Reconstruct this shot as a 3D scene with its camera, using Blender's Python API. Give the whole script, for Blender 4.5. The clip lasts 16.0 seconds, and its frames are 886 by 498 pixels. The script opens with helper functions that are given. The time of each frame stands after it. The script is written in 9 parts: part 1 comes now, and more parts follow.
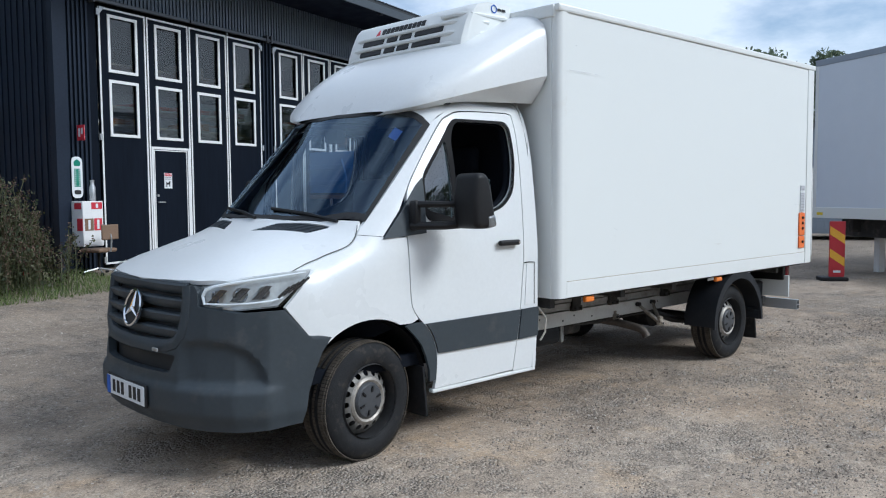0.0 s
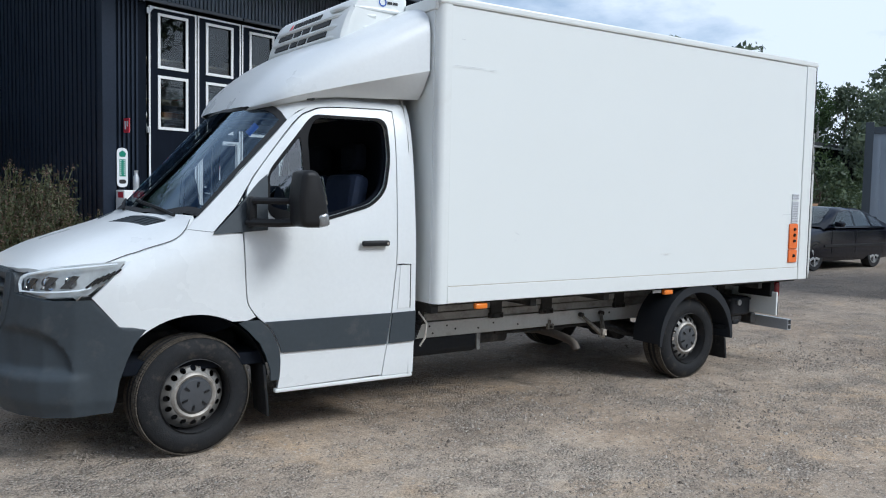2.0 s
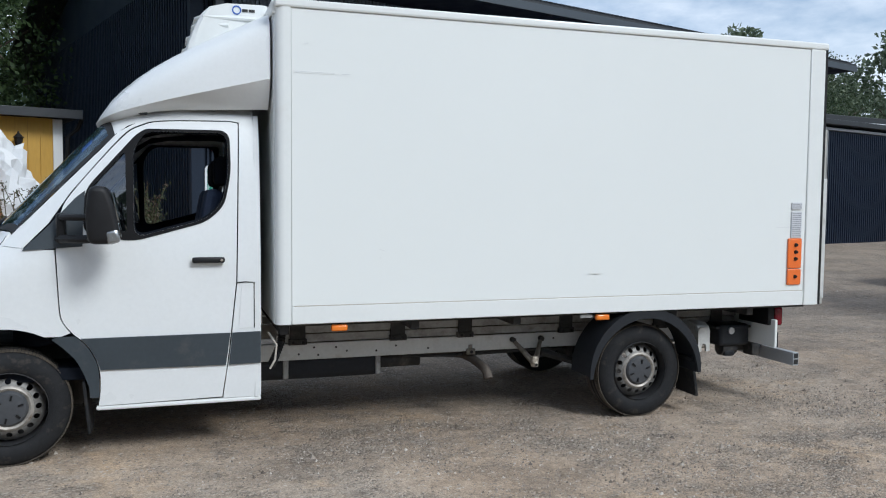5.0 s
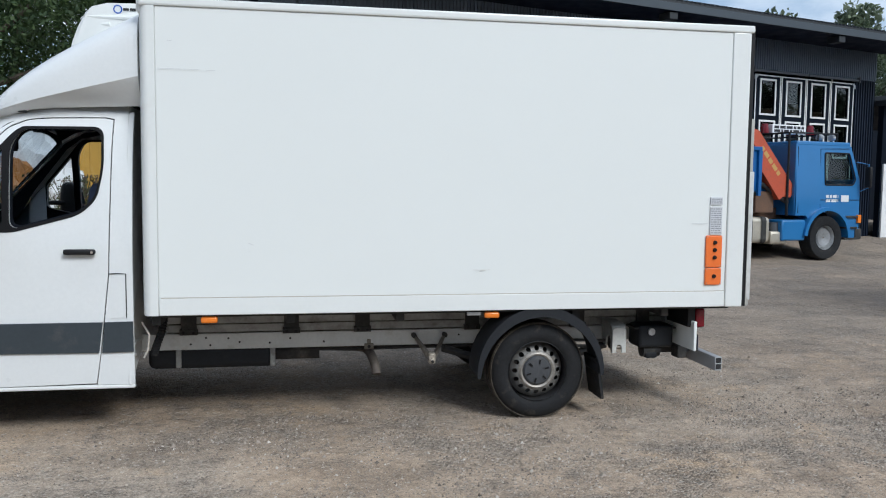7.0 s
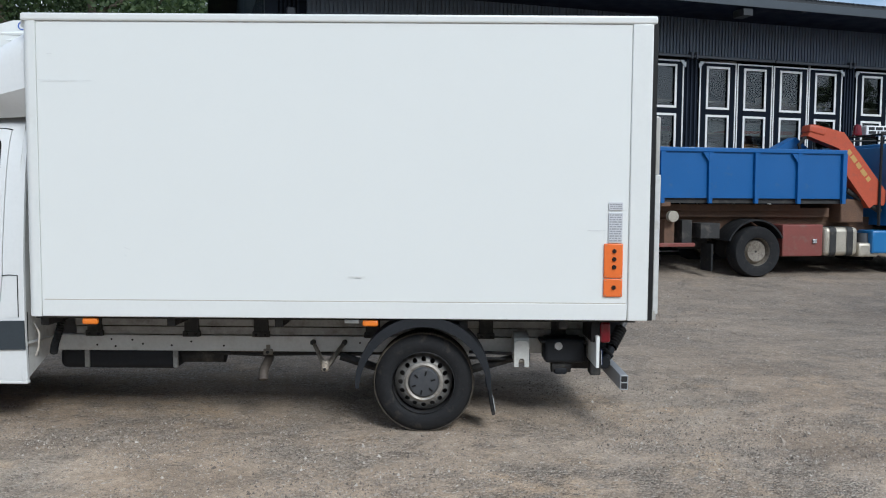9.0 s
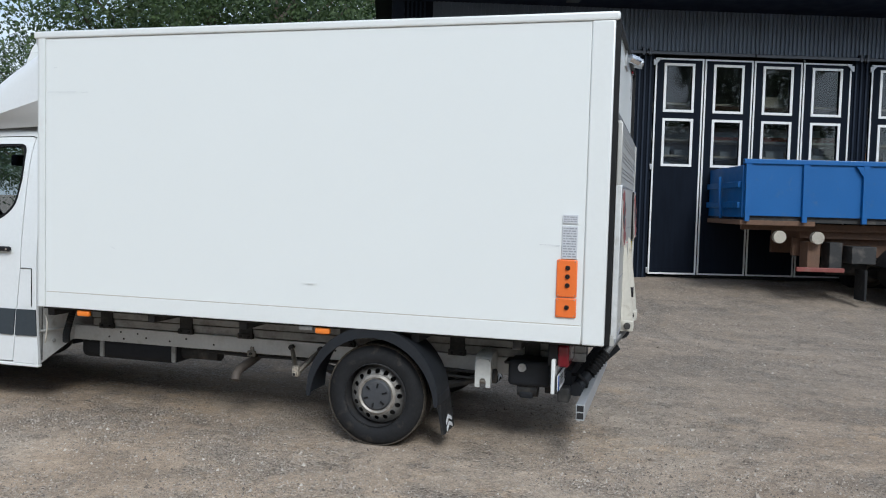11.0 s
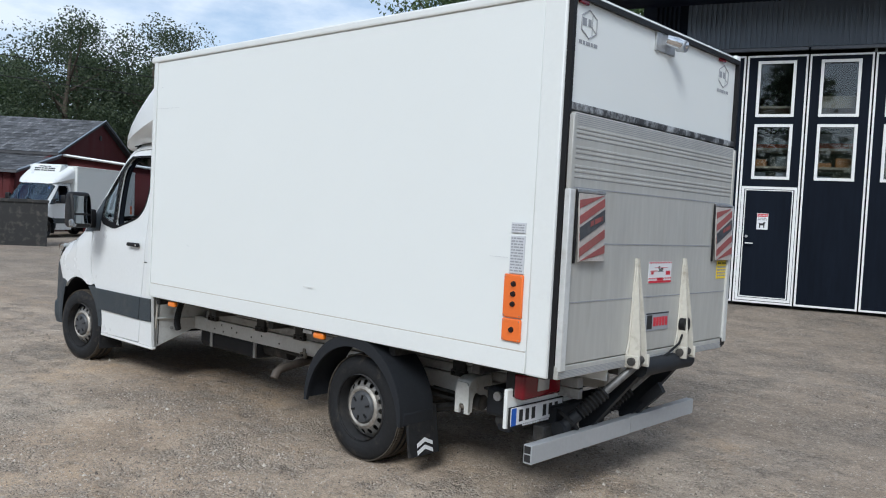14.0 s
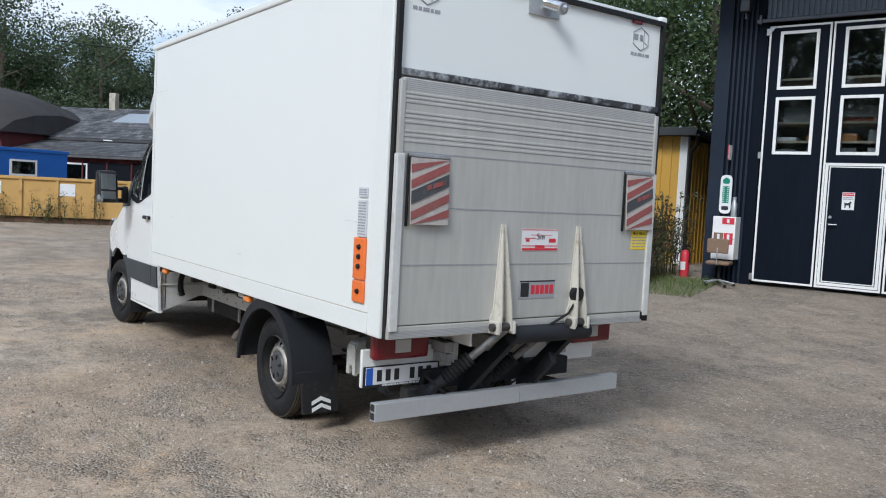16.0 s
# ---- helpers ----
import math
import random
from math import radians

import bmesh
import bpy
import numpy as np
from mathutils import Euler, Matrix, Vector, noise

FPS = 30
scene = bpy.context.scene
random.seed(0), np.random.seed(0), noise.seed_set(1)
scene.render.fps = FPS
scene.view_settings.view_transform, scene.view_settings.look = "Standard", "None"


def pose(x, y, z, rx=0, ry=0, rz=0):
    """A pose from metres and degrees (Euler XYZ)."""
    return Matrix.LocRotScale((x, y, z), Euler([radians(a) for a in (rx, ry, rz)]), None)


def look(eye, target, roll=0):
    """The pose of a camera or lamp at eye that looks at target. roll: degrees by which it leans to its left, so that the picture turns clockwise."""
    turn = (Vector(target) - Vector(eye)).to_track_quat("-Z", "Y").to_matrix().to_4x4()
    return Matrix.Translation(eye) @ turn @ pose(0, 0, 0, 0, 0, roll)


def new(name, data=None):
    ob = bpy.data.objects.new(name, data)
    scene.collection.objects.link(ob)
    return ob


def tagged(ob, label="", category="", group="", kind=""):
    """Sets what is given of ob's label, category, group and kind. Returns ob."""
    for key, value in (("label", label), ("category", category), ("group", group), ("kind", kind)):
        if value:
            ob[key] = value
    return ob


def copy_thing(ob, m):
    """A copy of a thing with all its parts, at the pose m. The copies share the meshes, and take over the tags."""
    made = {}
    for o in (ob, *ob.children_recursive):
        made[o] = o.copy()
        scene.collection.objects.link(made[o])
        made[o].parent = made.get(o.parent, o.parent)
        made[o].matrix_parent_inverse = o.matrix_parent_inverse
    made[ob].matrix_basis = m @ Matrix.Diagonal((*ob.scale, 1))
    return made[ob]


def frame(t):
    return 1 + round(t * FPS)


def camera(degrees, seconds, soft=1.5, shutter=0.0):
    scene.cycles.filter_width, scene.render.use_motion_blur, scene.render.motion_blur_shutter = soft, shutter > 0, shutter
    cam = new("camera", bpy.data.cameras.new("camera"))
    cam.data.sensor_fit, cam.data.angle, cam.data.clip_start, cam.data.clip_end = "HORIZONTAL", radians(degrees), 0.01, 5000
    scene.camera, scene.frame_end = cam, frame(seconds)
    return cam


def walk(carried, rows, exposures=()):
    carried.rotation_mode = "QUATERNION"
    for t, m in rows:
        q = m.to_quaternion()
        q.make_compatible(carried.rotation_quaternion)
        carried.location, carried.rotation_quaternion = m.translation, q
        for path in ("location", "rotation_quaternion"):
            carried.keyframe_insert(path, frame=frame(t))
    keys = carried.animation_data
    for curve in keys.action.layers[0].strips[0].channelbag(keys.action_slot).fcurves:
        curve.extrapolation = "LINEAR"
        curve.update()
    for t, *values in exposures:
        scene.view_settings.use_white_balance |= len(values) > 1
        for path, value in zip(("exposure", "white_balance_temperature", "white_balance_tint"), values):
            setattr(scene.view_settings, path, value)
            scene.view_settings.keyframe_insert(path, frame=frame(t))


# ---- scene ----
cam = camera(56.8, 16.0, soft=1.1)
PATH = [
    (0, (-0.67, 0.26, 1.573), (0.704, 1.707, 1.44), -0.4),
    (0.5, (-0.302, -0.021, 1.576), (1.008, 1.484, 1.447), -0.1),
    (1, (0.113, -0.275, 1.584), (1.362, 1.282, 1.449), 0.3),
    (1.5, (0.47, -0.561, 1.581), (1.66, 1.039, 1.428), 1.0),
    (2, (0.867, -0.74, 1.592), (1.973, 0.921, 1.452), 1.2),
    (2.5, (1.241, -0.952, 1.602), (2.265, 0.762, 1.477), 0.9),
    (3, (1.657, -1.074, 1.59), (2.592, 0.691, 1.48), 0.5),
    (3.5, (2.075, -1.194, 1.595), (2.934, 0.609, 1.492), 0.1),
    (4, (2.49, -1.256, 1.601), (3.273, 0.582, 1.503), 0.1),
    (6.5, (4.458, -1.67, 1.699), (4.866, 0.282, 1.544), 0.7),
    (7, (4.879, -1.727, 1.706), (5.231, 0.236, 1.551), 0.6),
    (7.5, (5.299, -1.689, 1.714), (5.567, 0.287, 1.568), 0.6),
    (8, (5.76, -1.722, 1.713), (5.942, 0.265, 1.576), 0.6),
    (8.5, (6.204, -1.68, 1.724), (6.308, 0.312, 1.583), 0.6),
    (9, (6.78, -1.731, 1.685), (6.77, 0.265, 1.552), 0.4),
    (9.2, (6.96, -1.718, 1.689), (6.911, 0.277, 1.556), 0.4),
    (11.5, (8.91, -1.033, 1.673), (8.228, 0.844, 1.579), 1.9),
    (12, (9.27, -0.744, 1.677), (8.44, 1.073, 1.589), 2.1),
    (12.5, (9.688, -0.532, 1.662), (8.71, 1.21, 1.58), 2.5),
    (13, (9.99, -0.209, 1.652), (8.871, 1.447, 1.573), 2.8),
    (13.5, (10.331, 0.045, 1.653), (9.089, 1.611, 1.576), 3.0),
    (14, (10.609, 0.311, 1.652), (9.269, 1.794, 1.572), 3.0),
    (14.5, (10.969, 0.591, 1.651), (9.548, 1.995, 1.565), 3.0),
    (15, (11.274, 0.909, 1.634), (9.788, 2.243, 1.54), 2.7),
    (15.5, (11.641, 1.213, 1.64), (10.093, 2.474, 1.526), 2.9),
    (16, (11.911, 1.557, 1.615), (10.295, 2.729, 1.485), 2.9),
]
walk(cam, [(t, look(eye, target, roll)) for t, eye, target, roll in PATH], exposures=[(0.0, 0.03, 5620, 6), (2.5, 0.01, 5680, 6), (4.2, -0.03, 5740, 6), (8.5, 0.0, 5800, 6), (13.0, 0.0, 5800, 6), (16.0, 0.12, 5850, 7)])

# ---- light ----
SUN_AZ, SUN_EL = 152.0, 40.0            # degrees clockwise from +y, and height
world = bpy.data.worlds.new("world")
scene.world = world
world.use_nodes = True
wn, wl = world.node_tree.nodes, world.node_tree.links
wn.clear()
sky = wn.new("ShaderNodeTexSky")
sky.sky_type, sky.sun_disc = "NISHITA", False
sky.sun_elevation, sky.sun_rotation = radians(SUN_EL), radians(SUN_AZ)
sky.air_density, sky.dust_density, sky.ozone_density = 1.0, 1.2, 1.5
wco = wn.new("ShaderNodeTexCoord")
wmap = wn.new("ShaderNodeMapping")
wmap.inputs["Scale"].default_value = (1.0, 1.0, 2.6)
wmap.inputs["Location"].default_value = (1.3, 0.4, 0.9)
wno = wn.new("ShaderNodeTexNoise")
wno.inputs["Scale"].default_value, wno.inputs["Detail"].default_value, wno.inputs["Roughness"].default_value = 2.7, 8.0, 0.58
wra = wn.new("ShaderNodeValToRGB")
wra.color_ramp.elements[0].position, wra.color_ramp.elements[1].position = 0.38, 0.57
wmi = wn.new("ShaderNodeMix")
wmi.data_type = "RGBA"
wmi.inputs["B"].default_value = (7.1, 7.4, 7.95, 1)
wbg, wout = wn.new("ShaderNodeBackground"), wn.new("ShaderNodeOutputWorld")
wbg.inputs["Strength"].default_value = 0.122
wl.new(wco.outputs["Generated"], wmap.inputs["Vector"])
wl.new(wmap.outputs["Vector"], wno.inputs["Vector"])
wl.new(wno.outputs["Fac"], wra.inputs["Fac"])
wl.new(wra.outputs["Color"], wmi.inputs["Factor"])
wl.new(sky.outputs["Color"], wmi.inputs["A"])
wl.new(wmi.outputs["Result"], wbg.inputs["Color"])
wl.new(wbg.outputs["Background"], wout.inputs["Surface"])

sun = new("sun", bpy.data.lights.new("sun", "SUN"))
sun.data.energy, sun.data.angle, sun.data.color = 2.45, radians(19.0), (1.0, 0.955, 0.89)
_a, _e = radians(SUN_AZ), radians(SUN_EL)
sun.matrix_world = look((0, 0, 30), Vector((0, 0, 30)) - Vector((math.sin(_a) * math.cos(_e), math.cos(_a) * math.cos(_e), math.sin(_e))))


# ---- materials ----
def mat(name, color, rough=0.5, metal=0.0, var=0.08, scale=3.0, fine=40.0, bump=0.0, bump_scale=60.0, dirt=None, dirt_amount=0.0,
        coat=0.0, spec=0.5, rand=0.0, stretch=(1, 1, 1), emit=0.0):
    """A plain surface with colour variation at two scales, relief and stains."""
    m = bpy.data.materials.new(name)
    m.use_nodes = True
    n, l = m.node_tree.nodes, m.node_tree.links
    b = n["Principled BSDF"]
    b.inputs["Metallic"].default_value = metal
    b.inputs["Coat Weight"].default_value = coat
    b.inputs["Coat Roughness"].default_value = 0.08
    b.inputs["Specular IOR Level"].default_value = spec
    co = n.new("ShaderNodeTexCoord")
    mp = n.new("ShaderNodeMapping")
    mp.inputs["Scale"].default_value = stretch
    l.new(co.outputs["Object"], mp.inputs["Vector"])
    big = n.new("ShaderNodeTexNoise")
    big.inputs["Scale"].default_value, big.inputs["Detail"].default_value = scale, 5
    small = n.new("ShaderNodeTexNoise")
    small.inputs["Scale"].default_value, small.inputs["Detail"].default_value = fine, 3
    l.new(mp.outputs["Vector"], big.inputs["Vector"])
    l.new(mp.outputs["Vector"], small.inputs["Vector"])
    mixn = n.new("ShaderNodeMath")
    mixn.operation = "MULTIPLY_ADD"
    mixn.inputs[1].default_value = 0.5
    l.new(big.outputs["Fac"], mixn.inputs[0])
    half = n.new("ShaderNodeMath")
    half.operation = "MULTIPLY"
    half.inputs[1].default_value = 0.5
    l.new(small.outputs["Fac"], half.inputs[0])
    l.new(half.outputs[0], mixn.inputs[2])
    ramp = n.new("ShaderNodeMapRange")
    ramp.inputs["From Min"].default_value, ramp.inputs["From Max"].default_value = 0.3, 0.7
    ramp.inputs["To Min"].default_value, ramp.inputs["To Max"].default_value = 1 - var, 1 + var
    l.new(mixn.outputs[0], ramp.inputs["Value"])
    mul = n.new("ShaderNodeMix")
    mul.data_type, mul.blend_type = "RGBA", "MULTIPLY"
    mul.inputs["Factor"].default_value = 1.0
    mul.inputs["A"].default_value = (*color, 1)
    l.new(ramp.outputs["Result"], mul.inputs["B"])
    out = mul.outputs["Result"]
    if rand:
        oi = n.new("ShaderNodeObjectInfo")
        rr = n.new("ShaderNodeMapRange")
        rr.inputs["To Min"].default_value, rr.inputs["To Max"].default_value = 1 - rand, 1 + rand
        l.new(oi.outputs["Random"], rr.inputs["Value"])
        m2 = n.new("ShaderNodeMix")
        m2.data_type, m2.blend_type = "RGBA", "MULTIPLY"
        m2.inputs["Factor"].default_value = 1.0
        l.new(out, m2.inputs["A"])
        l.new(rr.outputs["Result"], m2.inputs["B"])
        out = m2.outputs["Result"]
    if dirt:
        dn = n.new("ShaderNodeTexNoise")
        dn.inputs["Scale"].default_value, dn.inputs["Detail"].default_value, dn.inputs["Roughness"].default_value = scale * 1.7, 8, 0.65
        l.new(mp.outputs["Vector"], dn.inputs["Vector"])
        dr = n.new("ShaderNodeMapRange")
        dr.inputs["From Min"].default_value, dr.inputs["From Max"].default_value = 0.62 - 0.3 * dirt_amount, 0.78 - 0.2 * dirt_amount
        dr.inputs["To Max"].default_value = min(1.0, 0.4 + dirt_amount)
        l.new(dn.outputs["Fac"], dr.inputs["Value"])
        m3 = n.new("ShaderNodeMix")
        m3.data_type = "RGBA"
        m3.inputs["B"].default_value = (*dirt, 1)
        l.new(dr.outputs["Result"], m3.inputs["Factor"])
        l.new(out, m3.inputs["A"])
        out = m3.outputs["Result"]
    l.new(out, b.inputs["Base Color"])
    rg = n.new("ShaderNodeMapRange")
    rg.inputs["From Min"].default_value, rg.inputs["From Max"].default_value = 0.3, 0.7
    rg.inputs["To Min"].default_value, rg.inputs["To Max"].default_value = max(0.02, rough * 0.85), min(1, rough * 1.15)
    l.new(big.outputs["Fac"], rg.inputs["Value"])
    l.new(rg.outputs["Result"], b.inputs["Roughness"])
    if bump:
        bn = n.new("ShaderNodeTexNoise")
        bn.inputs["Scale"].default_value, bn.inputs["Detail"].default_value = bump_scale, 4
        l.new(mp.outputs["Vector"], bn.inputs["Vector"])
        bp = n.new("ShaderNodeBump")
        bp.inputs["Strength"].default_value, bp.inputs["Distance"].default_value = bump, 0.02
        l.new(bn.outputs["Fac"], bp.inputs["Height"])
        l.new(bp.outputs["Normal"], b.inputs["Normal"])
    if emit:
        b.inputs["Emission Color"].default_value = (*color, 1)
        b.inputs["Emission Strength"].default_value = emit
    return m


def glass(name, tint=(0.75, 0.82, 0.82), gloss=0.02, ior=1.6, gloss_tint=(1.0, 1.0, 1.0)):
    """A thin pane: tinted see-through with a mirror gloss that grows to the edges of view."""
    m = bpy.data.materials.new(name)
    m.use_nodes = True
    n, l = m.node_tree.nodes, m.node_tree.links
    n.remove(n["Principled BSDF"])
    tr, gl, mx, lw = n.new("ShaderNodeBsdfTransparent"), n.new("ShaderNodeBsdfGlossy"), n.new("ShaderNodeMixShader"), n.new("ShaderNodeLayerWeight")
    pw, fr = n.new("ShaderNodeMath"), n.new("ShaderNodeMath")
    f0 = ((ior - 1) / (ior + 1)) ** 2
    pw.operation, pw.inputs[1].default_value = "POWER", 5.0
    fr.operation, fr.inputs[1].default_value, fr.inputs[2].default_value = "MULTIPLY_ADD", 1 - f0, f0
    lw.inputs["Blend"].default_value = 0.5
    l.new(lw.outputs["Facing"], pw.inputs[0])
    l.new(pw.outputs[0], fr.inputs[0])
    tr.inputs["Color"].default_value = (*tint, 1)
    gl.inputs["Roughness"].default_value = gloss
    gl.inputs["Color"].default_value = (*gloss_tint, 1)
    l.new(fr.outputs[0], mx.inputs["Fac"])
    l.new(tr.outputs["BSDF"], mx.inputs[1])
    l.new(gl.outputs["BSDF"], mx.inputs[2])
    l.new(mx.outputs["Shader"], n["Material Output"].inputs["Surface"])
    return m


def gravel_material():
    m = bpy.data.materials.new("gravel_yard")
    m.use_nodes = True
    n, l = m.node_tree.nodes, m.node_tree.links
    b = n["Principled BSDF"]
    b.inputs["Roughness"].default_value = 0.95
    b.inputs["Specular IOR Level"].default_value = 0.2
    co = n.new("ShaderNodeTexCoord")

    def tex(scale, detail, rough=0.6):
        t = n.new("ShaderNodeTexNoise")
        t.inputs["Scale"].default_value, t.inputs["Detail"].default_value, t.inputs["Roughness"].default_value = scale, detail, rough
        l.new(co.outputs["Object"], t.inputs["Vector"])
        return t.outputs["Fac"]

    def rng(v, a, c, lo=0.0, hi=1.0):
        r = n.new("ShaderNodeMapRange")
        r.inputs["From Min"].default_value, r.inputs["From Max"].default_value = a, c
        r.inputs["To Min"].default_value, r.inputs["To Max"].default_value = lo, hi
        l.new(v, r.inputs["Value"])
        return r.outputs["Result"]

    def mix(fac, a, c, kind="MIX"):
        x = n.new("ShaderNodeMix")
        x.data_type, x.blend_type = "RGBA", kind
        for k, v in (("Factor", fac), ("A", a), ("B", c)):
            if isinstance(v, (tuple, float)):
                x.inputs[k].default_value = v if isinstance(v, float) else (*v, 1)
            else:
                l.new(v, x.inputs[k])
        return x.outputs["Result"]

    earth, crushed, tan, damp = (0.405, 0.313, 0.229), (0.436, 0.364, 0.290), (0.515, 0.371, 0.238), (0.193, 0.146, 0.106)
    base = mix(rng(tex(0.28, 5), 0.40, 0.62), earth, crushed)
    base = mix(rng(tex(1.15, 6, 0.62), 0.54, 0.68, 0, 0.75), base, tan)
    base = mix(rng(tex(0.9, 7, 0.68), 0.51, 0.68, 0, 0.68), base, damp)
    # past a ragged edge the gravel turns darker towards the gates
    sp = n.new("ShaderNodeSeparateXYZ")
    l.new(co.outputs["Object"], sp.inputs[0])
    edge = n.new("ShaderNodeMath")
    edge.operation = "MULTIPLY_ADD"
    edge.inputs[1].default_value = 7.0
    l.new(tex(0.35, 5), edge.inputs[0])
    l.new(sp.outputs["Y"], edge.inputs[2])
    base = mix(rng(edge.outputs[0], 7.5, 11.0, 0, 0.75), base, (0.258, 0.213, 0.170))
    wide = n.new("ShaderNodeMapping")
    wide.inputs["Scale"].default_value, wide.inputs["Rotation"].default_value = (0.30, 1.25, 1.0), (0, 0, 0.30)
    l.new(co.outputs["Object"], wide.inputs["Vector"])
    tracks = n.new("ShaderNodeTexNoise")
    tracks.inputs["Scale"].default_value, tracks.inputs["Detail"].default_value, tracks.inputs["Roughness"].default_value = 1.1, 5, 0.55
    tracks.inputs["Distortion"].default_value = 0.6
    l.new(wide.outputs["Vector"], tracks.inputs["Vector"])
    base = mix(1.0, base, rng(tracks.outputs["Fac"], 0.36, 0.64, 0.84, 1.08), "MULTIPLY")
    # loose crushed stone lies in drifts on the rolled dirt
    drift = n.new("ShaderNodeMath")
    drift.operation = "MULTIPLY_ADD"
    drift.inputs[1].default_value = 0.55
    l.new(tex(3.6, 6, 0.7), drift.inputs[0])
    half = n.new("ShaderNodeMath")
    half.operation = "MULTIPLY"
    half.inputs[1].default_value = 0.45
    l.new(tex(0.8, 4), half.inputs[0])
    l.new(half.outputs[0], drift.inputs[2])
    loose = rng(drift.outputs[0], 0.470, 0.590)

    def cells(scale):
        v = n.new("ShaderNodeTexVoronoi")
        v.inputs["Scale"].default_value = scale
        l.new(co.outputs["Object"], v.inputs["Vector"])
        c = n.new("ShaderNodeSeparateColor")
        l.new(v.outputs["Color"], c.inputs["Color"])
        return v.outputs["Distance"], c.outputs["Red"], c.outputs["Green"]

    d1, r1, g1 = cells(58.0)
    r2 = cells(130.0)[1]
    stones = mix(rng(r1, 0.15, 0.95), (0.130, 0.102, 0.080), (0.66, 0.578, 0.488))
    stones = mix(0.35, stones, mix(rng(r2, 0.0, 1.0), (0.11, 0.090, 0.074), (0.50, 0.448, 0.388)))
    fine = mix(1.0, base, rng(r2, 0, 1, 0.74, 1.24), "MULTIPLY")
    fine = mix(1.0, fine, rng(tex(11.0, 7, 0.75), 0.3, 0.7, 0.76, 1.22), "MULTIPLY")
    fine = mix(rng(g1, 0.90, 0.91, 0, 0.75), fine, stones)
    base = mix(rng(loose, 0, 1, 0.0, 0.80), fine, mix(0.25, stones, fine))
    l.new(base, b.inputs["Base Color"])
    hs = n.new("ShaderNodeMath")
    hs.operation = "MULTIPLY"
    l.new(d1, hs.inputs[0])
    l.new(rng(loose, 0, 1, -0.15, -1.6), hs.inputs[1])
    add = n.new("ShaderNodeMath")
    add.operation = "MULTIPLY_ADD"
    add.inputs[1].default_value = 0.55
    l.new(tex(24.0, 7, 0.72), add.inputs[0])
    l.new(hs.outputs[0], add.inputs[2])
    bp = n.new("ShaderNodeBump")
    bp.inputs["Strength"].default_value, bp.inputs["Distance"].default_value = 0.95, 0.022
    l.new(add.outputs[0], bp.inputs["Height"])
    l.new(bp.outputs["Normal"], b.inputs["Normal"])
    return m


def leaf_material(name, a, c):
    m = bpy.data.materials.new(name)
    m.use_nodes = True
    n, l = m.node_tree.nodes, m.node_tree.links
    b = n["Principled BSDF"]
    b.inputs["Roughness"].default_value = 0.6
    b.inputs["Subsurface Weight"].default_value = 0.0
    g = n.new("ShaderNodeNewGeometry")
    r = n.new("ShaderNodeValToRGB")
    r.color_ramp.elements[0].color, r.color_ramp.elements[1].color = (*a, 1), (*c, 1)
    l.new(g.outputs["Random Per Island"], r.inputs["Fac"])
    oi = n.new("ShaderNodeObjectInfo")
    h = n.new("ShaderNodeHueSaturation")
    mr = n.new("ShaderNodeMapRange")
    mr.inputs["To Min"].default_value, mr.inputs["To Max"].default_value = 0.7, 1.25
    l.new(oi.outputs["Random"], mr.inputs["Value"])
    l.new(mr.outputs["Result"], h.inputs["Value"])
    l.new(r.outputs["Color"], h.inputs["Color"])
    l.new(h.outputs["Color"], b.inputs["Base Color"])
    tl, mx = n.new("ShaderNodeBsdfTranslucent"), n.new("ShaderNodeMixShader")
    mx.inputs["Fac"].default_value = 0.3
    l.new(h.outputs["Color"], tl.inputs["Color"])
    l.new(b.outputs["BSDF"], mx.inputs[1])
    l.new(tl.outputs["BSDF"], mx.inputs[2])
    l.new(mx.outputs["Shader"], n["Material Output"].inputs["Surface"])
    return m


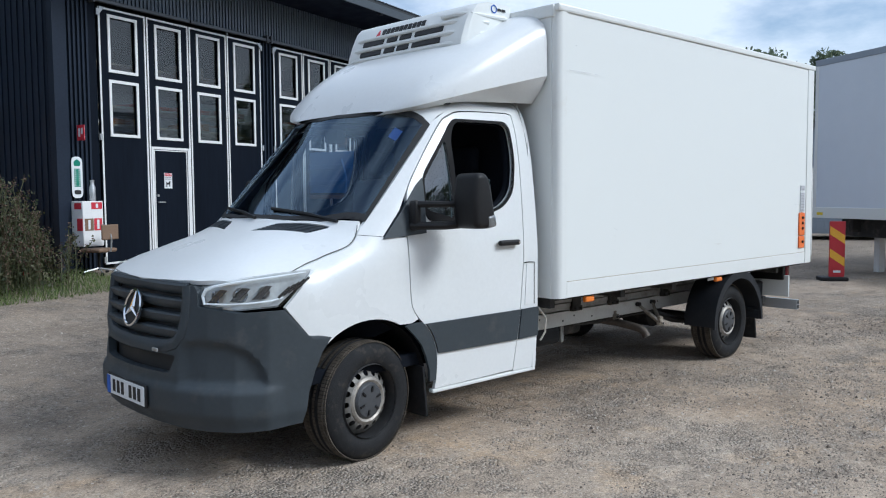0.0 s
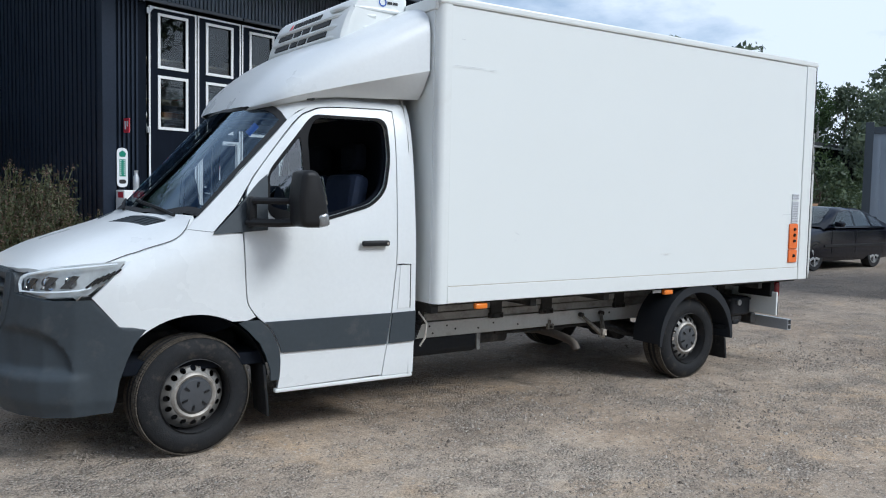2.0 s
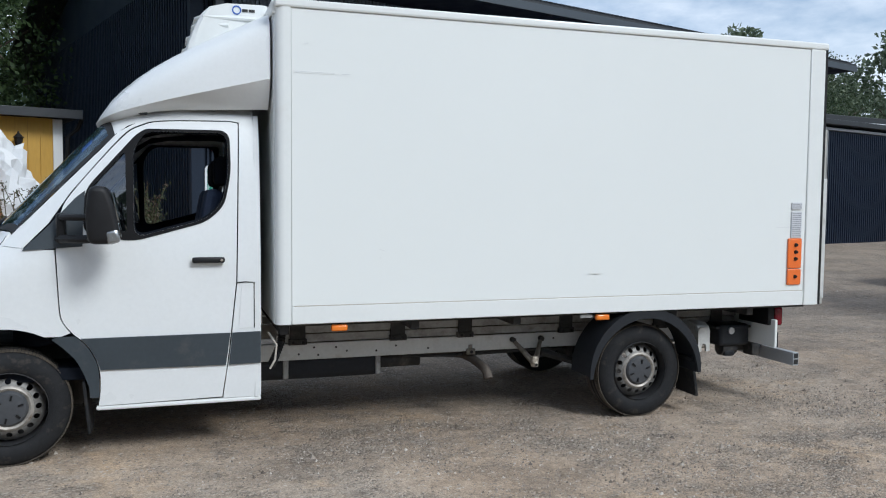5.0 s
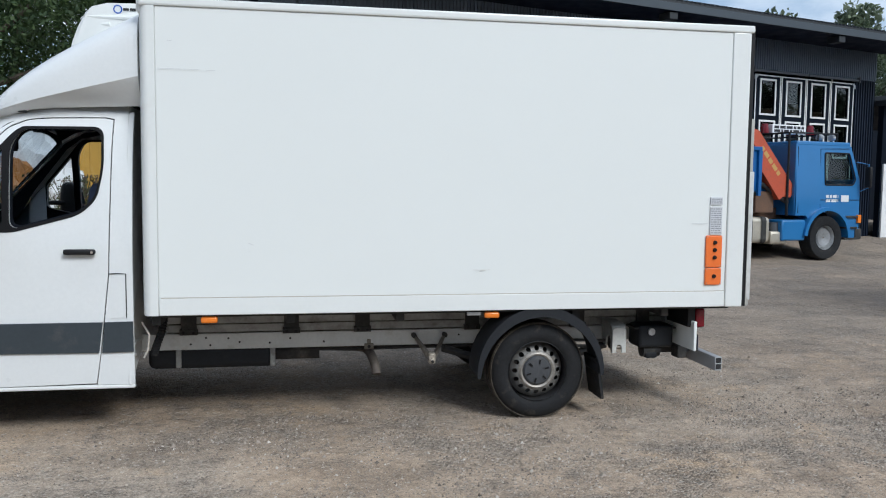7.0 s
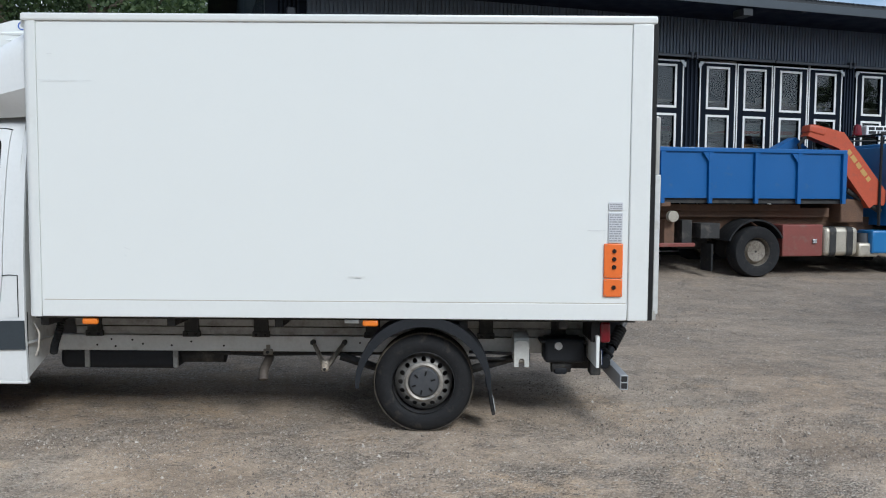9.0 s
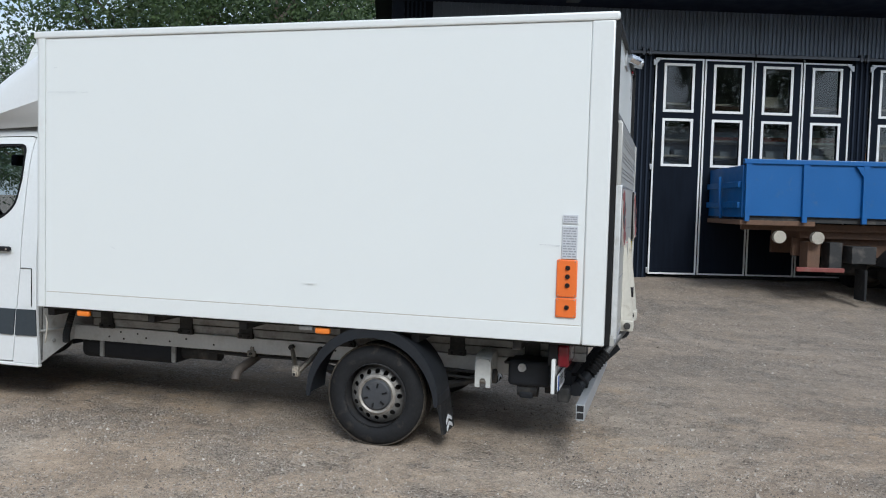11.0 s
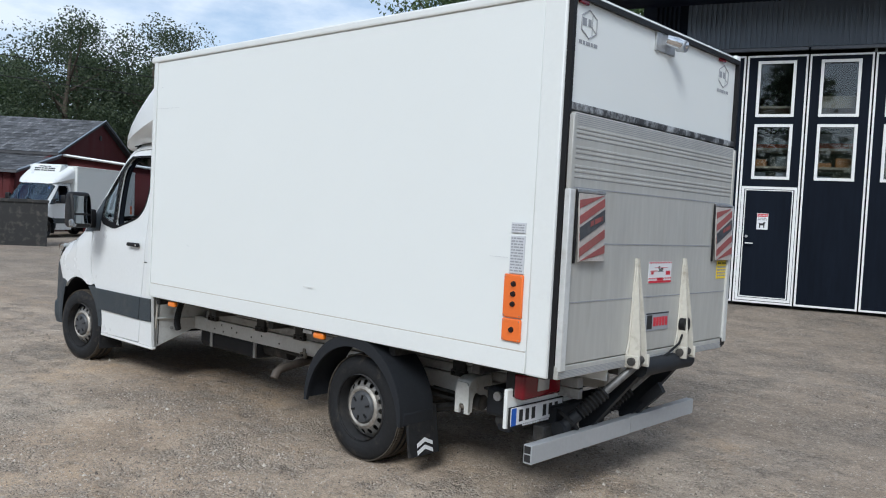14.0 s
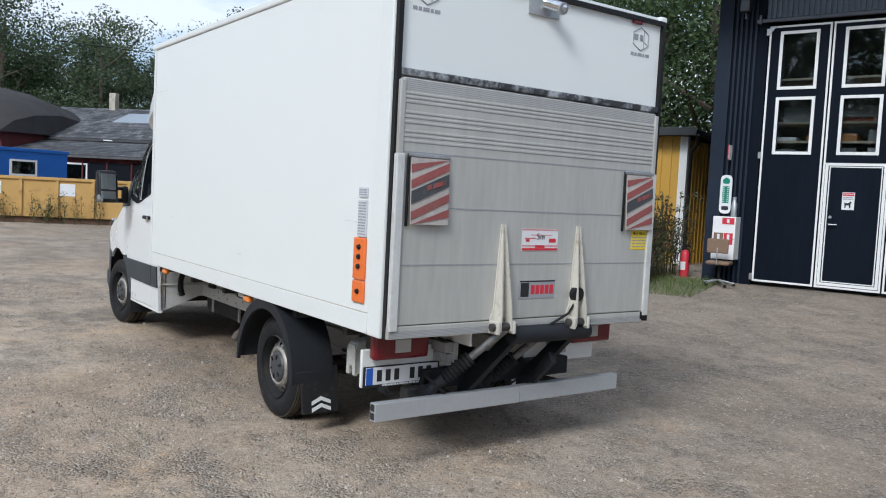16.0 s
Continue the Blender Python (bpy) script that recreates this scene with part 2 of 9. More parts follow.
M = {
    "white_paint": mat("white_car_paint", (0.74, 0.755, 0.755), 0.30, var=0.03, scale=1.5, coat=0.15, dirt=(0.70, 0.69, 0.66), dirt_amount=0.0),
    "box_white": mat("white_gelcoat_panel", (0.765, 0.785, 0.770), 0.38, var=0.006, scale=0.5, fine=3, coat=0.0, spec=0.3),
    "trim_white": mat("white_trim_profile", (0.755, 0.772, 0.756), 0.35, var=0.02, scale=2, dirt=(0.66, 0.64, 0.60), dirt_amount=0.0),
    "plastic": mat("grey_bumper_plastic", (0.036, 0.046, 0.055), 0.55, var=0.12, scale=4, bump=0.15, bump_scale=400, dirt=(0.10, 0.095, 0.09), dirt_amount=0.15),
    "black": mat("black_plastic", (0.010, 0.010, 0.011), 0.5, spec=0.3, var=0.15, bump=0.1, bump_scale=300),
    "rubber": mat("tyre_rubber", (0.015, 0.0155, 0.017), 0.8, var=0.25, scale=8, dirt=(0.085, 0.072, 0.058), dirt_amount=0.2, bump=0.2, bump_scale=120, spec=0.3),
    "bracket": mat("dirty_white_steel", (0.60, 0.60, 0.57), 0.5, 0.1, var=0.12, scale=10, dirt=(0.25, 0.17, 0.10), dirt_amount=0.15),
    "guard": mat("black_mudguard_plastic", (0.017, 0.019, 0.023), 0.6, var=0.15, spec=0.3, dirt=(0.05, 0.045, 0.04), dirt_amount=0.1),
    "joint": mat("tan_sealant_joint", (0.50, 0.46, 0.40), 0.8, var=0.2, scale=9),
    "seam": mat("dark_seam", (0.008, 0.008, 0.009), 0.7, spec=0.2),
    "rim": mat("grey_steel_rim", (0.19, 0.185, 0.175), 0.55, 0.4, var=0.2, scale=9, dirt=(0.12, 0.10, 0.08), dirt_amount=0.35),
    "hub_ring": mat("worn_steel_ring", (0.36, 0.335, 0.30), 0.5, 0.4, var=0.3, scale=14, dirt=(0.16, 0.115, 0.075), dirt_amount=0.35),
    "tread": mat("dusty_tread", (0.075, 0.064, 0.051), 0.9, var=0.3, scale=9, dirt=(0.13, 0.11, 0.09), dirt_amount=0.5, spec=0.2),
    "rim_dark": mat("dark_rim_well", (0.05, 0.05, 0.052), 0.55, 0.2, var=0.2, dirt=(0.14, 0.12, 0.10), dirt_amount=0.25),
    "hub": mat("grey_hub_cap", (0.055, 0.058, 0.064), 0.5, var=0.15, dirt=(0.16, 0.145, 0.13), dirt_amount=0.2),
    "alu": mat("dull_aluminium", (0.485, 0.480, 0.450), 0.5, 0.25, var=0.10, scale=2.0, fine=14, stretch=(1, 2.2, 0.30), dirt=(0.40, 0.392, 0.355), dirt_amount=0.25),
    "alu_rail": mat("dusty_aluminium", (0.62, 0.625, 0.61), 0.5, 0.2, var=0.10, scale=4, dirt=(0.42, 0.40, 0.36), dirt_amount=0.2),
    "sub_rail": mat("dusty_grey_subframe", (0.36, 0.36, 0.35), 0.6, 0.2, var=0.2, scale=4, dirt=(0.15, 0.135, 0.12), dirt_amount=0.4),
    "knuckle": mat("worn_greasy_casting", (0.52, 0.46, 0.38), 0.45, 0.3, var=0.4, scale=30, dirt=(0.05, 0.035, 0.025), dirt_amount=0.45),
    "chassis": mat("dusty_black_chassis", (0.03, 0.03, 0.03), 0.7, 0.1, var=0.3, dirt=(0.13, 0.115, 0.10), dirt_amount=0.35, bump=0.2),
    "bar_grey": mat("grey_anodised_bar", (0.40, 0.412, 0.425), 0.45, 0.2, var=0.06, scale=3, dirt=(0.30, 0.29, 0.27), dirt_amount=0.12),
    "scuff": mat("faint_scuff", (0.66, 0.655, 0.63), 0.6),
    "galv": mat("galvanised_steel", (0.50, 0.51, 0.52), 0.45, 0.8, var=0.18, scale=7, dirt=(0.25, 0.22, 0.18), dirt_amount=0.25),
    "rust": mat("rusty_steel", (0.135, 0.078, 0.050), 0.85, var=0.35, scale=7, bump=0.3),
    "chrome": mat("chrome", (0.80, 0.81, 0.83), 0.12, 1.0, var=0.03),
    "cab_rear": mat("dusty_white_steel", (0.56, 0.565, 0.55), 0.5, var=0.08, scale=5, dirt=(0.30, 0.27, 0.23), dirt_amount=0.25),
    "seat_blue": mat("dark_blue_upholstery", (0.016, 0.026, 0.055), 0.85, var=0.2),
    "lamp_inner": mat("silver_lamp_inner", (0.60, 0.62, 0.63), 0.35, 0.15, var=0.15, scale=14),
    "orange": mat("orange_label_plate", (0.80, 0.17, 0.03), 0.4, var=0.05, dirt=(0.5, 0.14, 0.05), dirt_amount=0.1),
    "amber": mat("amber_lens", (0.85, 0.22, 0.02), 0.2, var=0.04, coat=0.5),
    "red_lens": mat("red_lens", (0.15, 0.005, 0.012), 0.18, var=0.06, coat=0.15),
    "clear_lens": mat("clear_lens", (0.45, 0.46, 0.47), 0.12, 0.4, var=0.08, coat=0.6),
    "glass": glass("tinted_glass", (0.56, 0.66, 0.66)),
    # blue gloss colour stands in for the windscreen's reflection of blue sky
    "glass_ws": glass("windscreen_glass", (0.56, 0.62, 0.66), ior=1.95, gloss_tint=(0.62, 0.80, 1.0)),
    "glass_clear": glass("clear_side_glass", (0.93, 0.95, 0.95), ior=1.45),
    "glass_q": glass("quarter_light_glass", (0.5, 0.6, 0.62), ior=2.3),
    "drl": mat("daytime_running_lamp", (0.85, 0.88, 0.90), 0.2, var=0.02, coat=0.5, emit=0.22),
    "lamp_grey": mat("lamp_bowl_grey", (0.30, 0.31, 0.32), 0.25, 0.7, var=0.2, scale=20),
    "label_grey": mat("grey_paper_label", (0.58, 0.59, 0.62), 0.5, var=0.04),
    "glass_barn": glass("gate_window_glass", (0.62, 0.66, 0.68), ior=1.62),
    "lens": glass("headlamp_lens", (0.92, 0.94, 0.95)),
    "reflector": mat("silvered_lamp_bowl", (0.70, 0.72, 0.74), 0.25, 0.35, var=0.05),
    "mirror": mat("mirror_glass", (0.26, 0.28, 0.29), 0.03, 1.0, var=0.02),
    "pipe": mat("dull_exhaust_steel", (0.11, 0.092, 0.078), 0.7, 0.4, var=0.25, scale=9),
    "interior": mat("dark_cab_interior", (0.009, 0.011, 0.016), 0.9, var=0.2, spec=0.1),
    "paper": mat("white_label", (0.72, 0.73, 0.74), 0.5, var=0.03),
    "ink": mat("black_print", (0.015, 0.015, 0.016), 0.6),
    "worn_grey": mat("worn_grey_steel", (0.16, 0.16, 0.16), 0.45, 0.3, var=0.25, scale=14, dirt=(0.06, 0.055, 0.05), dirt_amount=0.4),
    "greasy": mat("greasy_steel", (0.24, 0.215, 0.18), 0.5, 0.4, var=0.3, scale=14, dirt=(0.10, 0.07, 0.05), dirt_amount=0.4),
    "greyprint": mat("grey_print", (0.30, 0.31, 0.33), 0.6),
    "faint": mat("faint_grey_print", (0.52, 0.53, 0.54), 0.6),
    "redprint": mat("red_print", (0.55, 0.03, 0.05), 0.5),
    "blueprint": mat("blue_print", (0.02, 0.10, 0.45), 0.5),
    "yellowprint": mat("yellow_label", (0.80, 0.60, 0.03), 0.5),
    "flag_red": mat("faded_red_reflective", (0.26, 0.075, 0.07), 0.6, var=0.2, dirt=(0.2, 0.12, 0.1), dirt_amount=0.2),
    "flag_white": mat("faded_white_reflective", (0.42, 0.385, 0.36), 0.6, var=0.2, dirt=(0.28, 0.25, 0.22), dirt_amount=0.2),
    "cream": mat("cream_painted_steel", (0.58, 0.555, 0.49), 0.5, 0.1, var=0.1, scale=8, dirt=(0.25, 0.20, 0.14), dirt_amount=0.25),
    "barn_black": mat("black_painted_boards", (0.0068, 0.0098, 0.0165), 0.5, var=0.25, scale=1.2, fine=18, bump=0.08, bump_scale=40, spec=0.06, stretch=(1, 1, 0.12)),
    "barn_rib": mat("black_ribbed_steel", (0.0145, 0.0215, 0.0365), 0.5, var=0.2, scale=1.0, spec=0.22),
    "scuffed_rubber": mat("scuffed_black_rubber", (0.030, 0.031, 0.034), 0.6, var=0.2, scale=6, dirt=(0.55, 0.57, 0.60), dirt_amount=0.45),
    "rib_grey": mat("blue_black_profiled_steel", (0.118, 0.144, 0.184), 0.4, 0.0, var=0.1, scale=1.0),
    "soffit": mat("dark_blue_soffit", (0.006, 0.010, 0.024), 0.7, var=0.1, spec=0.2),
    "barn_white": mat("white_gate_trim", (0.78, 0.78, 0.77), 0.5, var=0.05, dirt=(0.5, 0.48, 0.44), dirt_amount=0.1),
    "track": mat("grey_door_track", (0.10, 0.105, 0.115), 0.4, 0.6, var=0.1),
    "roof_dark": mat("dark_roof_sheet", (0.035, 0.038, 0.042), 0.5, 0.2, var=0.15),
    "fascia": mat("grey_fascia", (0.060, 0.072, 0.085), 0.5, 0.2, var=0.1),
    "yellow_wood": mat("yellow_painted_boards", (0.56, 0.33, 0.055), 0.6, var=0.10, scale=2, stretch=(1, 1, 0.15), dirt=(0.36, 0.22, 0.06), dirt_amount=0.1),
    "falu": mat("falu_red_boards", (0.085, 0.013, 0.014), 0.85, var=0.2, scale=2, stretch=(1, 1, 0.2)),
    "shelf_pale": mat("pale_shelf_board", (0.42, 0.36, 0.27), 0.7, var=0.2, scale=4),
    "sheet_grey": mat("grey_stored_sheet", (0.20, 0.215, 0.225), 0.6, var=0.25, scale=3),
    "slate": mat("weathered_slate", (0.075, 0.075, 0.080), 0.75, var=0.5, scale=3, fine=25, rand=0.35),
    "blue": mat("blue_truck_paint", (0.004, 0.096, 0.31), 0.5, var=0.08, scale=3, coat=0.08, dirt=(0.06, 0.12, 0.22), dirt_amount=0.15),
    "blue_cab": mat("light_blue_cab_paint", (0.028, 0.165, 0.40), 0.35, var=0.06, coat=0.3),
    "crane": mat("orange_crane_paint", (0.46, 0.080, 0.035), 0.5, var=0.15, scale=6, dirt=(0.28, 0.08, 0.05), dirt_amount=0.25),
    "dullred": mat("faded_red_steel", (0.20, 0.055, 0.045), 0.6, var=0.15, dirt=(0.19, 0.13, 0.10), dirt_amount=0.3),
    "tank": mat("dull_white_tank", (0.52, 0.48, 0.40), 0.45, 0.5, var=0.15, dirt=(0.25, 0.2, 0.14), dirt_amount=0.3),
    "car": mat("black_car_paint", (0.006, 0.007, 0.012), 0.12, var=0.05, spec=0.3),
    "container": mat("yellow_container_paint", (0.50, 0.305, 0.095), 0.6, var=0.12, scale=2, dirt=(0.20, 0.10, 0.05), dirt_amount=0.25),
    "site_blue": mat("blue_site_hut", (0.012, 0.11, 0.42), 0.5, var=0.06),
    "grey_hut": mat("grey_blue_panel", (0.28, 0.32, 0.37), 0.5, var=0.06),
    "trailer": mat("white_trailer_panel", (0.68, 0.73, 0.80), 0.4, var=0.03),
    "bark": mat("tree_bark", (0.10, 0.08, 0.06), 0.9, var=0.3, scale=6, bump=0.5, bump_scale=25),
    "birch": mat("birch_bark", (0.40, 0.38, 0.35), 0.8, var=0.3, scale=6),
    "leaf_a": leaf_material("green_leaves", (0.028, 0.056, 0.022), (0.088, 0.133, 0.046)),
    "leaf_b": leaf_material("olive_leaves", (0.034, 0.060, 0.030), (0.100, 0.132, 0.062)),
    # paler than the near leaves: distance haze is put into the colour
    "leaf_hazed": leaf_material("hazed_woodland_leaves", (0.092, 0.126, 0.084), (0.200, 0.244, 0.145)),
    "weed": leaf_material("weed_leaves", (0.036, 0.054, 0.020), (0.115, 0.115, 0.052)),
    "seed": leaf_material("dry_seed_heads", (0.070, 0.043, 0.034), (0.185, 0.120, 0.085)),
    "grass": leaf_material("grass_blades", (0.065, 0.115, 0.028), (0.19, 0.24, 0.075)),
    "tarp_white": mat("white_tarpaulin", (0.68, 0.69, 0.70), 0.5, var=0.06, bump=0.3, bump_scale=6),
    "tarp_brown": mat("brown_wrapping", (0.36, 0.155, 0.045), 0.5, var=0.25, scale=3, bump=0.4, bump_scale=8),
    "seat_brown": mat("brown_upholstery", (0.20, 0.13, 0.085), 0.8, var=0.15),
    "green_sign": mat("green_sign_enamel", (0.01, 0.20, 0.13), 0.4, var=0.05),
    "wood_pallet": mat("pallet_wood", (0.28, 0.17, 0.10), 0.85, var=0.25),
    "post_yellow": mat("reflective_yellow", (0.75, 0.40, 0.04), 0.4),
    "post_red": mat("reflective_red", (0.45, 0.03, 0.04), 0.4),
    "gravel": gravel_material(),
}


# ---- mesh helpers ----
from mathutils.geometry import delaunay_2d_cdt

SHIFT = Vector((0, 0, 0))


def part(name, bm, material, parent=None, label="", smooth=35):
    """Links a bmesh as one mesh object under a thing or a part."""
    me = bpy.data.meshes.new(name)
    if SHIFT.length:
        bmesh.ops.translate(bm, verts=bm.verts, vec=-SHIFT)
    hard = [not e.smooth for e in bm.edges]
    bm.to_mesh(me)
    bm.free()
    if smooth:
        me.polygons.foreach_set("use_smooth", [True] * len(me.polygons))
        me.set_sharp_from_angle(angle=radians(smooth))
        if any(hard):
            att = me.attributes.get("sharp_edge") or me.attributes.new("sharp_edge", "BOOLEAN", "EDGE")
            now = [False] * len(hard)
            att.data.foreach_get("value", now)
            att.data.foreach_set("value", [a or b for a, b in zip(now, hard)])
    me.materials.append(M[material] if isinstance(material, str) else material)
    ob = new(name, me)
    if parent:
        ob.parent = parent
    if label:
        ob["label"] = label
    return ob


def thing(name, m, label, category, group="", kind=""):
    ob = new(name)
    ob.matrix_world = m
    return tagged(ob, label, category, group, kind)


def B():
    return bmesh.new()


def bx(bm, x0, x1, y0, y1, z0, z1, bev=0.0, seg=2, rot=None):
    """A box; bev rounds its edges; rot is a matrix laid over it."""
    c = Vector(((x0 + x1) / 2, (y0 + y1) / 2, (z0 + z1) / 2))
    r = bmesh.ops.create_cube(bm, size=1.0)
    vs = r["verts"]
    for v in vs:
        v.co = Vector((v.co.x * abs(x1 - x0), v.co.y * abs(y1 - y0), v.co.z * abs(z1 - z0)))
    if bev:
        es = list({e for v in vs for e in v.link_edges})
        rr = bmesh.ops.bevel(bm, geom=es, offset=bev, segments=seg, affect="EDGES", profile=0.5)
        vs = list({v for f in rr["faces"] for v in f.verts} | {v for v in vs if v.is_valid})
        rounds = set(rr["faces"])
        for f in {f for v in vs for f in v.link_faces} - rounds:
            for e in f.edges:
                e.smooth = False
    for v in vs:
        v.co = (rot @ v.co if rot else v.co) + c
    return bm


def frame_of(d):
    d = Vector(d).normalized()
    q = d.to_track_quat("Z", "Y").to_matrix()
    return q @ Vector((1, 0, 0)), q @ Vector((0, 1, 0)), d


def cyl(bm, p0, p1, r0, r1=None, seg=16, caps=True):
    r1 = r0 if r1 is None else r1
    p0, p1 = Vector(p0), Vector(p1)
    u, v, _ = frame_of(p1 - p0)
    ring = [[bm.verts.new(p + r * (math.cos(2 * math.pi * k / seg) * u + math.sin(2 * math.pi * k / seg) * v)) for k in range(seg)] for p, r in ((p0, r0), (p1, r1))]
    for k in range(seg):
        bm.faces.new((ring[0][k], ring[0][(k + 1) % seg], ring[1][(k + 1) % seg], ring[1][k]))
    if caps:
        bm.faces.new(ring[0][::-1])
        bm.faces.new(ring[1])
    return bm


def tube(bm, pts, r, seg=8, caps=True, rad=None):
    pts = [Vector(p) for p in pts]
    rings = []
    for i, p in enumerate(pts):
        d = (pts[min(i + 1, len(pts) - 1)] - pts[max(i - 1, 0)])
        u, v, _ = frame_of(d)
        if rings and i:
            # keep the frame from twisting
            a = prev_u - d.normalized() * prev_u.dot(d.normalized())
            if a.length > 1e-6:
                u = a.normalized()
                v = d.normalized().cross(u)
        prev_u = u
        q = rad[i] if rad else r
        rings.append([bm.verts.new(p + q * (math.cos(2 * math.pi * k / seg) * u + math.sin(2 * math.pi * k / seg) * v)) for k in range(seg)])
    for a, c in zip(rings, rings[1:]):
        for k in range(seg):
            bm.faces.new((a[k], a[(k + 1) % seg], c[(k + 1) % seg], c[k]))
    if caps:
        bm.faces.new(rings[0][::-1])
        bm.faces.new(rings[-1])
    return bm


def lathe(bm, prof, centre, axis=(0, 1, 0), seg=48, closed=False):
    """prof: (radius, height along the axis)."""
    c = Vector(centre)
    u, v, w = frame_of(axis)
    rings = [[bm.verts.new(c + h * w + r * (math.cos(2 * math.pi * k / seg) * u + math.sin(2 * math.pi * k / seg) * v)) for k in range(seg)] for r, h in prof]
    pairs = list(zip(rings, rings[1:])) + ([(rings[-1], rings[0])] if closed else [])
    for a, d in pairs:
        for k in range(seg):
            bm.faces.new((a[k], a[(k + 1) % seg], d[(k + 1) % seg], d[k]))
    return bm


def prism(bm, poly, to3, d0, d1):
    """A polygon in two dimensions drawn out from d0 to d1; to3(a, b, d) places it."""
    lo = [bm.verts.new(to3(a, b, d0)) for a, b in poly]
    hi = [bm.verts.new(to3(a, b, d1)) for a, b in poly]
    k = len(poly)
    bm.faces.new(lo[::-1])
    bm.faces.new(hi)
    for i in range(k):
        bm.faces.new((lo[i], lo[(i + 1) % k], hi[(i + 1) % k], hi[i]))
    bmesh.ops.recalc_face_normals(bm, faces=bm.faces)
    return bm


XZ = lambda a, b, d: (a, d, b)
YZ = lambda a, b, d: (d, a, b)
XY = lambda a, b, d: (a, b, d)


def inside(poly, x, y):
    hit = False
    for (x0, y0), (x1, y1) in zip(poly, poly[1:] + poly[:1]):
        if (y0 > y) != (y1 > y) and x < (x1 - x0) * (y - y0) / (y1 - y0) + x0:
            hit = not hit
    return hit


def densify(poly, step, closed=True):
    out = []
    for a, c in zip(poly, poly[1:] + poly[:1] if closed else poly[1:]):
        k = max(1, int(math.dist(a, c) / step + 0.5))
        out += [(a[0] + (c[0] - a[0]) * i / k, a[1] + (c[1] - a[1]) * i / k) for i in range(k)]
    return out if closed else out + [poly[-1]]


def rounded(poly, r, k=4):
    """The polygon with its corners rounded by r."""
    out = []
    for i, p in enumerate(poly):
        a, c = Vector(poly[i - 1]), Vector(poly[(i + 1) % len(poly)])
        p = Vector(p)
        u, v = a - p, c - p
        q = min(r, u.length * 0.45, v.length * 0.45)
        s, e = p + u.normalized() * q, p + v.normalized() * q
        for j in range(k + 1):
            t = j / k
            out.append(tuple((1 - t) ** 2 * s + 2 * t * (1 - t) * p + t * t * e))
    return out


def patch(outer, fmap, holes=(), step=0.07, depth=None, bm=None):
    """A sheet over a polygon with holes, bent by fmap(a, b); depth: a vector by which its rims are drawn back."""
    loops = [densify([tuple(p) for p in outer], step)] + [densify([tuple(p) for p in h], step) for h in holes]
    pts, edges = [], []
    for lp in loops:
        k = len(pts)
        pts += lp
        edges += [(k + i, k + (i + 1) % len(lp)) for i in range(len(lp))]
    xs, ys = [p[0] for p in loops[0]], [p[1] for p in loops[0]]
    rim = np.array(pts)
    nx, ny = int((max(xs) - min(xs)) / step), int((max(ys) - min(ys)) / step)
    for i in range(1, nx + 1):
        for j in range(1, ny + 1):
            x, y = min(xs) + (i - 0.5 + 0.13 * (j % 2)) * (max(xs) - min(xs)) / max(1, nx), min(ys) + (j - 0.5) * (max(ys) - min(ys)) / max(1, ny)
            if inside(loops[0], x, y) and not any(inside(h, x, y) for h in loops[1:]) and np.min(np.hypot(rim[:, 0] - x, rim[:, 1] - y)) > step * 0.45:
                pts.append((x, y))
    vs, _, fs, *_ = delaunay_2d_cdt([Vector(p) for p in pts], edges, [], 0, 1e-6)
    bm = bm or bmesh.new()
    mv = [bm.verts.new(fmap(v.x, v.y)) for v in vs]
    made = []
    for f in fs:
        cx, cy = sum(vs[i].x for i in f) / len(f), sum(vs[i].y for i in f) / len(f)
        if inside(loops[0], cx, cy) and not any(inside(h, cx, cy) for h in loops[1:]):
            made.append(bm.faces.new([mv[i] for i in f]))
    for v in mv:
        if not v.link_faces:
            bm.verts.remove(v)
    if depth is not None:
        es = [e for f in made for e in f.edges if len(e.link_faces) == 1]
        r = bmesh.ops.extrude_edge_only(bm, edges=list(set(es)))
        bmesh.ops.translate(bm, verts=[g for g in r["geom"] if isinstance(g, bmesh.types.BMVert)], vec=depth)
    return bm


def text_bm(word, size, m, bold=0.0):
    """Letters of the built-in font as a mesh, laid by the matrix m."""
    c = bpy.data.curves.new("letters", "FONT")
    c.body, c.size, c.extrude, c.offset = word, size, 0.001, bold
    c.align_x, c.align_y = "CENTER", "CENTER"
    ob = bpy.data.objects.new("letters", c)
    me = bpy.data.meshes.new_from_object(ob)
    bm = bmesh.new()
    bm.from_mesh(me)
    bm.transform(m)
    bpy.data.objects.remove(ob)
    bpy.data.curves.remove(c)
    bpy.data.meshes.remove(me)
    return bm


# ---- the box truck ----
def itp(v, pts):
    return float(np.interp(v, [p[0] for p in pts], [p[1] for p in pts]))


PLAN = [(1.27, 0), (1.285, 0.25), (1.33, 0.5), (1.40, 0.66), (1.50, 0.79), (1.65, 0.885), (1.90, 0.938), (2.15, 0.958), (2.40, 0.965), (3.90, 0.965)]
PLAN_S = [0.0]
for _p, _q in zip(PLAN, PLAN[1:]):
    PLAN_S.append(PLAN_S[-1] + math.dist(_p, _q))
TOP = [(1.2, 0.98), (1.34, 1.09), (1.42, 1.14), (1.55, 1.205), (1.8, 1.30), (2.0, 1.365), (2.13, 1.42), (2.80, 2.14), (2.88, 2.21), (3.0, 2.265), (3.2, 2.30), (3.5, 2.31), (4.0, 2.31)]
TOPX = np.linspace(1.2, 4.0, 281)
TOPZ = np.interp(TOPX, [p[0] for p in TOP], [p[1] for p in TOP])
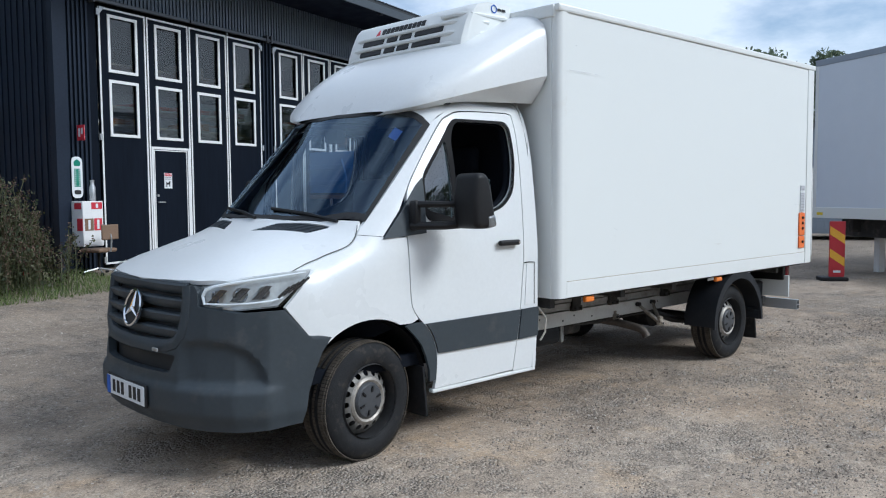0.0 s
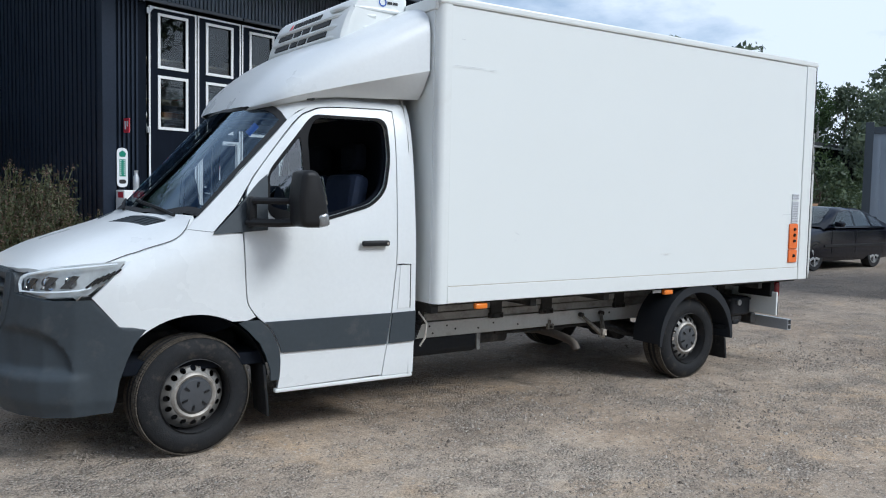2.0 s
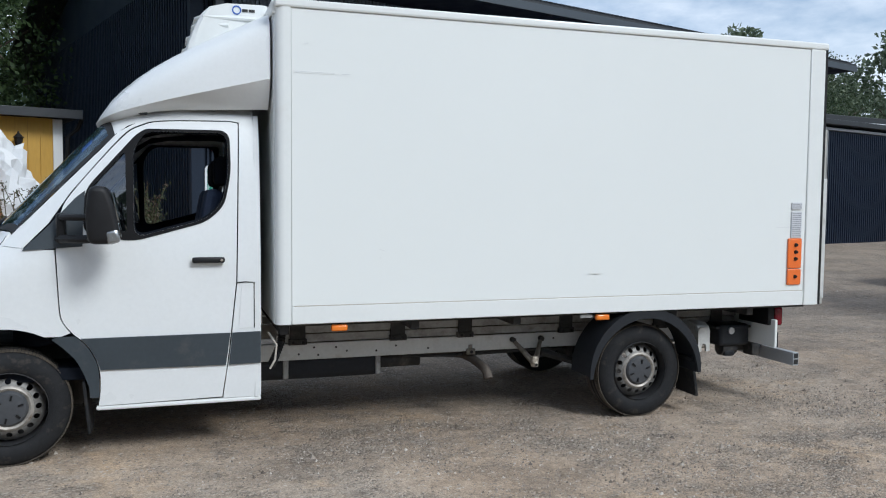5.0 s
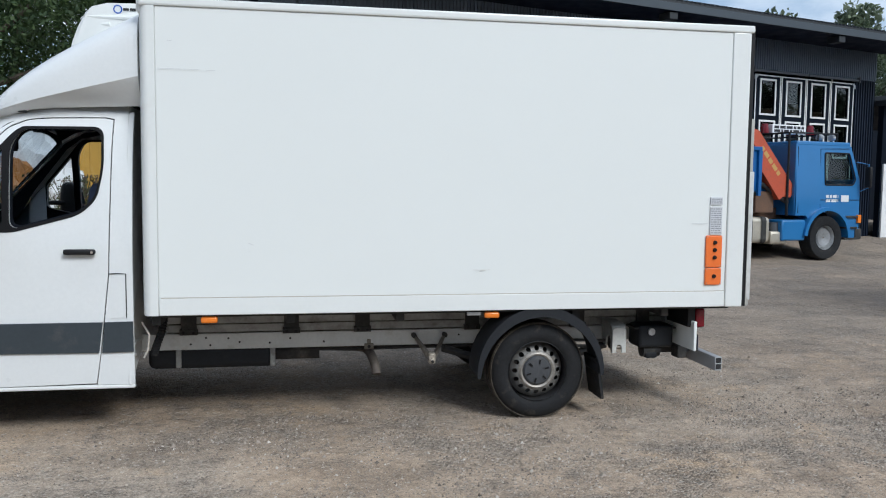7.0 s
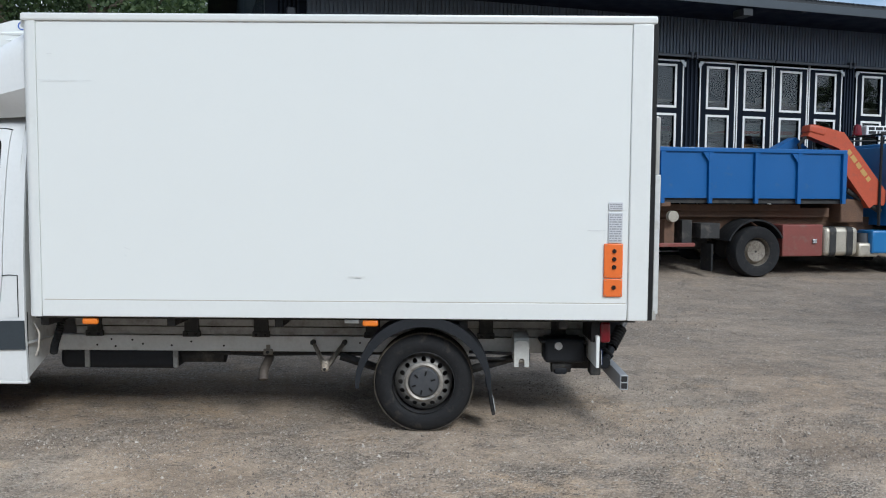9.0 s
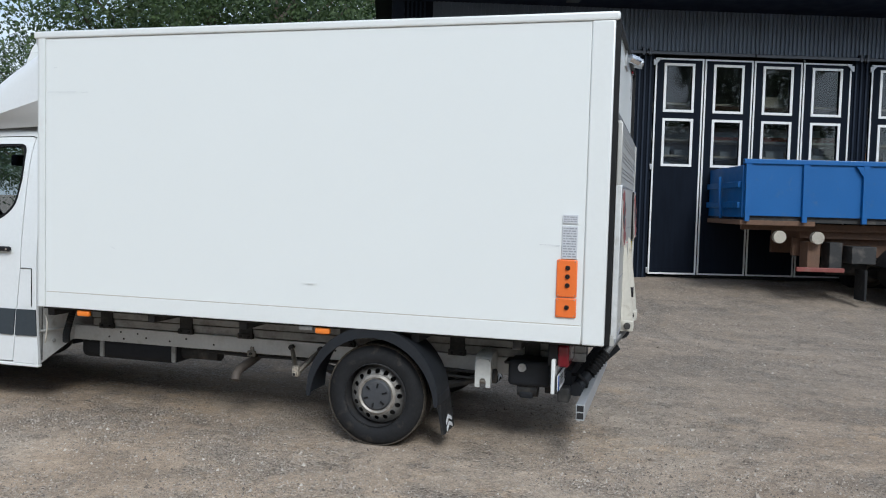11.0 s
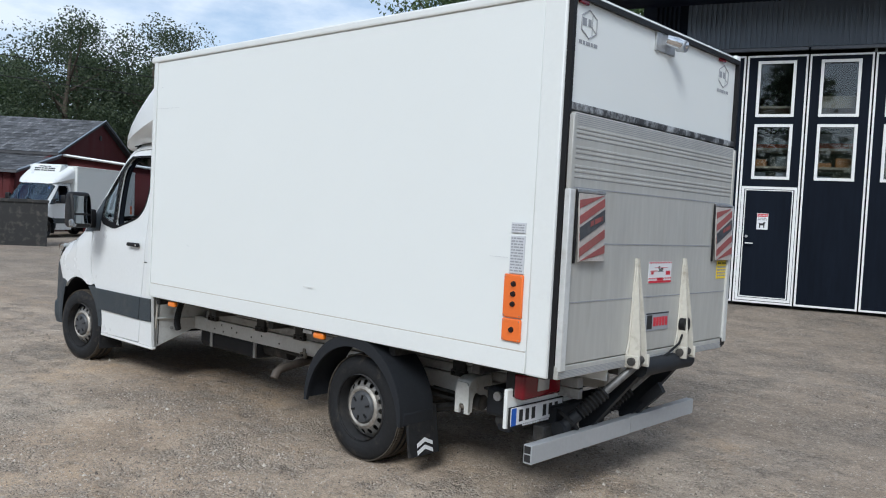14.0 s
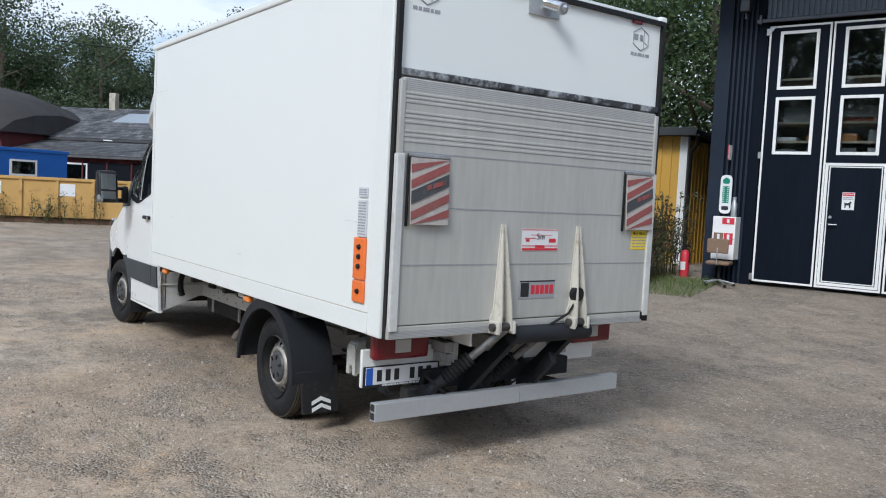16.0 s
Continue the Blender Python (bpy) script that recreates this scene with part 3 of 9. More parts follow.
TOPZ = np.convolve(np.pad(TOPZ, 4, mode="edge"), np.ones(9) / 9, "valid")
HW = [(1.2, 0.60), (1.30, 0.70), (1.42, 0.80), (1.60, 0.89), (1.90, 0.938), (2.3, 0.965), (4.0, 0.965)]


def cab_g(x, y, z):
    """Below zero inside the cab's skin, above it outside; for z over 1 m."""
    y = abs(y)
    zt = float(np.interp(x - 0.17 * (y / 0.95) ** 2 * (1 if x > 1.9 else max(0, (x - 1.6) / 0.3)), TOPX, TOPZ))
    w = itp(x, HW) - 0.10 * max(0.0, (z - 1.2)) ** 1.2
    n = itp(x, [(1.4, 2.6), (2.0, 3.2), (2.6, 6.0), (3.0, 7.0)])
    return (y / w) ** n + (max(0.0, z - 0.98) / (zt - 0.98)) ** n - 1


def cab_y(x, z):
    if z <= 1.0:
        return itp(x, HW) - 0.05 * max(0.0, 0.75 - z) ** 1.0 * (x > 2.4)
    lo, hi = 0.0, 1.2
    for _ in range(30):
        mid = (lo + hi) / 2
        lo, hi = (mid, hi) if cab_g(x, mid, z) < 0 else (lo, mid)
    return lo


def cab_z(x, y):
    lo, hi = 0.98, 2.6
    for _ in range(30):
        mid = (lo + hi) / 2
        lo, hi = (mid, hi) if cab_g(x, y, mid) < 0 else (lo, mid)
    return lo


def nose(s, z, out=0.0):
    """The front of the cab: s runs round it from the middle."""
    a = abs(s)
    x, y = float(np.interp(a, PLAN_S, [p[0] for p in PLAN])), float(np.interp(a, PLAN_S, [p[1] for p in PLAN]))
    e = 0.02
    x2, y2 = float(np.interp(a + e, PLAN_S, [p[0] for p in PLAN])), float(np.interp(a + e, PLAN_S, [p[1] for p in PLAN]))
    t = Vector((x2 - x, y2 - y)).normalized()
    w = max(0.0, 1 - a / 1.2)
    rx = itp(z, [(0.25, 0.06), (0.40, -0.01), (0.60, -0.015), (0.72, 0.01), (1.12, 0.10)])
    return Vector((x + rx * w - out * t.y, math.copysign(y + out * t.x, s), z))


def arc(cx, cz, r, a0, a1, k=14):
    return [(cx + r * math.cos(radians(a0 + (a1 - a0) * i / k)), cz + r * math.sin(radians(a0 + (a1 - a0) * i / k))) for i in range(k + 1)]


def soft_line(pts, k=5):
    """A smooth curve through the points."""
    q = [pts[0], *pts, pts[-1]]
    out = []
    for a, b, c, d in zip(q, q[1:], q[2:], q[3:]):
        for j in range(k):
            t = j / k
            out.append(tuple(0.5 * (2 * b[i] + (c[i] - a[i]) * t + (2 * a[i] - 5 * b[i] + 4 * c[i] - d[i]) * t * t + (3 * b[i] - a[i] - 3 * c[i] + d[i]) * t ** 3) for i in (0, 1)))
    return out + [tuple(pts[-1])]


def side(name, poly, material, parent, sgn, holes=(), off=0.0, depth=0.025, step=0.06, label=""):
    f = lambda a, b: Vector((a, sgn * (cab_y(a, b) + off), b))
    return part(name, patch(poly, f, holes, step, Vector((0, -sgn * depth, 0)) if depth else None), material, parent, label)


def base_x(y):
    return 2.13 + 0.30 * abs(y / 0.95) ** 3


def top_x(y):
    return 2.79 + 0.17 * (y / 0.95) ** 2


def wheel(parent, x, sgn, z=0.352, out=0.0, steer=0.0):
    """A steel wheel with a ring of round holes and a grey centre cap; sgn: the side that it faces."""
    yo = sgn * 0.93
    R = z + 0.003
    w = part("wheel", lathe(B(), [(0.10, 0), (0.222, 0), (0.222, 0.205), (0.217, 0.222)], (x, sgn * 0.715, z), (0, sgn, 0), 40), "rim_dark", parent)
    prof = [(0.216, 0.005), (0.232, -0.005), (0.285, -0.014), (0.325, 0.0), (0.345, 0.02), (R - 0.003, 0.035), (R, 0.055), (R, 0.085), (R - 0.008, 0.088), (R - 0.008, 0.096), (R, 0.099), (R, 0.135), (R - 0.008, 0.138),
            (R - 0.008, 0.146), (R, 0.149), (R - 0.003, 0.185), (0.345, 0.20), (0.325, 0.222), (0.285, 0.236), (0.255, 0.234), (0.234, 0.227), (0.218, 0.217)]
    part("tyre", lathe(B(), prof, (x, sgn * 0.705, z), (0, sgn, 0), 64), "rubber", w, "black worn tyre")
    # raised sidewall line and tread blocks
    tb = B()
    for k in range(104):
        a = 2 * math.pi * k / 104
        for yy in (0.026, 0.049, 0.070, 0.118, 0.166, 0.187, 0.204):
            wide = 0.007 if yy in (0.026, 0.204) else 0.0095
            bx(tb, -0.0088, 0.0088, -wide, wide, -0.010, 0.0012 if 0.03 < yy < 0.2 else -0.004)
            tb.verts.ensure_lookup_table()
            vs = tb.verts[-8:]
            m = Matrix.Translation((x, sgn * (0.705 + yy), z)) @ Matrix.Rotation(a, 4, "Y") @ Matrix.Translation((0, 0, R - 0.0005))
            for v in vs:
                v.co = m @ v.co
    part("tread", tb, "tread", w, "dusty brown tread blocks")["kind"] = "stuff"
    holes = [[(0.163 * math.cos(a) + 0.0180 * math.cos(b), 0.163 * math.sin(a) + 0.0180 * math.sin(b)) for b in np.linspace(0, 2 * math.pi, 10, endpoint=False)] for a in np.linspace(0, 2 * math.pi, 16, endpoint=False)]
    disc = [(0.206 * math.cos(a), 0.206 * math.sin(a)) for a in np.linspace(0, 2 * math.pi, 48, endpoint=False)]
    inner = [(0.08 * math.cos(a), 0.08 * math.sin(a)) for a in np.linspace(0, 2 * math.pi, 24, endpoint=False)]

    def dish(a, b):
        r = math.hypot(a, b)
        return Vector((x + a, yo - sgn * itp(r, [(0.08, 0.03), (0.125, 0.022), (0.150, 0.030), (0.180, 0.05), (0.206, 0.085)]), z + b))
    part("rim", patch(disc, dish, holes + [inner], 0.03, Vector((0, -sgn * 0.006, 0))), "rim", w, "grey pressed steel rim")
    cap = lathe(B(), [(0.0005, 0.012), (0.05, 0.012), (0.095, 0.006), (0.108, -0.006), (0.112, -0.02)], (x, yo - sgn * 0.012, z), (0, sgn, 0), 32)
    part("hub_ring", lathe(B(), [(0.100, -0.022), (0.112, -0.006), (0.124, 0.0), (0.136, -0.006), (0.143, -0.018)], (x, yo - sgn * 0.014, z), (0, sgn, 0), 40), "hub_ring", w, "worn bright steel ring")
    part("hub_cap", cap, "hub", w, "grey plastic hub cap")
    for k in range(6):
        slots = B()
        a = k * math.pi / 3 + 0.3
        m = Matrix.Translation((x, yo + sgn * 0.001, z)) @ Matrix.Rotation(-a, 4, "Y")
        bx(slots, -0.016, 0.016, -0.004, 0.004, -0.0055, 0.0055)
        for v in list(slots.verts)[-8:]:
            v.co = m @ (v.co + Vector((0.07, 0, 0)))
        part("cap_slot", slots, "black", w)
    c, k = Vector((x - SHIFT.x, 0, z)), 1.005
    grow = Matrix.Translation((c.x, sgn * out, c.z * k)) @ Matrix.Diagonal((k, 1, k, 1)) @ Matrix.Translation(-c)
    hub = Matrix.Translation((c.x, sgn * 0.80, 0))
    for ob in [w, *w.children]:
        ob.data.transform(hub @ Matrix.Rotation(radians(steer), 4, "Z") @ hub.inverted() @ grow)
    return w


def loft(bm, secs, close=False):
    rings = [[bm.verts.new(p) for p in s] for s in secs]
    for a, c in zip(rings, rings[1:]):
        k = len(a)
        for i in range(k if close else k - 1):
            bm.faces.new((a[i], a[(i + 1) % k], c[(i + 1) % k], c[i]))
    return rings


def bars(bm, x0, x1, z0, z1, rows, to3, seed=1, gap=0.35):
    """Rows of short bars in place of writing."""
    rnd = random.Random(seed)
    h = (z1 - z0) / rows
    for r in range(rows):
        a = x0
        while a < x1 - 0.004:
            w = min(rnd.uniform(0.6, 2.2) * h, x1 - a)
            prism(bm, [(a, z0 + r * h + gap * h / 2), (a + w, z0 + r * h + gap * h / 2), (a + w, z0 + (r + 1) * h - gap * h / 2), (a, z0 + (r + 1) * h - gap * h / 2)], to3, 0, 0.001)
            a += w + 0.35 * h


def build_truck():
    global SHIFT
    T = thing("box_truck", pose(4.6, 4.96, 0), "white refrigerated box truck with grey bumper parked on gravel", "truck", "white box trucks")
    SHIFT = Vector((4.6, 0, 0))

    # lower and front skin
    seam_pts = soft_line([(1.64, 0.822), (1.72, 0.846), (1.82, 0.860), (1.93, 0.851), (2.05, 0.859), (2.19, 0.883), (2.262, 0.868)], 3)
    for sg in (-1, 1):
        lab = "white painted front wing"
        fender = [(1.745, 0.965), (1.83, 1.05), (1.925, 1.150)] + [(x, cab_z(x, y) - 0.004) for x, y in seam_pts] + [(2.275, cab_z(2.275, 0.862) - 0.003), (2.41, 1.323), (2.583, 1.314), *soft_line([(2.600, 0.985), (2.612, 0.89), (2.664, 0.808)]), (2.61, 0.788)]
        fender += [p for p in arc(2.295, 0.37, 0.475, 62, 145, 14) if p[1] > 0.70]
        fender += [(1.88, 0.80)]
        side("wing", fender, "white_paint", T, sg, label=lab)
        win = rounded([(3.035, 1.385), (3.46, 1.50), (3.565, 1.60), (3.605, 1.80), (3.60, 2.055), (3.10, 2.05), (3.03, 1.93)], 0.075, 6)
        qwin = rounded([(2.76, 1.48), (2.77, 1.67), (2.985, 1.925), (2.995, 1.42)], 0.03)
        dtop = [(3.67, 2.12), *soft_line([(3.62, 2.13), (3.22, 2.118), (3.08, 2.085), (2.96, 2.0), (2.68, 1.66), (2.615, 1.52), (2.592, 1.312)])]
        dfront = soft_line([(2.607, 0.985), (2.620, 0.89), (2.672, 0.812), (2.745, 0.742), (2.796, 0.66), (2.826, 0.56), (2.829, 0.45), (2.815, 0.345)])
        drear = [(3.554, 0.355), (3.587, 0.57), (3.61, 0.77), (3.645, 1.10)]
        door = side("door", [*dfront, *drear, *dtop], "white_paint", T, sg, [win, qwin], label="white cab door with dark window")
        side("window_frame", rounded([(2.742, 1.41), (2.752, 1.68), (3.045, 2.025), (3.10, 2.068), (3.615, 2.073), (3.621, 1.80), (3.578, 1.585), (3.466, 1.482), (3.03, 1.362)], 0.075, 6), "seam", door, sg, [win, qwin], off=0.003, depth=0.02)
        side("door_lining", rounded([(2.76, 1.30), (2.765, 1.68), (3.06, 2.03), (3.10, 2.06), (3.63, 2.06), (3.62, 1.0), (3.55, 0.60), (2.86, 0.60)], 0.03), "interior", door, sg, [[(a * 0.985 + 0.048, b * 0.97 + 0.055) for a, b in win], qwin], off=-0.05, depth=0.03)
        # the window on the driver's side is wound down
        for q in ((qwin,) if sg < 0 else (win, qwin)):
            side("window_glass", q, "glass_q" if sg < 0 else "glass_clear", door, sg, off=-0.012, depth=0, label="tinted side glass")
        side("mirror_base", [(2.405, 1.312), (2.74, 1.335), (2.745, 1.50), (2.755, 1.675), (2.70, 1.63), (2.56, 1.47)], "plastic", door, sg, off=0.008, depth=0.02)
        # shell behind and over the door
        shell = [(2.275, cab_z(2.275, 0.862)), (2.45, cab_z(2.45, 0.85)), (2.65, cab_z(2.65, 0.835)), (2.85, cab_z(2.85, 0.815)), (2.94, cab_z(2.94, 0.80)), (3.1, cab_z(3.1, 0.79)), (3.4, cab_z(3.4, 0.79)), (3.80, cab_z(3.80, 0.79)),
                 (3.80, 0.345), (3.56, 0.345), (3.593, 0.57), (3.618, 0.77), (3.653, 1.10), (3.678, 2.128), *soft_line([(3.62, 2.138), (3.22, 2.126), (3.075, 2.093), (2.953, 2.006), (2.672, 1.664)]), (2.55, 1.475), (2.41, 1.326)]
        side("cab_side", shell, "white_paint", T, sg, label="white cab pillar and roof side")
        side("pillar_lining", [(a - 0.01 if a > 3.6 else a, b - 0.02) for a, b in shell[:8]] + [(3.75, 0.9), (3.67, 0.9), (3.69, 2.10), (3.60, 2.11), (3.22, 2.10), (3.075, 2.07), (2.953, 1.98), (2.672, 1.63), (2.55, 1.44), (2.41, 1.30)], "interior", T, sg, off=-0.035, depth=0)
        # grey rubbing strip over door and corner
        side("side_moulding", [*soft_line([(2.722, 0.772), (2.770, 0.715), (2.808, 0.64), (2.832, 0.572)]), (3.578, 0.565), (3.607, 0.772)], "plastic", door, sg, off=0.012, depth=0.015, label="dark grey side moulding")
        side("corner_moulding", [(3.598, 0.565), (3.798, 0.568), (3.798, 0.775), (3.62, 0.772)], "plastic", T, sg, off=0.012, depth=0.015, label="dark grey side moulding")
        side("arch_trim", [(2.560, 0.774), (2.60, 0.786), *soft_line([(2.69, 0.786), (2.745, 0.735), (2.793, 0.655), (2.82, 0.56), (2.82, 0.40)]), (2.768, 0.40), (2.764, 0.47), (2.728, 0.57), (2.69, 0.645), (2.62, 0.72)], "plastic", T, sg, off=0.006, depth=0.02, label="dark grey wheel arch moulding")
        # fuel flap seam and sill
        side("fuel_flap", [(3.66, 0.80), (3.755, 0.80), (3.755, 1.09), (3.68, 1.085)], "white_paint", T, sg, off=0.004, depth=0.006)
        part("flap_seam", tube(B(), [Vector((a, sg * (cab_y(a, b) + 0.004), b)) for a, b in ((3.652, 1.095), (3.70, 1.098), (3.757, 1.095), (3.757, 0.95), (3.757, 0.80))], 0.0035, 5), "seam", T)
        part("sill", bx(B(), 2.80, 3.80, sg * 0.90, sg * 0.945, 0.315, 0.343, 0.01), "trim_white", T)
        # handle
        hd = part("door_handle", bx(B(), 3.375, 3.575, sg * 0.972, sg * 1.008, 1.225, 1.262, 0.013), "black", door, "black door handle")
        part("handle_recess", patch(rounded([(3.352, 1.203), (3.60, 1.203), (3.60, 1.288), (3.352, 1.288)], 0.042, 6), lambda a, b: Vector((a, sg * (cab_y(a, b) + 0.002), b)), step=0.04), "trim_white", door, "shallow oval grip recess")
        part("lock", cyl(B(), (3.555, sg * 1.005, 1.243), (3.555, sg * 1.012, 1.243), 0.009, seg=10), "chrome", hd)
        # mirror
        mb = B()
        prism(mb, rounded([(2.80, 1.365), (2.955, 1.365), (2.978, 1.43), (2.945, 1.60), (2.905, 1.70), (2.812, 1.70), (2.79, 1.55)], 0.05, 6), XZ, sg * 1.135, sg * 1.335)
        bmesh.ops.bevel(mb, geom=[e for e in mb.edges if len({round(v.co.y, 3) for v in e.verts}) == 1], offset=0.034, segments=4, affect="EDGES", profile=0.5)
        mir = part("wing_mirror", mb, "black", door, "large black wing mirror")
        lean = Matrix.Rotation(radians(-11.3), 3, "Y")
        part("mirror_glass", bx(B(), 2.945, 2.955, sg * 1.16, sg * 1.31, 1.50, 1.665, 0.002, rot=lean), "mirror", mir)
        part("mirror_glass", bx(B(), 2.968, 2.976, sg * 1.16, sg * 1.31, 1.405, 1.485, 0.002, rot=lean), "mirror", mir)
        part("mirror_arm", tube(B(), [(2.62, sg * 0.97, 1.51), (2.64, sg * 1.03, 1.515), (2.74, sg * 1.12, 1.515), (2.84, sg * 1.15, 1.515)], 0.021, 10), "black", mir)
        part("mirror_arm", tube(B(), [(2.61, sg * 0.97, 1.385), (2.64, sg * 1.03, 1.385), (2.74, sg * 1.12, 1.385), (2.84, sg * 1.15, 1.39)], 0.026, 10), "black", mir)
        part("mirror_knuckle", bx(B(), 2.60, 2.655, sg * 0.95, sg * 1.02, 1.355, 1.54, 0.02), "black", mir)
        part("indicator", bx(B(), 2.90, 2.974, sg * 1.283, sg * 1.339, 1.370, 1.45, 0.018, rot=lean), "lamp_grey", mir, "clear mirror indicator lamp")
        # headlamp
        hl = [(0.60, 0.985), (0.585, 1.075), (0.80, 1.125), (1.05, 1.15), (1.30, 1.165), (1.20, 1.06), (1.09, 0.975), (0.85, 0.96)]
        lamp = part("headlight", patch(hl, lambda a, b: nose(sg * a, b, -0.04), step=0.06), "lamp_inner", T, "clear wraparound headlight with bright light strips")
        part("headlight_lens", patch(hl, lambda a, b: nose(sg * a, b, 0.006), step=0.06, depth=Vector((0.03, -sg * 0.03, 0))), "lens", lamp)
        for s0, zz, r in ((0.72, 1.03, 0.036), (0.86, 1.04, 0.040), (0.99, 1.05, 0.034)):
            c, d = nose(sg * s0, zz, -0.045), nose(sg * s0, zz, -0.01)
            part("reflector", lathe(B(), [(0.002, 0.0), (r * 0.6, 0.004), (r, 0.03)], c, d - c, 20), "chrome", lamp)
            pts = [nose(sg * (s0 + da), zz + dz, -0.016) for da, dz in ((-0.065, -0.035), (-0.015, -0.035), (0.055, 0.035), (0.012, 0.038))]
            part("lamp_blade", solid_quad(pts, 0.006), "rim_dark", lamp, "dark slanted lamp divider")
        part("light_strip", tube(B(), [nose(sg * a, b, -0.012) for a, b in ((0.635, 0.985), (0.618, 1.03), (0.635, 1.065), (0.70, 1.087), (0.85, 1.113), (1.05, 1.134), (1.25, 1.152))], 0.012, 8, rad=[0.007, 0.009, 0.010, 0.008, 0.007, 0.006, 0.004]), "drl", lamp, "white daytime running lamp")
        part("light_strip", tube(B(), [nose(sg * a, b, -0.012) for a, b in ((0.64, 0.990), (0.78, 0.990), (0.92, 0.996), (1.04, 1.006), (1.11, 1.02))], 0.005, 8), "drl", lamp)
        for k in range(5):
            a = 1.10 + 0.030 * k
            part("louvre", tube(B(), [nose(sg * (a - 0.02), 1.02 + 0.012 * k, -0.01), nose(sg * (a + 0.05), 1.075 + 0.012 * k, -0.01)], 0.007, 6), "black", lamp)
        # arch liner and mud flap
        part("arch_liner", patch([(2.295 - 1.45 * 0.48, 0), (2.295 + 1.45 * 0.48, 0), (2.295 + 1.45 * 0.48, 0.5), (2.295 - 1.45 * 0.48, 0.5)],
             lambda a, b: Vector((2.295 + 0.47 * math.cos((a - 2.295) / 0.48 + math.pi / 2), sg * (0.922 - b), 0.37 + 0.47 * math.sin((a - 2.295) / 0.48 + math.pi / 2))), step=0.1), "black", T)
        part("mud_flap", bx(B(), 2.735, 2.755, sg * 0.70, sg * 0.935, 0.17, 0.50, 0.008, rot=Matrix.Rotation(radians(-5), 3, "Y")), "rubber", T)

    # bonnet, windscreen, roof
    hood = [(1.352, 0.0), (1.362, 0.2), (1.384, 0.4), (1.424, 0.57), (1.515, 0.745), *soft_line([(1.60, 0.798), (1.71, 0.838), (1.82, 0.852), (1.93, 0.843), (2.05, 0.851), (2.185, 0.874), (2.255, 0.860)], 3)] + [(base_x(y) - 0.002, y) for y in (0.825, 0.78, 0.6, 0.4, 0.2)]
    hood = hood + [(base_x(0) - 0.002, 0)] + [(x, -y) for x, y in reversed(hood[1:])]
    vent = lambda s: rounded([(1.975, s * 0.16), (2.102, s * 0.275), (2.208, s * 0.70), (2.095, s * 0.62)], 0.02)
    bonnet = part("bonnet", patch(hood, lambda a, b: Vector((a, b, cab_z(a, b))), [vent(1), vent(-1)], 0.045, Vector((0.01, 0, -0.022))), "white_paint", T, "white bonnet with black air vents")
    for s in (-1, 1):
        v = part("bonnet_vent", patch(vent(s), lambda a, b: Vector((a, b, cab_z(a, b) - 0.012)), step=0.05), "black", bonnet)
        for k in range(6):
            f = 0.10 + 0.16 * k
            p, q = Vector((1.975, 0.175)).lerp(Vector((2.102, 0.29)), f), Vector((2.095, 0.61)).lerp(Vector((2.208, 0.685)), f)
            part("vent_slat", tube(B(), [Vector((c.x, s * c.y, cab_z(c.x, c.y) - 0.004)) for c in (p, p.lerp(q, 0.5), q)], 0.007, 5), "plastic", v)
    for s in (-1, 1):
        part("bonnet_seam", tube(B(), [Vector((a, s * b, cab_z(a, b) + 0.0005)) for a, b in soft_line([(1.66, 0.822), (1.72, 0.842), (1.82, 0.856), (1.93, 0.847), (2.05, 0.855), (2.19, 0.879), (2.262, 0.864), (2.305, 0.83)], 4)], 0.0022, 6), "seam", bonnet)
    ys = [0.85, 0.6, 0.3, 0, -0.3, -0.6, -0.85]
    ws = [(base_x(y), y) for y in ys] + [(top_x(y), y) for y in (-0.80, -0.5, -0.2, 0.2, 0.5, 0.80)]
    cys = [0.835, 0.6, 0.3, 0, -0.3, -0.6, -0.835]
    cowl = [(base_x(y) - 0.003, y) for y in cys] + [(base_x(y) + 0.010, y) for y in reversed(cys)]
    part("cowl", patch(cowl, lambda a, b: Vector((a, b, cab_z(a, b) + 0.004)), step=0.05), "black", T)
    wsm = lambda a, b: Vector((a, b, cab_z(a, b)))
    screen = part("windscreen", patch(ws, wsm, step=0.07), "glass_ws", T, "raked dark windscreen")
    rim_out = [(base_x(y) - 0.005, y) for y in (0.856, 0.6, 0.3, 0, -0.3, -0.6, -0.856)] + [(top_x(y) + 0.01, y) for y in (-0.806, -0.5, -0.2, 0.2, 0.5, 0.806)]
    rim_in = [(base_x(y) + 0.022, y * 0.978) for y in ys] + [(top_x(y) - 0.03, y * 0.972) for y in (-0.80, -0.5, -0.2, 0.2, 0.5, 0.80)]
    part("screen_border", patch(rim_out, lambda a, b: wsm(a, b) + Vector((0, 0, 0.004)), [rim_in], 0.06), "ink", screen)
    part("toll_tag", patch([(2.72, -0.70), (2.78, -0.70), (2.775, -0.63), (2.715, -0.63)], lambda a, b: wsm(a, b) + Vector((0, 0, -0.006)), step=0.05), "blueprint", screen)
    for y0, y1 in ((-0.72, -0.1), (0.0, 0.62)):
        wp = tube(B(), [Vector((base_x(y) + f, y, cab_z(base_x(y) + f, y) + 0.018)) for y, f in ((y0, -0.02), (y0 * 0.6 + y1 * 0.4, 0.03), (y1, 0.05))], 0.011, 6)
        part("wiper", wp, "black", T)
    roof = [(top_x(y) + 0.012, y) for y in (0.8, 0.5, 0.2, -0.2, -0.5, -0.8)] + [(3.77, -0.79), (3.77, 0.79)]
    part("cab_roof", patch(roof, wsm, step=0.08), "white_paint", T)
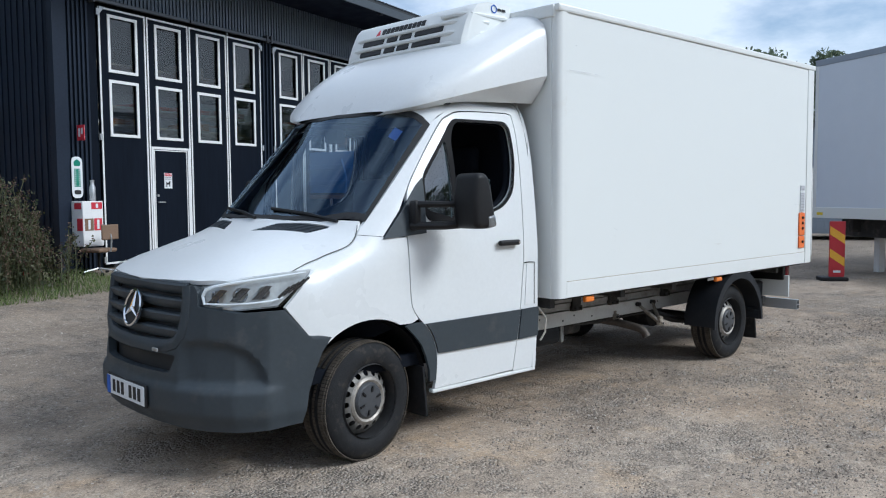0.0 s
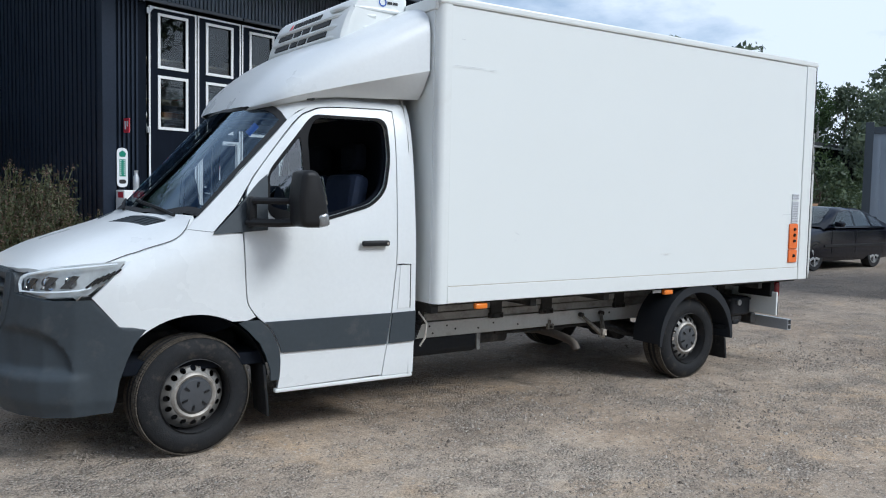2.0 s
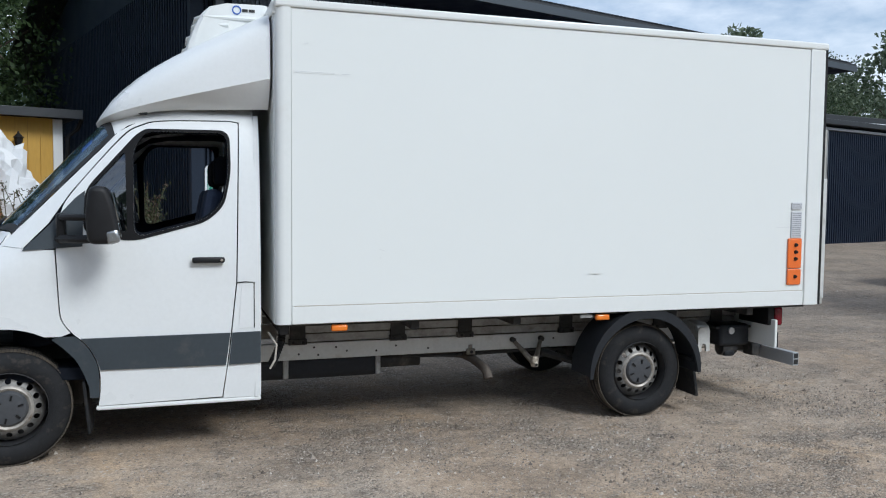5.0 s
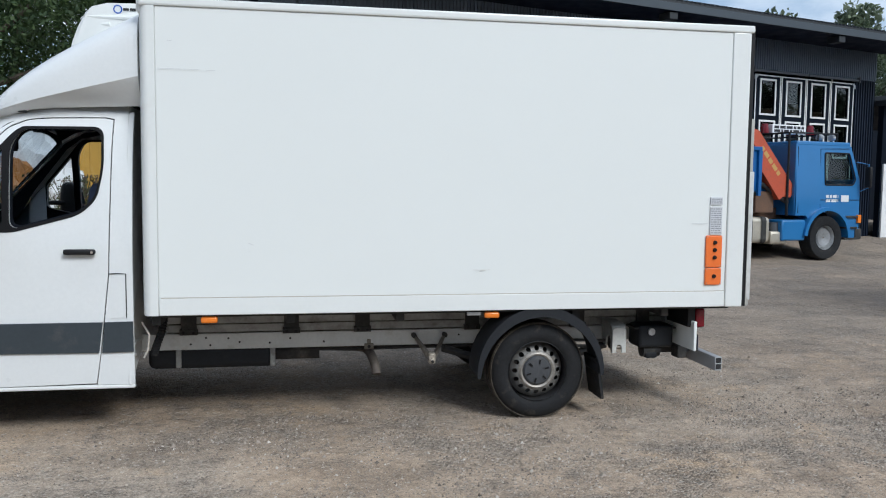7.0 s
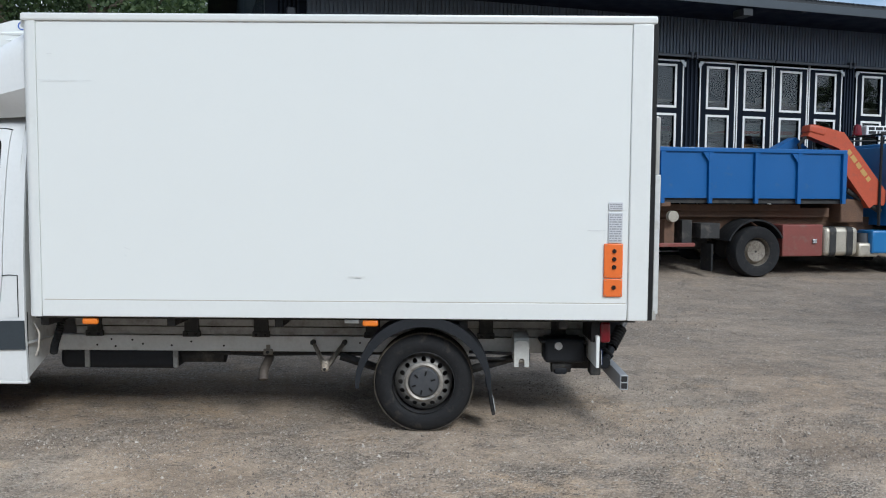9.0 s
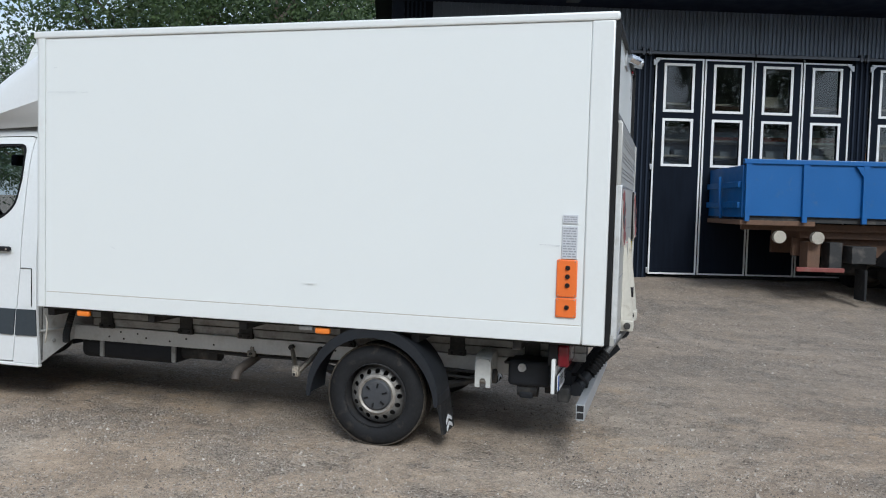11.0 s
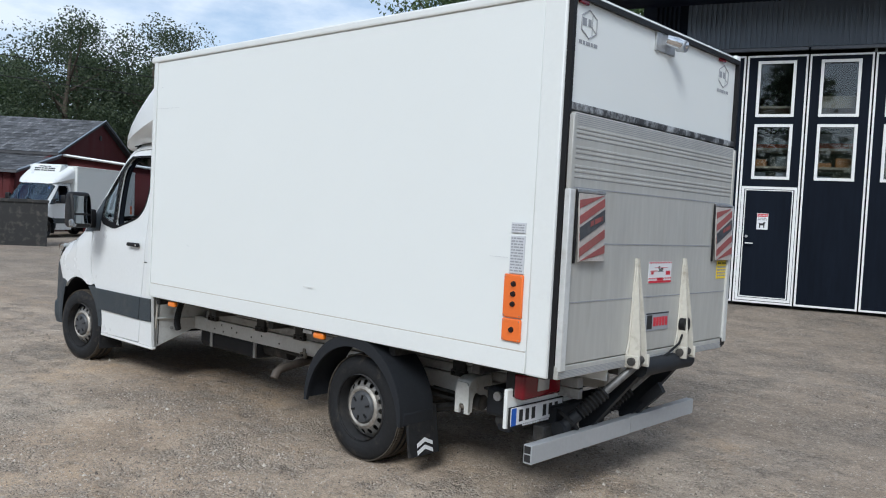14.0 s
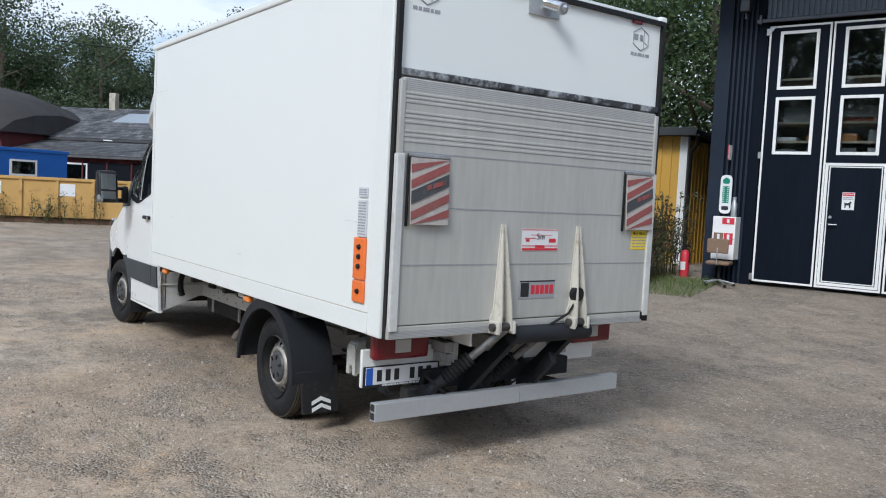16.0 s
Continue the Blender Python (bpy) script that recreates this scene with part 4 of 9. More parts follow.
    part("cab_back", patch([(-0.945, 0.335), (-0.90, 0.33), (-0.53, 0.475), (0.53, 0.475), (0.90, 0.33), (0.945, 0.335), (0.955, 0.9), (0.90, 1.9), (0.80, 2.22), (-0.80, 2.22), (-0.90, 1.9)], lambda a, b: Vector((3.768, a, b)), step=0.1), "cab_rear", T, "dusty white lower cab back")
    for s in (-1, 1):
        part("back_crease", tube(B(), [(3.770, s * 0.94, 0.60), (3.774, s * 0.88, 0.595), (3.774, s * 0.58, 0.585), (3.770, s * 0.53, 0.58)], 0.012, 6), "cab_rear", T)
        part("back_flange", bx(B(), 3.755, 3.788, s * 0.925, s * 0.950, 0.335, 0.82, 0.010), "white_paint", T)
        part("back_seam", bx(B(), 3.769, 3.772, s * 0.868, s * 0.874, 0.36, 0.82), "seam", T)
        part("drain_plug", cyl(B(), (3.766, s * 0.74, 0.50), (3.778, s * 0.74, 0.50), 0.016, seg=12), "sub_rail", T)
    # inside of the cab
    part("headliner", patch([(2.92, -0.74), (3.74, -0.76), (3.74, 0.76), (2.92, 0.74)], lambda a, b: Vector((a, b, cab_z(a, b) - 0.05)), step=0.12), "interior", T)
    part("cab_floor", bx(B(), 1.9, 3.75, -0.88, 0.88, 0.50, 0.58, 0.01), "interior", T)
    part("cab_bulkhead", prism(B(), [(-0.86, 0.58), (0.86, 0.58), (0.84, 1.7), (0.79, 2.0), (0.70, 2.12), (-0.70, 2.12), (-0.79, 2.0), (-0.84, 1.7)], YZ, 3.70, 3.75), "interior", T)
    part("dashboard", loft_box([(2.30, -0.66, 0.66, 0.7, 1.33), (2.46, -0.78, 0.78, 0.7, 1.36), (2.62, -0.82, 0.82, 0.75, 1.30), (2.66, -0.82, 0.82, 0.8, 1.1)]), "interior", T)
    for yc in (-0.45, 0.1, 0.5):
        w = 0.24 if yc != 0.1 else 0.22
        st = part("seat", bx(B(), 3.0, 3.45, yc - w, yc + w, 0.95, 1.10, 0.05), "seat_blue", T)
        part("seat_back", bx(B(), 3.42, 3.55, yc - w, yc + w, 1.08, 1.70, 0.05, rot=Matrix.Rotation(radians(10), 3, "Y")), "seat_blue", st)
        part("headrest", bx(B(), 3.53, 3.63, yc - 0.13, yc + 0.13, 1.72, 1.92, 0.04), "interior", st)
    sw = tube(B(), [Vector((2.78, -0.45, 1.38)) + 0.19 * Vector((math.cos(a) * 0.45, math.sin(a), math.cos(a) * 0.9)) for a in np.linspace(0, 2 * math.pi, 25)], 0.016, 8)
    wheel_s = part("steering_wheel", sw, "black", T)
    part("steering_boss", cyl(B(), (2.60, -0.45, 1.28), (2.79, -0.45, 1.385), 0.05, 0.06, 12), "black", wheel_s)
    part("rear_view_pod", bx(B(), 2.72, 2.80, -0.08, 0.08, 1.93, 2.03, 0.02), "interior", T)

    # bumper and grille
    half = [(0.9, 0.30), (1.17, 0.31), (1.19, 0.38), (1.205, 0.48), (1.245, 0.60), (1.29, 0.70), (1.35, 0.775), (1.24, 0.80), (1.10, 0.955), (0.85, 0.945), (0.60, 0.975), (0.585, 1.06), (0.56, 1.085), (0.50, 1.085), (0.515, 0.80), (0.44, 0.745)]
    bump = half + [(-a, b) for a, b in reversed(half)]
    slot = rounded([(0.42, 0.60), (0.47, 0.70), (-0.47, 0.70), (-0.42, 0.60)], 0.03)

    ARCHED = [(0.40, 0.765), (0.50, 0.785), (0.62, 0.80), (0.78, 0.795), (0.90, 0.755), (0.97, 0.69), (1.02, 0.58)]
    soft_step = lambda v: (lambda k: k * k * (3 - 2 * k))(min(1.0, max(0.0, v)))

    def bmap(s, z):
        a = abs(s)
        sunk = soft_step((itp(a, ARCHED) - z) / 0.045) * soft_step((z - 0.53) / 0.045) * soft_step((a - 0.48) / 0.09) * soft_step((1.05 - a) / 0.08)
        lip = soft_step((0.56 - z) / 0.05) * (1 if a < 1.0 else max(0.0, 1 - (a - 1.0) / 0.12))
        low = soft_step((0.40 - z) / 0.10)
        return nose(s, z, 0.004 - 0.030 * sunk + 0.024 * lip - 0.020 * low)
    bp = part("bumper", patch(bump, bmap, [slot], 0.019, Vector((0.05, 0, 0))), "plastic", T, "dark grey plastic front bumper")
    part("air_intake", patch([(-0.5, 0.57), (0.5, 0.57), (0.5, 0.73), (-0.5, 0.73)], lambda a, b: nose(a, b, -0.06), step=0.1), "ink", bp)
    part("lower_lip", tube(B(), [nose(s, 0.322, -0.014) for s in np.linspace(-1.1, 1.1, 31)], 0.03, 8, rad=[0.024 * float(min(1.0, 0.08 + (1.1 - abs(s)) / 0.5)) for s in np.linspace(-1.1, 1.1, 31)]), "plastic", bp)
    for y in (-0.13,):
        part("parking_sensor", bx(B(), 1.262, 1.275, -0.36, -0.30, 0.715, 0.735, 0.004), "galv", bp)
    gr = part("grille", patch([(-0.50, 1.095), (-0.515, 0.80), (-0.44, 0.745), (0.44, 0.745), (0.515, 0.80), (0.50, 1.095)], lambda a, b: nose(a, b, -0.05), step=0.08), "ink", T, "black slatted grille with round chrome badge")
    for k in range(4):
        z0 = 0.785 + 0.082 * k
        for s in (-1, 1):
            secs = []
            for a in np.linspace(0.0, 0.515, 12):
                secs.append([nose(s * a, z0 + q, o) for q, o in ((0.0, -0.022), (0.016, 0.000), (0.034, 0.010), (0.050, 0.016), (0.059, 0.010), (0.061, -0.006), (0.061, -0.035), (0.0, -0.035))])
            g = B()
            loft(g, secs, True)
            part("grille_slat", g, "plastic", gr)
    rim_path = [(0.505, 1.085), (0.515, 1.0), (0.515, 0.90), (0.50, 0.82), (0.455, 0.765), (0.37, 0.738), (0.2, 0.730), (0.0, 0.728)]
    rim_path = rim_path + [(-a, b) for a, b in reversed(rim_path[:-1])]
    rim_secs = []
    for i, (a, b) in enumerate(rim_path):
        (a0, b0), (a1, b1) = rim_path[max(0, i - 1)], rim_path[min(len(rim_path) - 1, i + 1)]
        d = math.hypot(a1 - a0, b1 - b0)
        na, nb = (b1 - b0) / d, -(a1 - a0) / d
        rim_secs.append([nose(a + na * q, b + nb * q, o) for q, o in ((0.042, -0.030), (0.040, 0.004), (0.026, 0.014), (0.0, 0.017), (-0.026, 0.010), (-0.036, -0.004), (-0.040, -0.030))])
    rim_bm = B()
    loft(rim_bm, rim_secs, True)
    bmesh.ops.recalc_face_normals(rim_bm, faces=rim_bm.faces)
    part("grille_surround", rim_bm, "plastic", gr, "dark grey grille surround")
    part("grille_surround", tube(B(), [nose(a, 1.082, -0.012) for a in np.linspace(-0.50, 0.50, 17)], 0.020, 8), "plastic", gr)
    bc = nose(0.0, 0.925, 0.03)
    n_dir = Vector((-1, 0, 0.25)).normalized()
    em = part("badge", lathe(B(), [(0.10, -0.006), (0.112, 0.0), (0.112, 0.012), (0.10, 0.016), (0.096, 0.008)], bc, n_dir, 36, True), "chrome", gr, "round chrome badge")
    u, v, w = frame_of(n_dir)
    for k in range(3):
        a = math.pi / 2 + k * 2 * math.pi / 3
        up = Vector((0, 0, 1)) - n_dir * n_dir.z
        up.normalize()
        rt = n_dir.cross(up)
        part("badge_spoke", cyl(B(), bc + n_dir * 0.006, bc + n_dir * 0.006 + 0.10 * (math.sin(a) * up + math.cos(a) * rt), 0.018, 0.004, 6), "chrome", em)
    part("badge_disc", lathe(B(), [(0.001, 0.0), (0.10, 0.0)], bc, n_dir, 24), "ink", em)
    plate_back = part("number_plate", bx(B(), 1.232, 1.246, -0.27, 0.27, 0.385, 0.515, 0.004), "ink", T, "white rear number plate with a blue band")
    part("plate_face", bx(B(), 1.227, 1.233, -0.257, 0.257, 0.395, 0.505, 0.002), "paper", plate_back)
    part("plate_band", bx(B(), 1.2245, 1.2265, 0.21, 0.257, 0.396, 0.504), "blueprint", plate_back)
    pb = B()
    for y in (0.155, 0.095, 0.035, -0.075, -0.135, -0.195):
        part("plate_bar", bx(B(), 1.2242, 1.2265, y - 0.018, y + 0.018, 0.415, 0.488), "ink", plate_back)
    pb.free()

    # roof deflector
    W = [(2.79, 0.50), (2.83, 0.66), (2.90, 0.78), (3.0, 0.85), (3.2, 0.915), (3.5, 0.965), (3.87, 1.0)]
    ZT = [(2.79, 2.13), (2.83, 2.20), (2.90, 2.30), (3.0, 2.40), (3.2, 2.54), (3.5, 2.69), (3.87, 2.86)]
    ZC = [(2.79, 2.115), (2.95, 2.17), (3.23, 2.245), (3.87, 2.40)]
    secs = []
    for x in (2.79, 2.80, 2.82, 2.85, 2.90, 2.96, 3.05, 3.15, 3.28, 3.42, 3.56, 3.70, 3.80, 3.862):
        w, zt, zc = itp(x, W), itp(x, ZT), itp(x, ZC)
        n = itp(x, [(2.79, 2.3), (3.2, 3.6), (3.87, 6.5)])
        row = []
        for a in np.linspace(0, math.pi / 2, 15):
            yy, zz = w * math.cos(a) ** (2 / n) if a < math.pi / 2 - 1e-6 else 0.0, zc + (zt - zc) * math.sin(a) ** (2 / n) if a > 1e-6 else zc
            row.append(Vector((x, yy, zz)))
        zlow = itp(x, [(2.79, 2.095), (2.95, 2.13), (3.2, 2.19), (3.87, 2.215)])
        low = Vector((x, min(w - 0.015, max(0.2, w - 0.10 - 0.04 * (x > 3.2))), zlow))
        halfrow = [low, Vector((x, w, zc)).lerp(low, 0.5) + Vector((0, 0.012, 0))] + row
        secs.append([Vector((p.x, -p.y, p.z)) for p in halfrow] + list(reversed(halfrow))[1:])
    db = B()
    loft(db, secs)
    bmesh.ops.recalc_face_normals(db, faces=db.faces)
    es = [e for e in db.edges if len(e.link_faces) == 1 and all(v.co.x > 3.86 for v in e.verts)]
    r = bmesh.ops.extrude_edge_only(db, edges=es)
    bmesh.ops.translate(db, verts=[g for g in r["geom"] if isinstance(g, bmesh.types.BMVert)], vec=(0.004, 0, 0))
    for g in r["geom"]:
        if isinstance(g, bmesh.types.BMVert):
            g.co.y *= 0.955
    part("roof_deflector", db, "white_paint", T, "white roof air deflector", smooth=28)
    for s in (-1, 1):
        part("deflector_bracket", bx(B(), 3.06, 3.12, s * 0.75, s * 0.80, 2.16, 2.215, 0.01), "plastic", T)

    # cooling unit
    rp = [(3.345, 2.60), (3.36, 2.66), (3.40, 2.76), (3.455, 2.86), (3.50, 2.90), (3.62, 2.925), (3.90, 2.93), (3.90, 2.55), (3.36, 2.55)]
    rb = B()
    loft(rb, [[Vector((3.60 + (a - 3.60) * q, y, b)) for a, b in rp] for y, q in ((-0.66, 0.80), (-0.64, 0.93), (-0.58, 0.99), (-0.4, 1.0), (0.4, 1.0), (0.58, 0.99), (0.64, 0.93), (0.66, 0.80))], True)
    bmesh.ops.holes_fill(rb, edges=[e for e in rb.edges if len(e.link_faces) == 1])
    bmesh.ops.recalc_face_normals(rb, faces=rb.faces)
    unit = part("cooling_unit", rb, "trim_white", T, "white cooling unit with dark air slots")
    slope = lambda z: itp(z, [(2.60, 3.345), (2.66, 3.36), (2.76, 3.40), (2.86, 3.455)])
    for zz in (2.618, 2.700, 2.782):
        xx = slope(zz) - 0.004
        part("unit_rib", tube(B(), [(xx + 0.22, -0.655, zz), (xx + 0.04, -0.625, zz), (xx, -0.52, zz), (xx, 0.52, zz), (xx + 0.04, 0.625, zz), (xx + 0.22, 0.655, zz)], 0.017, 8), "trim_white", unit)
    for zz in (2.659, 2.741):
        for y0, y1 in ((-0.44, -0.14), (-0.10, 0.03), (0.06, 0.18), (0.22, 0.47)):
            part("air_slot", bx(B(), slope(zz) - 0.006, slope(zz) + 0.02, y0, y1, zz - 0.021, zz + 0.021, 0.004, rot=Matrix.Rotation(radians(24), 3, "Y")), "ink", unit)
    part("unit_rib", tube(B(), [(3.80, -0.665, 2.83), (3.47, -0.645, 2.83), (3.425, -0.55, 2.83), (3.42, -0.4, 2.83)], 0.016, 8), "trim_white", unit)
    for k in range(10):
        y = 0.26 - 0.05 * k
        part("maker_mark", bx(B(), slope(2.823) - 0.005, slope(2.823) + 0.01, y - 0.019, y + 0.019, 2.800, 2.846, 0.0, rot=Matrix.Rotation(radians(27), 3, "Y")), "ink", unit)
    part("maker_sign", prism(B(), [(0.30, 2.80), (0.345, 2.80), (0.322, 2.848)], lambda a, b, d: (slope(b) - 0.008 + d, a, b), 0, 0.01), "redprint", unit)
    lt = lathe(B(), [(0.022, 0), (0.03, 0), (0.03, 0.002), (0.022, 0.002)], (3.68, -0.662, 2.885), (0, -1, 0), 20, True)
    part("round_mark", lt, "blueprint", unit)
    lt = B()
    bars(lt, 3.715, 3.80, 2.875, 2.895, 1, lambda a, b, d: (a, -0.664 - d, b), 6, 0.1)
    part("maker_mark", lt, "ink", unit)

    # cargo box
    X0, X1, Y0, Y1, Z0, Z1 = 3.885, 8.165, -1.08, 1.07, 0.825, 2.85
    cargo = part("cargo_box", bx(B(), X0 + 0.02, X1 - 0.03, Y0 + 0.012, Y1 - 0.012, Z0 + 0.02, Z1 - 0.01, 0.004), "box_white", T, "white insulated cargo box")
    for s, yy in ((-1, Y0), (1, Y1)):
        o = yy + s * 0.0
        part("side_panel", bx(B(), 3.985, 8.02, yy + 0.004 * -s, yy - 0.02 * s, 0.945, 2.835, 0.003), "box_white", cargo, "white smooth side panel with faint scratches")
        part("bottom_rail", bx(B(), 3.985, 8.02, yy + s * 0.002, yy - 0.03 * s, Z0, 0.941, 0.006), "trim_white", cargo)
        part("rear_post", bx(B(), 8.024, X1, yy + s * 0.004, yy - 0.05 * s, Z0 - 0.003, 2.84, 0.010), "trim_white", cargo)
        part("corner_post", loft_round(3.885, 3.981, yy, s, Z0, 2.852), "trim_white", cargo)
        part("top_rail", bx(B(), 3.882, 8.19, yy + s * 0.010, yy - 0.06 * s, 2.838, 2.892, 0.014), "trim_white", cargo)
        part("panel_seam", bx(B(), 4.0, 8.01, yy + s * 0.0005, yy - 0.015 * s, 0.9405, 0.9455), "joint", cargo)
    part("box_roof", bx(B(), 3.90, 8.17, Y0 + 0.03, Y1 - 0.03, 2.84, 2.885, 0.01), "trim_white", cargo)
    part("front_top_rail", bx(B(), 3.865, 3.93, Y0 + 0.03, Y1 - 0.03, 2.80, 2.888, 0.012), "trim_white", cargo)
    part("front_wall", bx(B(), 3.878, 3.91, Y0 + 0.06, Y1 - 0.06, Z0, 2.82, 0.004), "box_white", cargo)
    # scratches and scuffs
    for xa, xb, zz, dz in ((4.0, 4.10, 2.441, 0.002), (4.105, 4.26, 2.440, 0.001), (4.30, 4.36, 2.437, 0.001), (7.74, 7.87, 1.445, -0.001), (4.56, 4.60, 1.30, -0.10), (4.565, 4.575, 1.25, -0.05), (4.06, 4.09, 2.62, 0.01)):
        part("scratch", bx(B(), xa, xb, Y0 - 0.0048, Y0 - 0.004, zz - 0.0010, zz + 0.0010, rot=Matrix.Rotation(-dz / 0.1 * (0.4 if abs(dz) > 0.02 else 0.02), 3, "Y")), "faint", cargo)
    sf = B()
    for xa, xb, zz, h in ((6.10, 6.22, 1.115, 0.003), (6.15, 6.19, 1.111, 0.004)):
        bx(sf, xa, xb, Y0 - 0.0046, Y0 - 0.004, zz - h / 2, zz + h / 2)
    part("scuff", sf, "scuff", cargo)
    # switch plates and labels
    for (xa, xb, za, zb), ks in (((7.855, 7.985, 1.12, 1.357), (1.305, 1.25, 1.195)), ((7.855, 7.985, 0.99, 1.115), (1.055,))):
        pl = part("switch_plate", bx(B(), xa, xb, Y0 - 0.012, Y0 + 0.004, za, zb, 0.008), "orange", cargo, "orange control plate with round switches")
        for z in ks:
            part("switch_knob", lathe(B(), [(0.001, 0.014), (0.012, 0.014), (0.016, 0.0), (0.021, 0.0)], (7.925, Y0 - 0.011, z), (0, -1, 0), 16), "black", pl)
        for z in (za + 0.012, zb - 0.012):
            for x in (xa + 0.012, xb - 0.012):
                part("screw", cyl(B(), (x, Y0 - 0.013, z), (x, Y0 - 0.011, z), 0.004, seg=8), "chrome", pl)
    for za, zb, k in ((1.585, 1.638, 3), (1.363, 1.567, 12)):
        lb = part("label", bx(B(), 7.884, 7.978, Y0 - 0.006, Y0 + 0.002, za, zb), "label_grey", cargo, "grey instruction label with small print")
        b2 = B()
        bars(b2, 7.89, 7.972, za + 0.006, zb - 0.006, k, lambda a, b, d: (a, Y0 - 0.0062 - d, b), k, 0.5)
        part("label_bar", b2, "greyprint", lb)

    # marker lamps
    for x in (4.30, 6.25):
        part("side_marker", bx(B(), x - 0.055, x + 0.055, -1.06, -1.02, 0.765, 0.81, 0.014, 3), "amber", T, "orange side marker lamp")
    part("lamp_bracket", bx(B(), 6.07, 6.17, -1.045, -1.03, 0.785, 0.81, 0.003), "galv", T)

    # frame under the box
    for s in (-1, 1):
        part("chassis_rail", bx(B(), 3.2, 7.62, s * 0.44, s * 0.50, 0.478, 0.598, 0.006), "alu_rail", T, "dusty grey chassis rail")
        part("sub_rail", bx(bx(B(), 3.95, 8.0, s * 0.45, s * 0.496, 0.606, 0.664, 0.004), 3.95, 8.0, s * 0.45, s * 0.512, 0.674, 0.735, 0.004), "sub_rail", T)
        for x in (4.10, 4.84, 5.37, 6.22, 7.08, 7.63):
            pl = part("rail_bracket", bx(B(), x - 0.055, x + 0.055, s * 0.50, s * 0.526, 0.628, 0.82, 0.004), "chassis", T)
            part("bracket_foot", bx(B(), x - 0.065, x + 0.065, s * 0.498, s * 0.534, 0.592, 0.634, 0.004), "chassis", pl)
            for d in (-0.035, 0.035):
                part("bolt", cyl(B(), (x + d, s * 0.534, 0.612), (x + d, s * 0.544, 0.612), 0.011, seg=8), "black", pl)
    # ink discs on the solid rail stand for the shade in its holes
    for x, z in ((4.11, 0.52), (4.22, 0.565), (4.25, 0.51), (4.38, 0.56), (4.46, 0.53), (4.68, 0.52), (4.83, 0.55), (5.08, 0.52), (6.12, 0.55)):
        part("rivet_hole", cyl(B(), (x, -0.503, z), (x, -0.499, z), 0.008, seg=8), "ink", T)
    for x in (3.95, 4.84, 5.6, 6.9, 7.6):
        part("cross_beam", bx(B(), x - 0.03, x + 0.03, -0.98, 0.98, 0.745, 0.80, 0.006), "chassis", T)
    part("box_floor", bx(B(), 3.9, 8.1, -1.0, 1.0, 0.80, 0.828), "chassis", T)
    part("silencer", bx(B(), 3.80, 4.72, -0.47, -0.05, 0.325, 0.50, 0.055, 4), "guard", T, "black plastic tank with rounded edges")
    part("air_tank", cyl(B(), (4.66, -0.34, 0.42), (5.05, -0.34, 0.42), 0.06, seg=20), "chassis", T)
    for x in (4.02, 4.70):
        part("tank_strap", bx(B(), x - 0.02, x + 0.02, -0.482, -0.462, 0.34, 0.49, 0.008), "sub_rail", T)
    hose_pts = [(3.955, -0.72, 0.82), (3.965, -0.76, 0.75), (3.95, -0.78, 0.66), (3.915, -0.77, 0.57), (3.89, -0.74, 0.50)]
    hose_fine = [Vector(a).lerp(Vector(b), k / 10) for a, b in zip(hose_pts, hose_pts[1:]) for k in range(10)]
    part("hose", tube(B(), hose_fine, 0.03, 10, rad=[0.030 if k % 2 else 0.023 for k in range(len(hose_fine))]), "rubber", T, "black corrugated hose")
    part("cable", tube(B(), [(3.85, -0.93, 0.76), (3.90, -0.96, 0.68), (3.89, -0.96, 0.58), (3.86, -0.94, 0.52)], 0.007, 6), "joint", T)
    part("exhaust_pipe", tube(B(), [(4.95, -0.15, 0.42), (5.25, -0.22, 0.43), (5.40, -0.36, 0.435), (5.43, -0.52, 0.425), (5.437, -0.66, 0.41), (5.442, -0.75, 0.395), (5.446, -0.79, 0.37), (5.45, -0.812, 0.33)], 0.034, 14), "pipe", T, "dull steel exhaust tailpipe")
    hg = part("exhaust_hanger", bx(bx(B(), 5.385, 5.455, -0.525, -0.50, 0.455, 0.50, 0.006), 5.405, 5.435, -0.512, -0.49, 0.48, 0.53, 0.004), "greasy", T)
    part("bolt", cyl(B(), (5.42, -0.525, 0.478), (5.42, -0.537, 0.478), 0.012, seg=8), "chassis", hg)
    # added block, no known part, that darkens the gap below the rail
    part("heat_shield", bx(B(), 4.75, 6.1, -0.12, 0.40, 0.40, 0.47, 0.03, 2), "chassis", T)
    part("brake_pipe", tube(B(), [(4.9, -0.43, 0.455), (5.3, -0.42, 0.44), (5.75, -0.43, 0.45), (6.2, -0.44, 0.45)], 0.014, 6), "chassis", T)
    part("propshaft", cyl(B(), (2.6, 0, 0.45), (6.6, 0, 0.40), 0.045, seg=12), "chassis", T)
    part("rear_axle", cyl(B(), (6.62, -0.75, 0.352), (6.62, 0.75, 0.352), 0.05, seg=12), "chassis", T)
    part("axle_casing", cyl(B(), (6.62, -0.15, 0.36), (6.62, 0.15, 0.36), 0.15, seg=16), "chassis", T)
    part("front_axle", bx(B(), 2.2, 2.4, -0.75, 0.75, 0.28, 0.40, 0.02), "chassis", T)
    part("engine_pan", bx(B(), 1.45, 2.7, -0.55, 0.55, 0.26, 0.7, 0.04), "chassis", T)
    for s in (-1, 1):
        part("leaf_spring", tube(B(), [(5.98, s * 0.56, 0.46), (6.3, s * 0.56, 0.36), (6.62, s * 0.56, 0.31), (6.95, s * 0.56, 0.36), (7.3, s * 0.56, 0.46)], 0.032, 6), "chassis", T)
